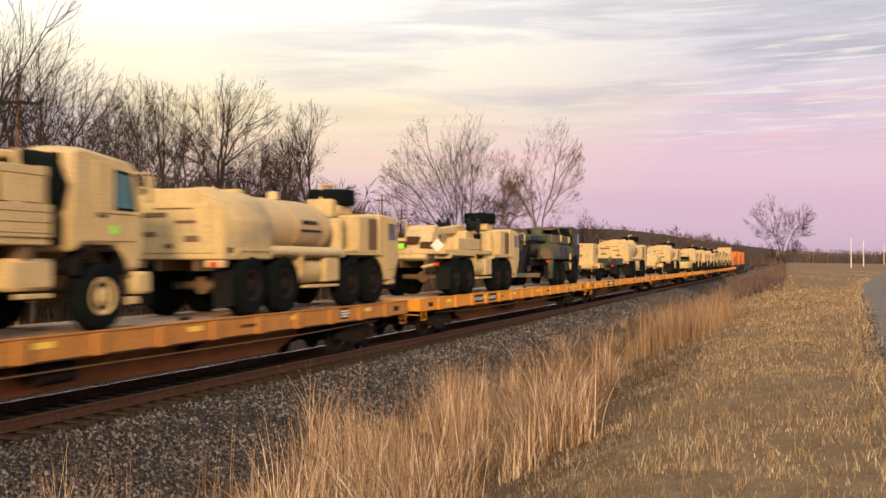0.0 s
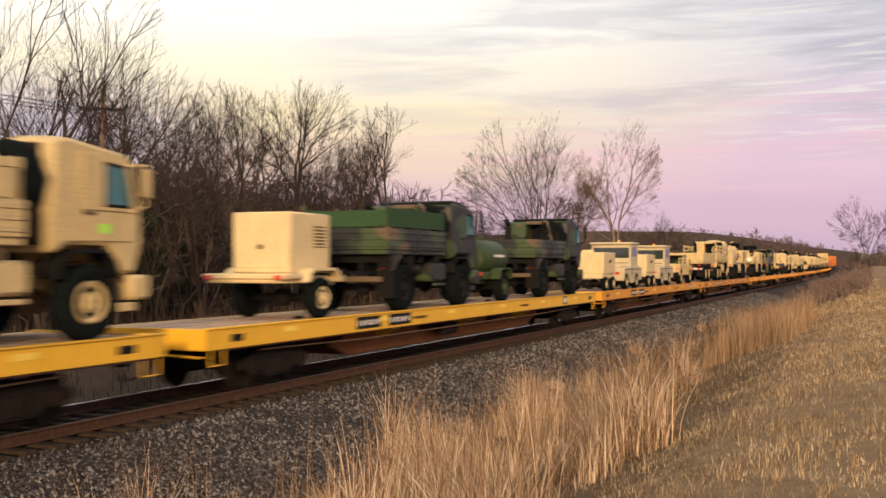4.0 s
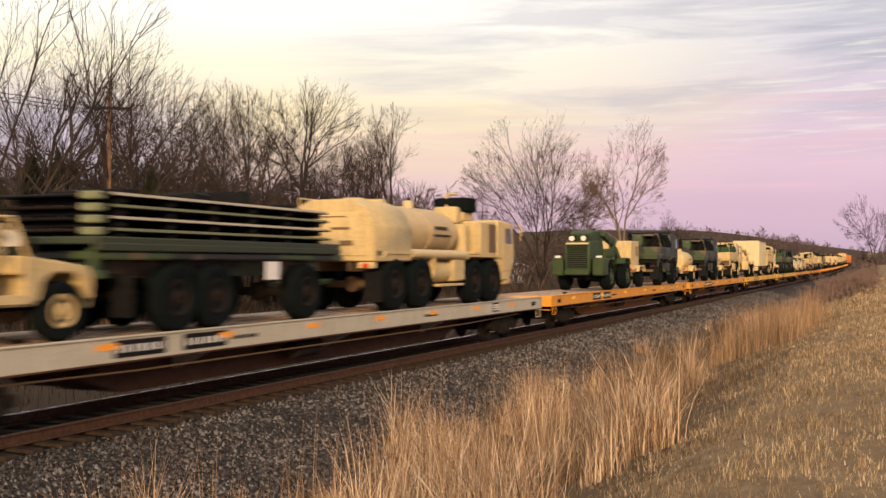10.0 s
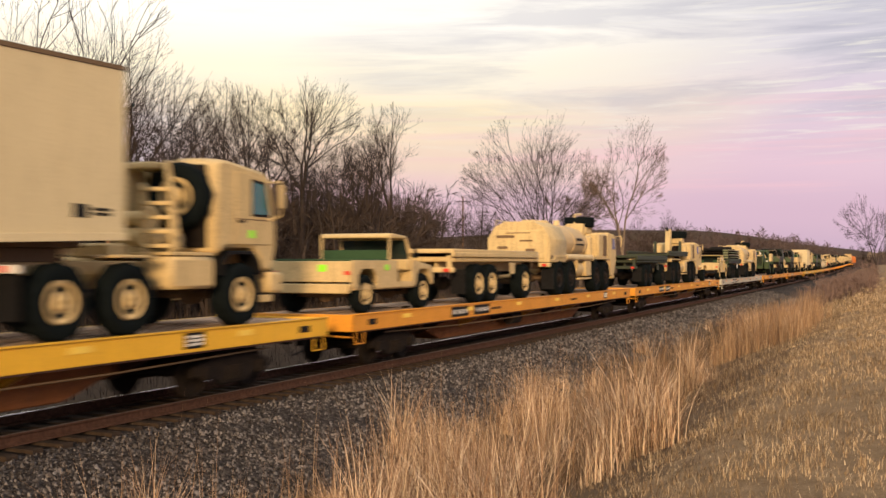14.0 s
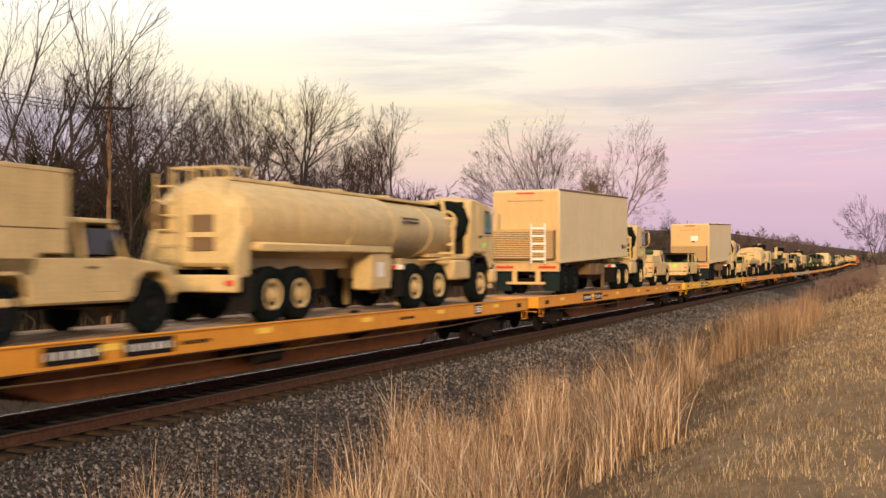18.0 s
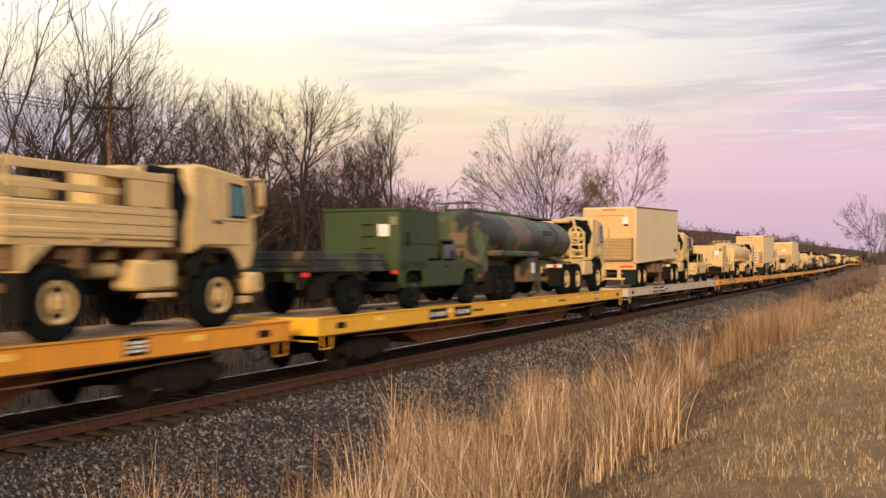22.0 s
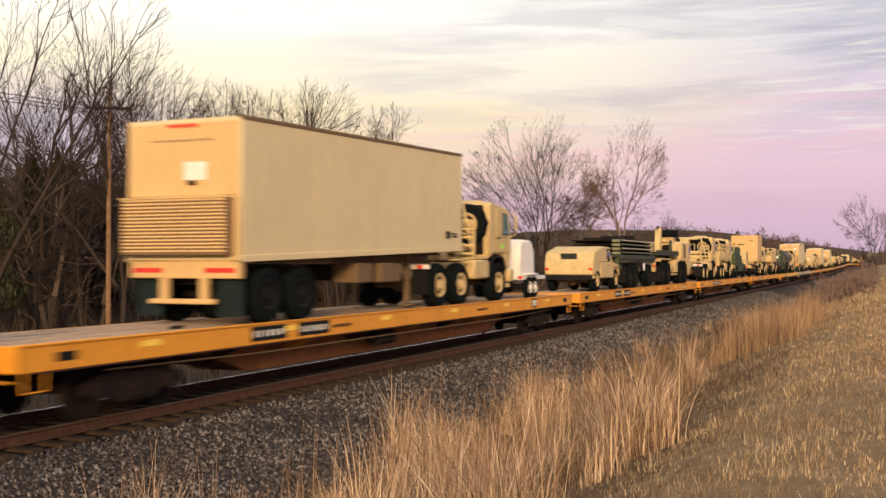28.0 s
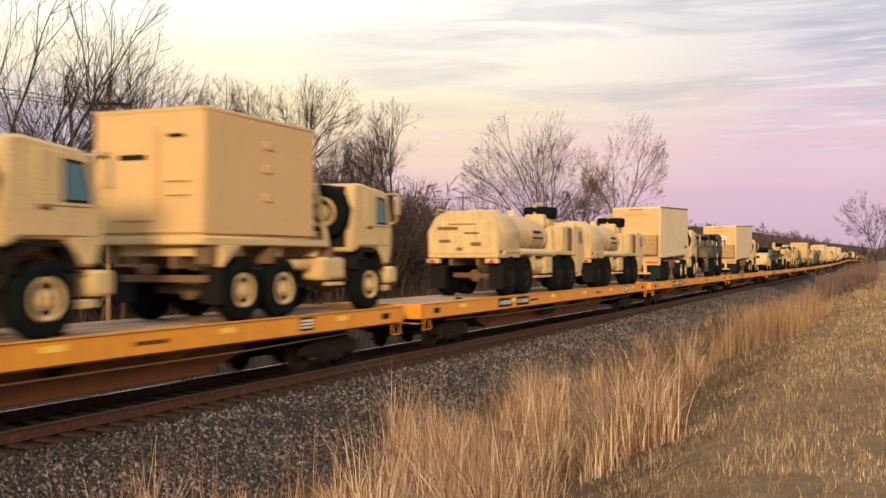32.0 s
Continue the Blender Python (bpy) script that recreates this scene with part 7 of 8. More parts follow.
def ripple(x, y, length, seed):
    """Smooth uneven waves between about -1 and 1, with humps of that length."""
    rng = np.random.default_rng(seed)
    out = np.zeros(len(x))
    for _ in range(10):
        a, k = rng.uniform(0, 6.283), 6.283 / length * rng.uniform(0.5, 1.4)
        out += np.sin(k * (math.cos(a) * x + math.sin(a) * y) + rng.uniform(0, 6.283))
    return out / 3.2


def make_grass():
    rng = np.random.default_rng(7)
    # tall dry bluestem in the ditch
    def ditch(u, s):
        left = 4.25 + 0.35 * np.sin(s * 0.6) - np.clip((s - 12) * 0.03, 0, 0.5)
        right = 9.5 + 0.4 * np.sin(s * 0.9 + 1) - np.clip((s - 14) * 0.05, 0, 0.6)
        edge = np.clip((u - left) / 0.6, 0, 1) * np.clip((right - u) / 0.8, 0, 1)
        return edge * np.interp(s, (7, 16, 23, 31, 60), (1.0, 0.9, 0.4, 0.12, 0.04)) * (0.45 + 0.55 * (np.sin(s * 1.3 + 2 * np.sin(u)) * np.sin(u * 2.1 + s * 0.4) > -0.25))
    x, y, size = clumped(rng, 24000, 620, 3.9, 10.2, 6.5, 60, 0.13, ditch)
    h = (0.3 + 1.3 * rng.beta(1.5, 1.8, len(x))) * (0.10 + 1.0 * size) * (0.72 + 0.38 * np.sin(y * 0.9 + 1.5 * np.sin(x * 1.7)))
    tagged(blades("tall_grass", on_ground(x, y), h, rng.uniform(0.005, 0.012, len(x)), 0.62, rng, TALL, 4, 0.45, None, 1.7), "tall dry tan bluestem grass in the ditch", "grass", kind="stuff")
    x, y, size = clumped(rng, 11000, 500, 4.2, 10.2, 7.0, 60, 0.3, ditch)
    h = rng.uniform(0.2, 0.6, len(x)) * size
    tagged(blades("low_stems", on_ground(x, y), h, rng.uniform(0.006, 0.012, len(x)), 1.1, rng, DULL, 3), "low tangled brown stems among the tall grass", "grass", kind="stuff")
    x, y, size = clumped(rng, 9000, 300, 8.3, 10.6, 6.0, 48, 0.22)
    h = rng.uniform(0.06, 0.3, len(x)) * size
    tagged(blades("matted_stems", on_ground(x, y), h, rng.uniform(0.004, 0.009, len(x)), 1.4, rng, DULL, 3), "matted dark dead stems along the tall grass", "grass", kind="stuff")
    # thin seed stalks that stand over it
    x, y, size = clumped(rng, 900, 420, 4.4, 8.8, 8, 45, 0.2, ditch)
    h = rng.uniform(1.25, 2.0, len(x)) * np.clip(size, 0.75, 1.1)
    tagged(blades("seed_stalks", on_ground(x, y), h, rng.uniform(0.005, 0.008, len(x)), 0.25, rng, REED, 4, 0.5), "thin reddish seed stalks over the tall grass", "grass", kind="stuff")
    # a denser, taller stand further along
    x, y, size = clumped(rng, 5200, 120, 7.0, 9.8, 33, 45, 0.25)
    h = rng.uniform(0.6, 1.75, len(x)) * np.clip(size, 0.6, 1.1)
    tagged(blades("reed_stand", on_ground(x, y), h, rng.uniform(0.008, 0.016, len(x)), 0.5, rng, REED, 3), "dense stand of tall rusty-orange grass", "grass", kind="stuff")
    x, y, size = clumped(rng, 3600, 200, 8.6, 12.0, 48, 130, 0.35)
    h = rng.uniform(0.12, 0.42, len(x)) * size
    tagged(blades("verge_grass", on_ground(x, y), h, rng.uniform(0.02, 0.05, len(x)), 0.9, rng, TURF, 2), "rough tan grass along the verge", "grass", kind="stuff")
    # short turf on the bank
    n = 220000
    s = 3.0 + 66 * rng.uniform(0, 1, n) ** 1.8
    u = rng.uniform(8.0, 17.0, n)
    keep = (u - D) < np.array([road_x(v) for v in s]) - 0.25 + 0.14 * rng.normal(0, 1, n)
    tufts = ripple(u, s, 0.42, 1) + 0.8 * ripple(u, s * 0.6, 1.6, 2)
    keep &= rng.uniform(0, 1, n) < np.clip(0.62 + 0.36 * tufts, 0.22, 1)
    keep &= rng.uniform(0, 1, n) < 0.25 + np.clip((u - 9.5 + 0.4 * np.sin(s * 0.7) + np.clip((s - 18) * 0.03, 0, 1)) / 0.8, 0, 1)
    u, s, tufts = u[keep], s[keep], tufts[keep]
    h = rng.uniform(0.035, 0.125, len(u)) * np.clip(0.75 + 0.40 * tufts + 0.35 * ripple(u, s * 0.4, 2.6, 3), 0.3, 1.9)
    tagged(blades("turf", on_ground(u - D, s) + np.array([0, 0, 0.02]), h, rng.uniform(0.003, 0.0062, len(u)) * (1 + s / 17), 0.95, rng, TURF, 2), "short dry tan turf in tufts on the bank", "grass", kind="stuff")
    n = 36000
    s = rng.uniform(50, 210, n)
    x = track(130)[0] + rng.uniform(7.5, 60, n)
    keep = (x < np.array([road_x(v) for v in s]) - 0.2) | (x > np.array([road_x(v) for v in s]) + 6.4)
    x, s = x[keep], s[keep]
    h = rng.uniform(0.06, 0.22, len(x)) * (0.6 + 0.5 * np.sin(x * 0.5 + s * 0.11))
    tagged(blades("far_turf", on_ground(x, s), h, rng.uniform(0.03, 0.08, len(x)), 1.2, rng, TURF, 2), "dry tan grass of the far field", "grass", kind="stuff")
    x, y, size = clumped(rng, 8000, 420, 8.2, 14.2, 4, 60, 0.15)
    keep = x < np.array([road_x(v) for v in y])
    x, y, size = x[keep], y[keep], size[keep]
    h = rng.uniform(0.07, 0.28, len(x)) * size
    tagged(blades("grass_tufts", on_ground(x, y), h, rng.uniform(0.004, 0.007, len(x)) * (1 + y / 30), 0.9, rng, SHORT, 3, 0.4, WAY[-1][keep]), "pale tufts of longer dry grass", "grass", kind="stuff")
    n = 5200
    y = 6 + 110 * rng.uniform(0, 1, n) ** 1.3
    x = np.array([road_x(v) for v in y]) - 0.35 + rng.normal(0, 0.22, n)
    h = rng.uniform(0.08, 0.34, n) * (0.5 + 0.7 * np.sin(y * 0.8 + np.sin(y * 0.23) * 3) ** 2)
    tagged(blades("road_edge_grass", on_ground(x, y), h, rng.uniform(0.004, 0.009, n) * (1 + y / 25), 0.9, rng, SHORT, 3), "longer pale grass along the road's edge", "grass", kind="stuff")
    # sparse dead weeds that creep into the stones further on
    x, y, size = clumped(rng, 12000, 600, 2.6, 6.6, 20, 82, 0.22, lambda u, s: np.clip((u - 2.6) / 2.6, 0, 1) * np.clip((s - 20) / 12, 0, 1))
    h = rng.uniform(0.15, 0.8, len(x)) * size
    tagged(blades("sparse_weeds", on_ground(x, y) + np.array([0, 0, 0.08]), h, rng.uniform(0.006, 0.014, len(x)), 0.6, rng, DULL, 3), "sparse brown dead weeds in the stones", "weeds", kind="stuff")
    # rank weeds behind the train
    x, y, size = clumped(rng, 6000, 400, -34, -11, 8, 110, 0.5)
    h = rng.uniform(0.4, 1.3, len(x)) * size
    tagged(blades("far_side_weeds", on_ground(x, y), h, rng.uniform(0.015, 0.03, len(x)), 0.4, rng, DULL, 2), "rank dry weeds beyond the track", "grass", kind="stuff")


def make_weeds_for_shade():
    # low weeds added at the ballast's foot beyond the rails, coloured dark as shade
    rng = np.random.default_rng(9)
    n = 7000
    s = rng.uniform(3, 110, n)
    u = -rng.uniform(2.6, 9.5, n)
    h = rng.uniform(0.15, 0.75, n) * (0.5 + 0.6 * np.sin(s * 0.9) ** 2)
    tagged(blades("dark_weeds", on_ground(u - D, s) + np.array([0, 0, 0.1]), h, rng.uniform(0.015, 0.035, n), 0.7, rng, TANGLE, 2), "low dark weeds added in place of shade beside the ballast", "weeds", kind="stuff")


def make_stones():
    rng = np.random.default_rng(3)
    n = 50000
    s = 7.0 + 100 * rng.uniform(0, 1, n) ** 1.55
    u = rng.uniform(1.30, 4.9, n)
    size = rng.uniform(0.013, 0.032, n) * (0.85 + s / 45)
    cross_u, cross_z = np.array([-4.2, -2.2, -1.5, -1.2, 1.2, 1.5, 2.2, 3.0, 4.2, 4.9]), np.array([-0.93, -0.34, -0.27, -0.23, -0.23, -0.28, -0.36, -0.60, -0.95, -1.13])
    z = np.interp(u, cross_u, cross_z) + size * rng.uniform(0.1, 0.7, n)
    c = np.stack([u - D - BEND * s * s, s, z], 1)
    octa = np.array([(1, 0, -0.5), (-1, 0, -0.5), (0, 1, -0.5), (0, -1, -0.5), (0.4, 0.2, 0.8), (-0.4, -0.2, 0.8)], float)
    tri = np.array([(0, 2, 4), (2, 1, 5), (1, 3, 5), (3, 0, 4), (2, 5, 4), (3, 4, 5)])
    v = octa[None] * rng.uniform(0.55, 1.25, (n, 6, 1)) + rng.normal(0, 0.28, (n, 6, 3))
    t = rng.uniform(0, 6.283, n)
    rot = np.zeros((n, 3, 3))
    rot[:, 0, 0], rot[:, 0, 1], rot[:, 1, 0], rot[:, 1, 1], rot[:, 2, 2] = np.cos(t), -np.sin(t), np.sin(t), np.cos(t), 1
    v = np.einsum("nij,nkj->nki", rot, v) * size[:, None, None] + c[:, None]
    f = (tri[None] + (np.arange(n) * 6)[:, None, None]).reshape(-1, 3)
    tagged(new("ballast_stones", sheet("ballast_stones", v.reshape(-1, 3), f, PEBBLE)), "loose grey and pale crushed ballast stones", "stones", kind="stuff")
    # loose gravel at the road's edge
    n = 2500
    s = rng.uniform(4, 40, n)
    x = np.array([road_x(v_) for v_ in s]) + rng.normal(0.1, 0.25, n)
    c = np.stack([x, s, np.array([ground_z(a, b) for a, b in zip(x, s)]) + 0.03], 1)
    v = octa[None] * rng.uniform(0.55, 1.25, (n, 6, 1)) * rng.uniform(0.01, 0.025, n)[:, None, None] + c[:, None]
    f = (tri[None] + (np.arange(n) * 6)[:, None, None]).reshape(-1, 3)
    tagged(new("road_stones", sheet("road_stones", v.reshape(-1, 3), f, PEBBLE)), "loose gravel along the road's edge", "stones", kind="stuff")


def grow(seed, height, fork, stems, crown, counts, lean=0.05, up=0.10, first=0.3, seg=(9, 5, 3, 1)):
    """Limbs, branches and twigs that fill a rounded crown (radius, foot); gives the pieces (start, end, radii) of each level."""
    rng = random.Random(seed)
    levels = [[], [], [], []]
    radius, low = crown
    mid, half = (height + low) / 2, (height - low) / 2

    def reach(p, d):
        """How far it is from p along d to the crown's uneven outside."""
        t = math.atan2(d.y, d.x)
        k = 1 + 0.13 * math.sin(3 * t + seed) + 0.08 * math.sin(5 * t + 2 * seed + 3 * d.z)
        q = Vector((p.x / radius, p.y / radius, (p.z - mid) / half)) / k
        e = Vector((d.x / radius, d.y / radius, d.z / half)) / k
        a, b, c = e.dot(e), q.dot(e), q.dot(q) - 1
        if c > 0:
            return 0.3
        return (-b + math.sqrt(b * b - a * c)) / a

    def shoot(level, at, d, length, r, n, wander, lift):
        """One curved shoot; its points with their way and girth."""
        out = []
        p, d = at.copy(), d.copy()
        for i in range(n):
            d = (d + Vector((rng.gauss(0, wander), rng.gauss(0, wander), rng.gauss(0, wander) + lift))).normalized()
            q = p + d * (length / n)
            r0, r1 = r * (1 - 0.82 * i / n), r * (1 - 0.82 * (i + 1) / n)
            levels[level].append((p, q, r0, r1))
            out.append((p, q, d, r1))
            p = q
        return out

    def off(d, angle, at=None):
        side = d.cross(Vector((rng.gauss(0, 1), rng.gauss(0, 1), rng.gauss(0, 1)))).normalized()
        if at is not None and side.x * at.x + side.y * at.y < 0 and rng.random() < 0.7:
            side = -side
        return (d * math.cos(angle) + side * math.sin(angle)).normalized()

    girth = 0.0125 * height
    start = Vector((0, 0, -0.3))
    axis = Vector((rng.uniform(-lean, lean), rng.uniform(-lean, lean), 1)).normalized()
    mains = []
    if stems == 1:
        mains.append(shoot(0, start, axis, height * 0.74, girth, seg[0], 0.07, 0.02))
    else:
        foot = shoot(0, start, axis, fork + 0.3, girth * 1.25, 3, 0.03, 0.0)[-1][1]
        spread = math.atan2(radius * 0.8, mid + half * 0.35 - fork)
        for k in range(stems):
            t = 6.283 * (k + rng.uniform(-0.25, 0.25)) / stems
            tilt = spread * (1.0 if k % 2 else 0.45) * rng.uniform(0.75, 1.1)
            d = Vector((math.cos(t) * math.sin(tilt), math.sin(t) * math.sin(tilt), math.cos(tilt)))
            inner = foot + d * ((low - fork) / d.z + 0.2) if low > fork else foot
            tall = ((inner - foot).length + reach(inner, d)) * rng.uniform(0.66, 0.84)
            mains.append(shoot(0, foot, d, tall, girth * rng.uniform(0.5, 0.8), seg[0], 0.06, 0.01))
    n1, n2, n3 = counts
    for line in mains:
        for _ in range(max(3, int(n1 / len(mains)))):
            f = first + (0.98 - first) * rng.random()
            p, q, d, r = line[min(len(line) - 1, int(f * len(line)))]
            at = p.lerp(q, rng.random())
            way = off(d, rng.uniform(0.5, 1.05), at)
            length = min(max(reach(at, way) * rng.uniform(0.75, 1.0), 0.06 * height), 0.55 * height)
            limb_line = shoot(1, at, way, length, min(r * 0.72, 0.012 + length * 0.010), seg[1], 0.10, up * 0.4)
            for _ in range(n2):
                g = 0.15 + 0.85 * rng.random()
                p2, q2, d2, r2 = limb_line[min(seg[1] - 1, int(g * seg[1]))]
                at2 = p2.lerp(q2, rng.random())
                way2 = off(d2, rng.uniform(0.45, 1.0))
                l2 = min(length * 0.6 * (1.2 - 0.6 * g) * rng.uniform(0.6, 1.1) + 0.2, reach(at2, way2) + 0.3)
                line2 = shoot(2, at2, way2, l2, max(r2 * 0.55, 0.008), seg[2], 0.12, up)
                for _ in range(n3):
                    p3, q3, d3, r3 = line2[min(seg[2] - 1, int((0.1 + 0.9 * rng.random()) * seg[2]))]
                    shoot(3, p3.lerp(q3, rng.random()), off(d3, rng.uniform(0.3, 0.9)), min(l2 * rng.uniform(0.3, 0.65) + 0.25, 1.4), 0.01, seg[3], 0.12, up)
    return levels


def pieces(level):
    return (np.array([tuple(e[0]) for e in level]), np.array([tuple(e[1]) for e in level]), np.array([e[2] for e in level]), np.array([e[3] for e in level]))


def strips(level, width, seed):
    """Twigs as slim tapering strips, in random turns."""
    a, b, ra, rb = pieces(level)
    rng = np.random.default_rng(seed)
    side = np.cross(b - a, rng.normal(0, 1, a.shape))
    side /= np.linalg.norm(side, axis=1, keepdims=True) + 1e-9
    wa, wb = (ra / 0.01 * width)[:, None], (rb / 0.01 * width)[:, None]
    vs = np.stack([a - side * wa, a + side * wa, b + side * wb, b - side * wb], 1).reshape(-1, 3)
    o = (np.arange(len(a)) * 4)[:, None]
    return vs, np.concatenate([o + np.array([[0, 1, 2]]), o + np.array([[0, 2, 3]])])


def prisms(a, b, ra, rb, sides):
    """Open tapering prisms from a to b, as triangles."""
    n = len(a)
    d = b - a
    d /= np.linalg.norm(d, axis=1, keepdims=True) + 1e-9
    h = np.where(np.abs(d[:, 2:]) < 0.9, np.array([[0, 0, 1.0]]), np.array([[1.0, 0, 0]]))
    u = np.cross(d, h)
    u /= np.linalg.norm(u, axis=1, keepdims=True)
    w = np.cross(d, u)
    rings = []
    for c, r in ((a, ra), (b, rb)):
        for k in range(sides):
            t = 6.2832 * k / sides
            rings.append(c + (u * math.cos(t) + w * math.sin(t)) * r[:, None])
    vs = np.stack(rings, 1).reshape(-1, 3)
    o = (np.arange(n) * 2 * sides)[:, None]
    fs = []
    for k in range(sides):
        q = (k + 1) % sides
        fs += [o + np.array([[k, q, sides + q]]), o + np.array([[k, sides + q, sides + k]])]
    return vs, np.concatenate(fs)


def make_tree(label, seed, height, fork, stems, crown, counts, width=0.008, bark=None, twig=None, name="bare_tree", **shape):
    levels = grow(seed, height, fork, stems, crown, counts, **shape)
    t = thing(name, label, "tree", "bare winter trees")
    vs, fs = prisms(*pieces(levels[0]), 7)
    v1, f1 = prisms(*pieces(levels[1]), 4)
    ob = new("trunk", sheet("trunk", np.concatenate([vs, v1]), np.concatenate([fs, f1 + len(vs)]), bark or BARK, True))
    ob.parent = t
    v2, f2 = prisms(*pieces(levels[2]), 3)
    v3, f3 = strips(levels[3], width, seed)
    ob = new("crown", sheet("crown", np.concatenate([v2, v3]), np.concatenate([f2, f3 + len(v2)]), twig or TWIG))
    ob.parent = t
    ob["label"] = "bare crown of fine twigs"
    return t


def thicket(name, label, spots, sizes, seed, mat, width=0.02, kinds=5, counts=(9, 5, 5)):
    """Many bare small trees in one mass."""
    rng = np.random.default_rng(seed)
    shapes = []
    for k in range(kinds):
        lv = grow(seed + k, 10.0, 0.4, 3, (3.2, 0.8), counts, first=0.15, seg=(4, 3, 2, 1))
        out = [strips(lv[0], min(width * 0.7, 0.022), k), strips(lv[1], min(width * 0.6, 0.03), k), strips(lv[2], width * 0.8, k), strips(lv[3], width, k)]
        vs, fs, n = [], [], 0
        for v, f in out:
            vs.append(v)
            fs.append(f + n)
            n += len(v)
        shapes.append((np.concatenate(vs), np.concatenate(fs)))
    vs, fs, n = [], [], 0
    for (x, y), h in zip(spots, sizes):
        v, f = shapes[rng.integers(kinds)]
        t, wide = rng.uniform(0, 6.283), rng.uniform(0.8, 1.35)
        m = np.array([(math.cos(t) * wide, -math.sin(t) * wide, 0), (math.sin(t) * wide, math.cos(t) * wide, 0), (0, 0, 1)]) * h / 10
        vs.append(v @ m.T + np.array([x, y, ground_z(x, y)]))
        fs.append(f + n)
        n += len(v)
    return tagged(new(name, sheet(name, np.concatenate(vs), np.concatenate(fs), mat)), label, "woods", kind="stuff")


def put(ob, x, y, turn=0.0, size=1.0, down=0.1):
    ob.matrix_basis = pose(x, y, ground_z(x, y) - down, 0, 0, turn) @ Matrix.Scale(size, 4)
    return ob


def place_tree(src, x, y, turn, size):
    c = copy_thing(src, Matrix())
    return put(c, x, y, turn, size)


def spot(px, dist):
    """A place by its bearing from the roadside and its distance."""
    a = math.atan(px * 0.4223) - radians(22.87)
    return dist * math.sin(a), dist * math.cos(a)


def make_cedar(label, seed, height):
    rng = np.random.default_rng(seed)
    t = thing("cedar_tree", label, "tree", "cedars")
    part("trunk", drum((0, 0, -0.2), (0, 0, height * 0.9), height * 0.018, 0.01, 8), BARK, t)
    n = 2600
    f = rng.uniform(0.08, 1, n) ** 0.8
    r = (1 - f) ** 0.8 * height * 0.30 * rng.uniform(0.35, 1.0, n) * (1 + 0.25 * np.sin(f * 31))
    a = rng.uniform(0, 6.283, n)
    c = np.stack([r * np.cos(a), r * np.sin(a), f * height], 1)
    ob = blades("crown", c, rng.uniform(0.25, 0.6, n), rng.uniform(0.05, 0.12, n), 0.9, rng, CEDAR, 2)
    ob.parent = t
    ob["label"] = "dark green evergreen crown"
    return t


def unit(v):
    return v / (np.linalg.norm(v, axis=1, keepdims=True) + 1e-9)


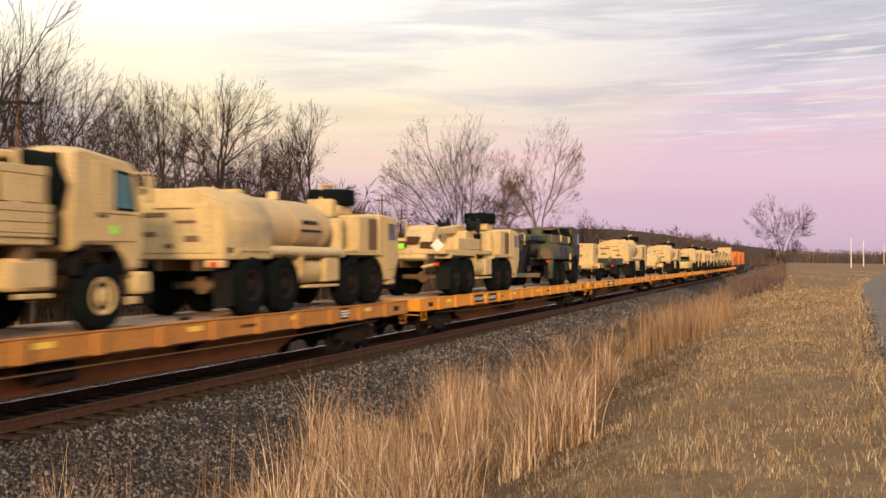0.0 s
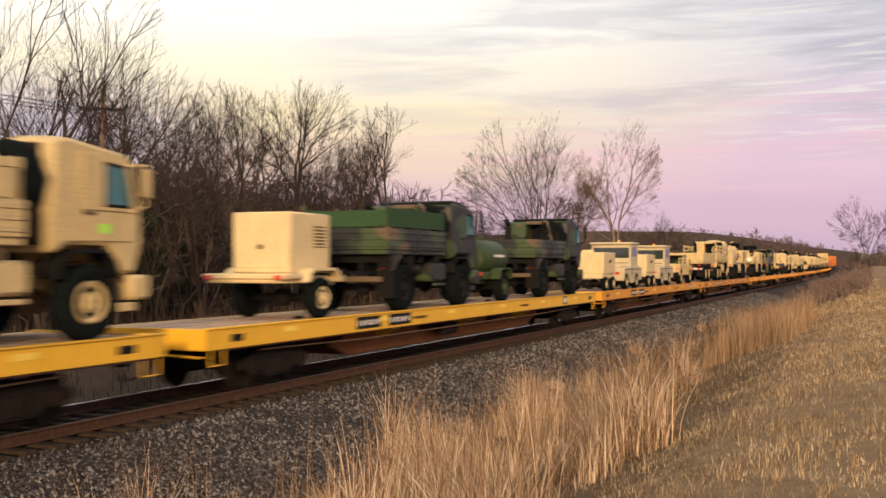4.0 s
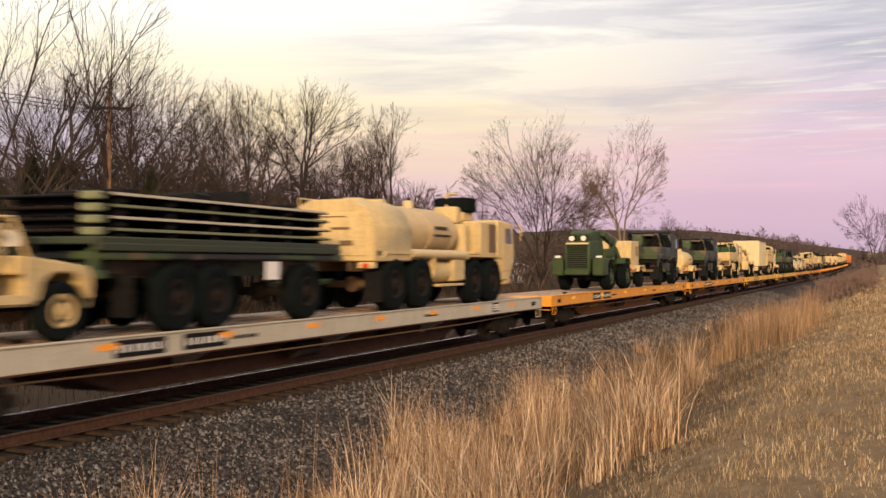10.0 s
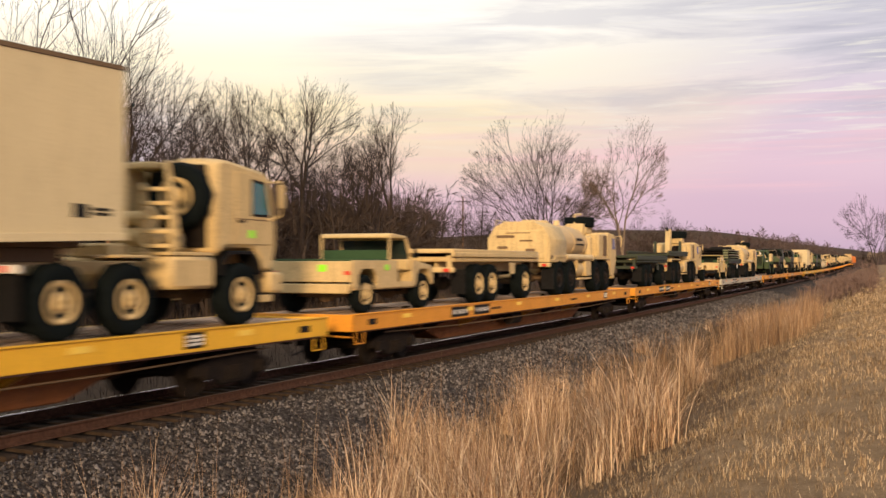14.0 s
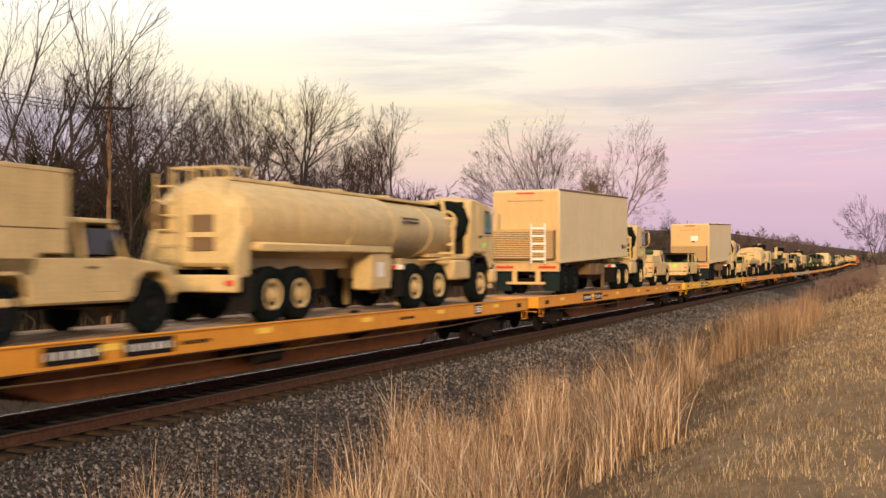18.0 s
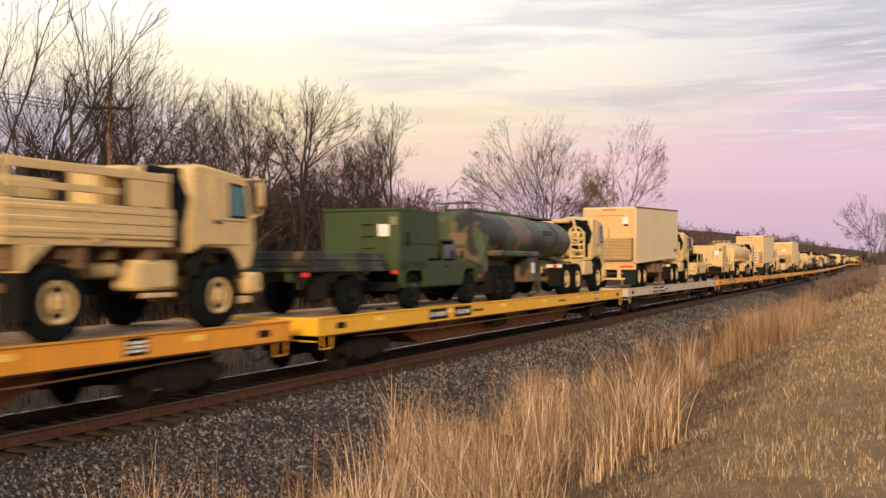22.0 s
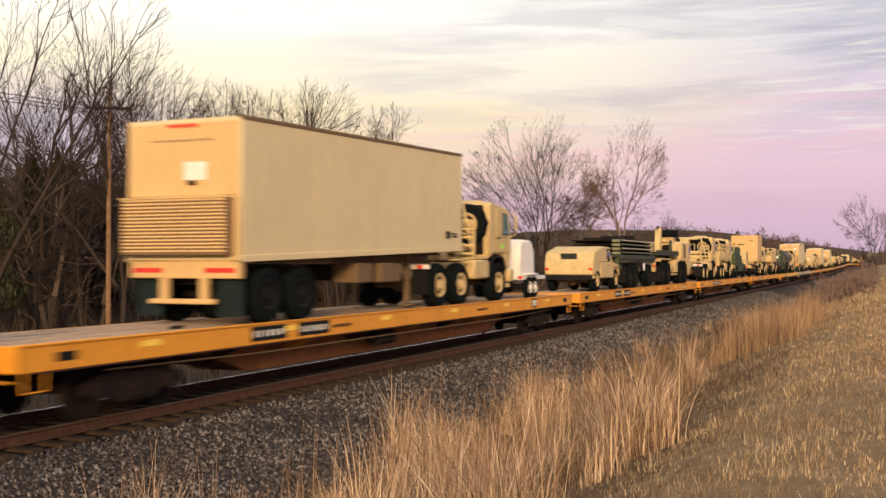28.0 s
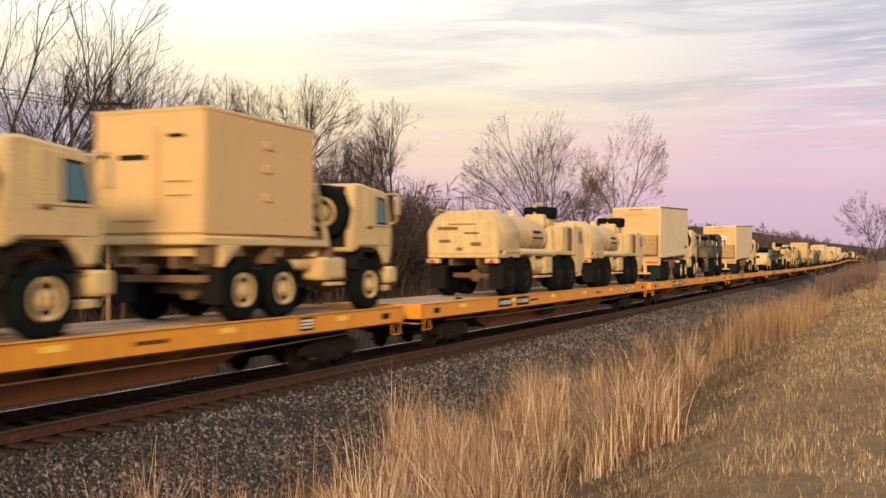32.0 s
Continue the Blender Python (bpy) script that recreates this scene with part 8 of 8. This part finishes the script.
def branching(seed, height, radius, low, fork, stems=3, spread=0.5, levels=7, lean=(0.0, 0.0), open_angle=0.5, most=3000, shoots=0.75):
    """Forking limbs, branch by branch, inside a rounded crown; gives the pieces (start, end, girths)."""
    rng = np.random.default_rng(seed)
    mid, half = (height + low) / 2, (height - low) / 2
    girth = 0.0092 * height
    out = []
    foot = np.array((lean[0] * fork, lean[1] * fork, fork))
    half_way = foot * 0.5 + rng.normal(0, 0.04, 3)
    out.append((np.array([(0.0, 0.0, -0.3), half_way]), np.array([half_way, foot]), np.array([girth * 1.25, girth * 1.1]), np.array([girth * 1.1, girth])))
    k = np.arange(stems)
    turn = 6.283 * (k + rng.uniform(-0.25, 0.25, stems)) / stems
    tilt = np.arctan(spread) * np.where(k % 3 == 0, 0.35, 1.0) * rng.uniform(0.8, 1.15, stems)
    d = np.stack([np.cos(turn) * np.sin(tilt), np.sin(turn) * np.sin(tilt), np.cos(tilt)], 1)
    p = np.repeat(foot[None], stems, 0)
    size = (height - fork) * 0.255 * rng.uniform(0.85, 1.15, stems)
    r = girth * rng.uniform(0.55, 0.75, stems)
    for level in range(levels):
        n = len(p)
        m = p + d * (size * 0.5)[:, None]
        d2 = unit(d + rng.normal(0, 0.10, (n, 3)) + np.array((0, 0, 0.05)))
        q = m + d2 * (size * 0.5)[:, None]
        out.append((np.concatenate([p, m]), np.concatenate([m, q]), np.concatenate([r, r * 0.9]), np.concatenate([r * 0.9, r * 0.8])))
        # two or three forks at the end, and a side shoot here and there
        forks = np.where(rng.uniform(0, 1, n) < 0.38, 3, 2)
        pick = np.repeat(np.arange(n), forks)
        first = np.concatenate([[True], pick[1:] != pick[:-1]])
        shoot = np.nonzero(rng.uniform(0, 1, n) < shoots)[0]
        way = np.concatenate([d2[pick], d[shoot]])
        at = np.concatenate([q[pick], m[shoot]])
        angle = np.concatenate([np.where(first, rng.uniform(0.08, 0.28, len(pick)), rng.uniform(0.6, 1.15, len(pick)) * open_angle), rng.uniform(0.7, 1.1, len(shoot))])
        side = unit(np.cross(way, rng.normal(0, 1, way.shape)))
        # most side branches point outwards
        away = at - np.array((0, 0, mid * 0.8))
        flip = (np.einsum("ij,ij->i", side, away) < 0) & (rng.uniform(0, 1, len(at)) < 0.6)
        side[flip] *= -1
        d = unit(way * np.cos(angle)[:, None] + side * np.sin(angle)[:, None] + np.array((0, 0, 0.04)))
        size = np.concatenate([size[pick] * np.where(first, rng.uniform(0.76, 0.92, len(pick)), rng.uniform(0.6, 0.85, len(pick))), size[shoot] * rng.uniform(0.45, 0.7, len(shoot))])
        r = np.concatenate([r[pick] * np.where(first, 0.70, 0.54), r[shoot] * 0.40])
        # the crown's uneven outside reins them in
        p = at
        tip = p + d * size[:, None]
        t = np.arctan2(tip[:, 1], tip[:, 0])
        lobe = 1 + 0.12 * np.sin(3 * t + seed) + 0.08 * np.sin(5 * t + 2 * seed)
        e = np.sqrt((tip[:, 0] / radius / lobe) ** 2 + (tip[:, 1] / radius / lobe) ** 2 + ((tip[:, 2] - mid) / half) ** 2)
        size = np.where(e > 1, size * np.clip(1.5 - 1.6 * (e - 0.7), 0.12, 1.0), size)
        if len(p) > most:
            keep = rng.permutation(len(p))[:most]
            p, d, size, r = p[keep], d[keep], size[keep], r[keep]
    out.append((p, p + d * np.clip(size, 0.2, 0.6)[:, None], np.full(len(p), 0.003), np.full(len(p), 0.002)))
    return [np.concatenate(x) for x in zip(*out)]


def make_tree_of(label, seed, width, bark, twig, **shape):
    """A bare tree with a full, fine crown."""
    a, b, ra, rb = branching(seed, **shape)
    rng = np.random.default_rng(seed + 100)
    t = thing("bare_tree", label, "tree", "bare winter trees")
    thick = ra > 0.03
    vs, fs = prisms(a[thick], b[thick] + (b - a)[thick] * 0.04, ra[thick], rb[thick], 6)
    ob = new("trunk", sheet("trunk", vs, fs, bark, True))
    ob.parent = t
    mid = ~thick & (ra > width * 1.2)
    v2, f2 = prisms(a[mid], b[mid], ra[mid], rb[mid], 3)
    fine = ~thick & ~mid
    p, q = a[fine], b[fine]
    side = unit(np.cross(q - p, rng.normal(0, 1, p.shape))) * width
    v3 = np.stack([p - side, p + side, q + side * 0.7, q - side * 0.7], 1).reshape(-1, 3)
    o = (np.arange(len(p)) * 4)[:, None] + len(v2)
    ob = new("crown", sheet("crown", np.concatenate([v2, v3]), np.concatenate([f2, o + np.array([[0, 1, 2]]), o + np.array([[0, 2, 3]])]), twig))
    ob.parent = t
    ob["label"] = "bare crown of fine twigs"
    return t


def make_woods():
    rng = random.Random(11)
    # the ones that stand out against the sky
    big = [make_tree_of("tall bare tree with long upswept limbs", 21, 0.005, BARK, TWIG, height=15.0, radius=4.0, low=2.5, fork=1.6, stems=3, spread=0.40, open_angle=0.5, levels=7, most=1500, shoots=0.6),
           make_tree_of("bare spreading tree with leaning limbs", 5, 0.005, BARK, TWIG, height=12.2, radius=4.2, low=2.4, fork=2.0, stems=4, spread=0.66, open_angle=0.5, levels=7, most=1500, shoots=0.6),
           make_tree_of("tall bare tree with a rounded umbrella crown", 33, 0.007, BARK, TWIG, height=16.2, radius=3.7, low=7.5, fork=7.6, stems=4, spread=0.75, open_angle=0.75, levels=7, most=3500),
           make_tree_of("wide many-stemmed bare tree like a vase", 8, 0.010, BARK, TWIG, height=18.2, radius=7.6, low=1.5, fork=1.2, stems=6, spread=0.60, open_angle=0.62, levels=8, most=7000, shoots=0.85),
           make_tree_of("tall pale-barked bare tree", 14, 0.010, BARK_PALE, TWIG_PALE, height=19.8, radius=3.9, low=2.5, fork=4.0, stems=3, spread=0.24, open_angle=0.62, levels=8, most=5500, shoots=0.85),
           make_tree_of("small round bare tree by the line", 17, 0.012, BARK, TWIG, height=11.0, radius=4.0, low=1.8, fork=1.6, stems=3, spread=0.5, open_angle=0.7, levels=7, most=4000, shoots=0.85),
           make_tree_of("slim bare tree with a flat open crown", 27, 0.007, BARK, TWIG, height=14.4, radius=2.9, low=6.5, fork=7.0, stems=3, spread=0.6, open_angle=0.75, levels=7, most=3000)]
    thin = [make_tree("slender bare tree in the woods", 40 + i, 10.0 + i, 1.0, 1 + i % 3, (2.1 + 0.2 * i, 2.0), (14, 5, 6), 0.011, lean=0.15, first=0.2, seg=(7, 3, 2, 1)) for i in range(4)]
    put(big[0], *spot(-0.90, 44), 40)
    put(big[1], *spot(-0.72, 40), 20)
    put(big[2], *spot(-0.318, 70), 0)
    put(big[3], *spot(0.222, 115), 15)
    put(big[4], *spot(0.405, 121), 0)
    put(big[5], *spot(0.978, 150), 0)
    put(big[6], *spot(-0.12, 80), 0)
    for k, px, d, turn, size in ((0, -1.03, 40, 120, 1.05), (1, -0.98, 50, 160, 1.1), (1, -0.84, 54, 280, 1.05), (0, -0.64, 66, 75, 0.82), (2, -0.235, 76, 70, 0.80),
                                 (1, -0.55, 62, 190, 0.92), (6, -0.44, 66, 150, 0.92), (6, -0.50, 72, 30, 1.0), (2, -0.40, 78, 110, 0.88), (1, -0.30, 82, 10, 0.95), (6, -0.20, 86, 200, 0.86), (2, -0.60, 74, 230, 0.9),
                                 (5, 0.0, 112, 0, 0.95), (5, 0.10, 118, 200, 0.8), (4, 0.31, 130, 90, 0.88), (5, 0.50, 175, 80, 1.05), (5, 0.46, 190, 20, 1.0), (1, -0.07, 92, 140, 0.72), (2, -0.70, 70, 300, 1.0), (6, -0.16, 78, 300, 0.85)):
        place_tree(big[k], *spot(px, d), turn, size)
    for i in range(60):
        s = rng.uniform(5, 105)
        x = -D - rng.uniform(13.5, 42) - s * 0.04
        if i < 4:
            put(thin[i], x, s, rng.uniform(0, 360), 0.9)
        else:
            place_tree(thin[i % 4], x, s, rng.uniform(0, 360), rng.uniform(0.45, 0.72) * (1.0 if s < 62 else 0.8))
    for i in range(16):
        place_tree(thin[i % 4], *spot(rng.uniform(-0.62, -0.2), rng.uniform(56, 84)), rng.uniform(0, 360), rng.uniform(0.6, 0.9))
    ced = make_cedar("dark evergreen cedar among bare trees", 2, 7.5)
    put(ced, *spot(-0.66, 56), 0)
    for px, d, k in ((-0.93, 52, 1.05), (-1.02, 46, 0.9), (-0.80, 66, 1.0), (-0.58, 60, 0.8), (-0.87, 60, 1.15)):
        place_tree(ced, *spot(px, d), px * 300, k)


def make_brush():
    """Tangled undergrowth that fills the woods, and the far woods on the rising land."""
    rng = np.random.default_rng(5)
    n = 15000
    s = rng.uniform(2, 150, n)
    x = -D - 10 - 40 * rng.uniform(0, 1, n) ** 1.5 - s * 0.03
    h = rng.uniform(0.5, 2.6, n) * (0.55 + 0.6 * np.sin(s * 0.7 + x) ** 2) * np.where(rng.uniform(0, 1, n) < 0.12, 1.8, 1.0)
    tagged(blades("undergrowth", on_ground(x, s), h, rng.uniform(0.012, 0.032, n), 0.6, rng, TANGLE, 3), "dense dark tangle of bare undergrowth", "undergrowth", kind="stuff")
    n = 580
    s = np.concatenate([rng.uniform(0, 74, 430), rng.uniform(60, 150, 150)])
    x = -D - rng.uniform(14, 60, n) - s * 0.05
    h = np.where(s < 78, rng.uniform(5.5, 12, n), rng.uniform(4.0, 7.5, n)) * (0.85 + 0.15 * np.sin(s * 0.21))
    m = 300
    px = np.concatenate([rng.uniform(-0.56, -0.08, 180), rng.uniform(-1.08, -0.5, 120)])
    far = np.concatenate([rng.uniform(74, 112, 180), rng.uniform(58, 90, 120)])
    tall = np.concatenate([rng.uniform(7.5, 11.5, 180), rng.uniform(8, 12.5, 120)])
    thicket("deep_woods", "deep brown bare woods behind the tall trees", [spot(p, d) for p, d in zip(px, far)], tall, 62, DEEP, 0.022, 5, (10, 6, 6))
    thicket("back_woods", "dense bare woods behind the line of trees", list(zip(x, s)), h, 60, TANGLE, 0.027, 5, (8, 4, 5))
    n = 480
    s = 242 + 400 * rng.uniform(0, 1, n) ** 1.3
    x = -D - BEND * s * s - 9 - 62 * rng.uniform(0, 1, n) ** 1.4
    h = rng.uniform(8.5, 12.0, n) * np.where(s < 270, 0.92, 1.0)
    thicket("far_woods", "far belt of bare brown woods along the line", list(zip(x, s)), h, 80, FAR_WOOD, 0.08, counts=(9, 5, 5))
    n = 270
    s = rng.uniform(92, 240, n)
    thicket("mid_woods", "low brown belt of bare woods past the clearing", list(zip(-D - rng.uniform(15, 48, n) - s * 0.04, s)), rng.uniform(3.6, 6.2, n), 75, FAR_WOOD, 0.045, 4, (6, 4, 4))
    n = 560
    thicket("hill_woods", "brown bare woods on the far hill", list(zip(rng.uniform(-330, 160, n), rng.uniform(900, 1070, n))), rng.uniform(2.2, 3.8, n), 90, FAR_WOOD, 0.26, 3, (5, 4, 4))
    n = 9000
    s = rng.uniform(560, 760, n)
    x = rng.uniform(-60, 320, n)
    h = rng.uniform(4, 9, n)
    tagged(blades("horizon_woods", on_ground(x, s), h, rng.uniform(0.25, 0.6, n), 0.25, rng, FAR_WOOD, 2), "dark line of woods on the horizon", "woods", kind="stuff")
    # low reddish shrubs by the track
    n = 210
    y = np.concatenate([rng.uniform(66, 120, 150), rng.uniform(50, 76, 60)])
    u = np.concatenate([rng.uniform(7.2, 11.6, 150), rng.uniform(4.8, 8.4, 60)])
    h = np.concatenate([rng.uniform(1.2, 2.3, 150), rng.uniform(0.7, 1.5, 60)])
    ob = thicket("trackside_shrubs", "low bare reddish-brown shrubs by the ditch", list(zip(u - D - BEND * y * y, y)), h, 70, SHRUB, 0.04, 4, (7, 5, 5))
    ob["category"] = "shrubs"


def make_poles():
    p = thing("utility_pole", "weathered brown wooden utility pole with a crossarm", "utility pole", "utility poles")
    part("pole_shaft", drum((0, 0, -1), (0, 0, 11.6), 0.13, 0.085, 12), POLE, p)
    part("crossarm", box((0, -0.14, 10.9), (2.0, 0.10, 0.13), 0.015), TIE, p)
    for x in (-1.05, -0.45, 0.45, 1.05):
        part("insulator", turned([(10.96, 0.03), (11.02, 0.06), (11.12, 0.05), (11.16, 0.02)], 10, "Z", (x, -0.14, 0)), GLASS, p)
    for s in (-1, 1):
        part("brace", pipe([(s * 0.7, -0.14, 10.9), (0, -0.12, 10.3)], 0.02), RUST, p)
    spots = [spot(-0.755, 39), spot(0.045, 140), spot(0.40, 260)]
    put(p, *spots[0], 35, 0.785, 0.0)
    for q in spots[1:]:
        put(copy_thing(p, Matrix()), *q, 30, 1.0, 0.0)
    bm = bmesh.new()
    a, b = Vector((*spots[0], 7.8)), Vector((*spots[1], 10.6))
    wires = thing("power_lines", "thin dark sagging wires between the poles", "wires", "", "structure")
    for k in (-1.0, 0.0, 1.0):
        for p0, p1 in ((a, b), (a + (a - b) * 0.8, a)):
            pts = [p0.lerp(p1, i / 10) + Vector((k * 0.8, k * 0.5, -1.2 * 4 * (i / 10) * (1 - i / 10))) for i in range(11)]
            part("wire", pipe(pts, 0.012, 4), BLACK, wires)
    # pale posts far off in the field, and the little house beyond the trees
    q = thing("field_pole", "slim pale pole in the far field", "utility pole", "field poles")
    part("pole_shaft", drum((0, 0, -0.5), (0, 0, 7.5), 0.14, 0.10, 8), WHITE, q)
    put(q, 14.0, 285.0)
    put(copy_thing(q, Matrix()), 19.0, 320.0)
    put(copy_thing(q, Matrix()), 32.0, 420.0)
    h = thing("shed", "low white shed with a pale roof behind trees", "shed")
    part("wall", slab(-4, 4, -3, 3, -0.3, 2.4, 0.03), WHITE, h)
    part("roof", prism([(-3.4, 2.35), (0, 3.5), (3.4, 2.35), (3.4, 2.12), (-3.4, 2.12)], -4.3, 4.3, 0.02), WHITE, h, "pale sheet roof")
    part("door", slab(-0.5, 0.5, -3.04, -3.0, 0, 2.0, 0.01), BLACK, h)
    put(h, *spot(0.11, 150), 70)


make_grass()
make_weeds_for_shade()
make_stones()
make_woods()
make_brush()
make_poles()


def motions():
    for ob, q, up in MOVING:
        walk(ob, [(t, rail_pose(q + SPEED * t, 0.0, up)) for t in (0, 2, 4, 6, 8, 10, 12, 14, 16, 18, 20, 22, 24, 26, 28, 30, 32)])


motions()
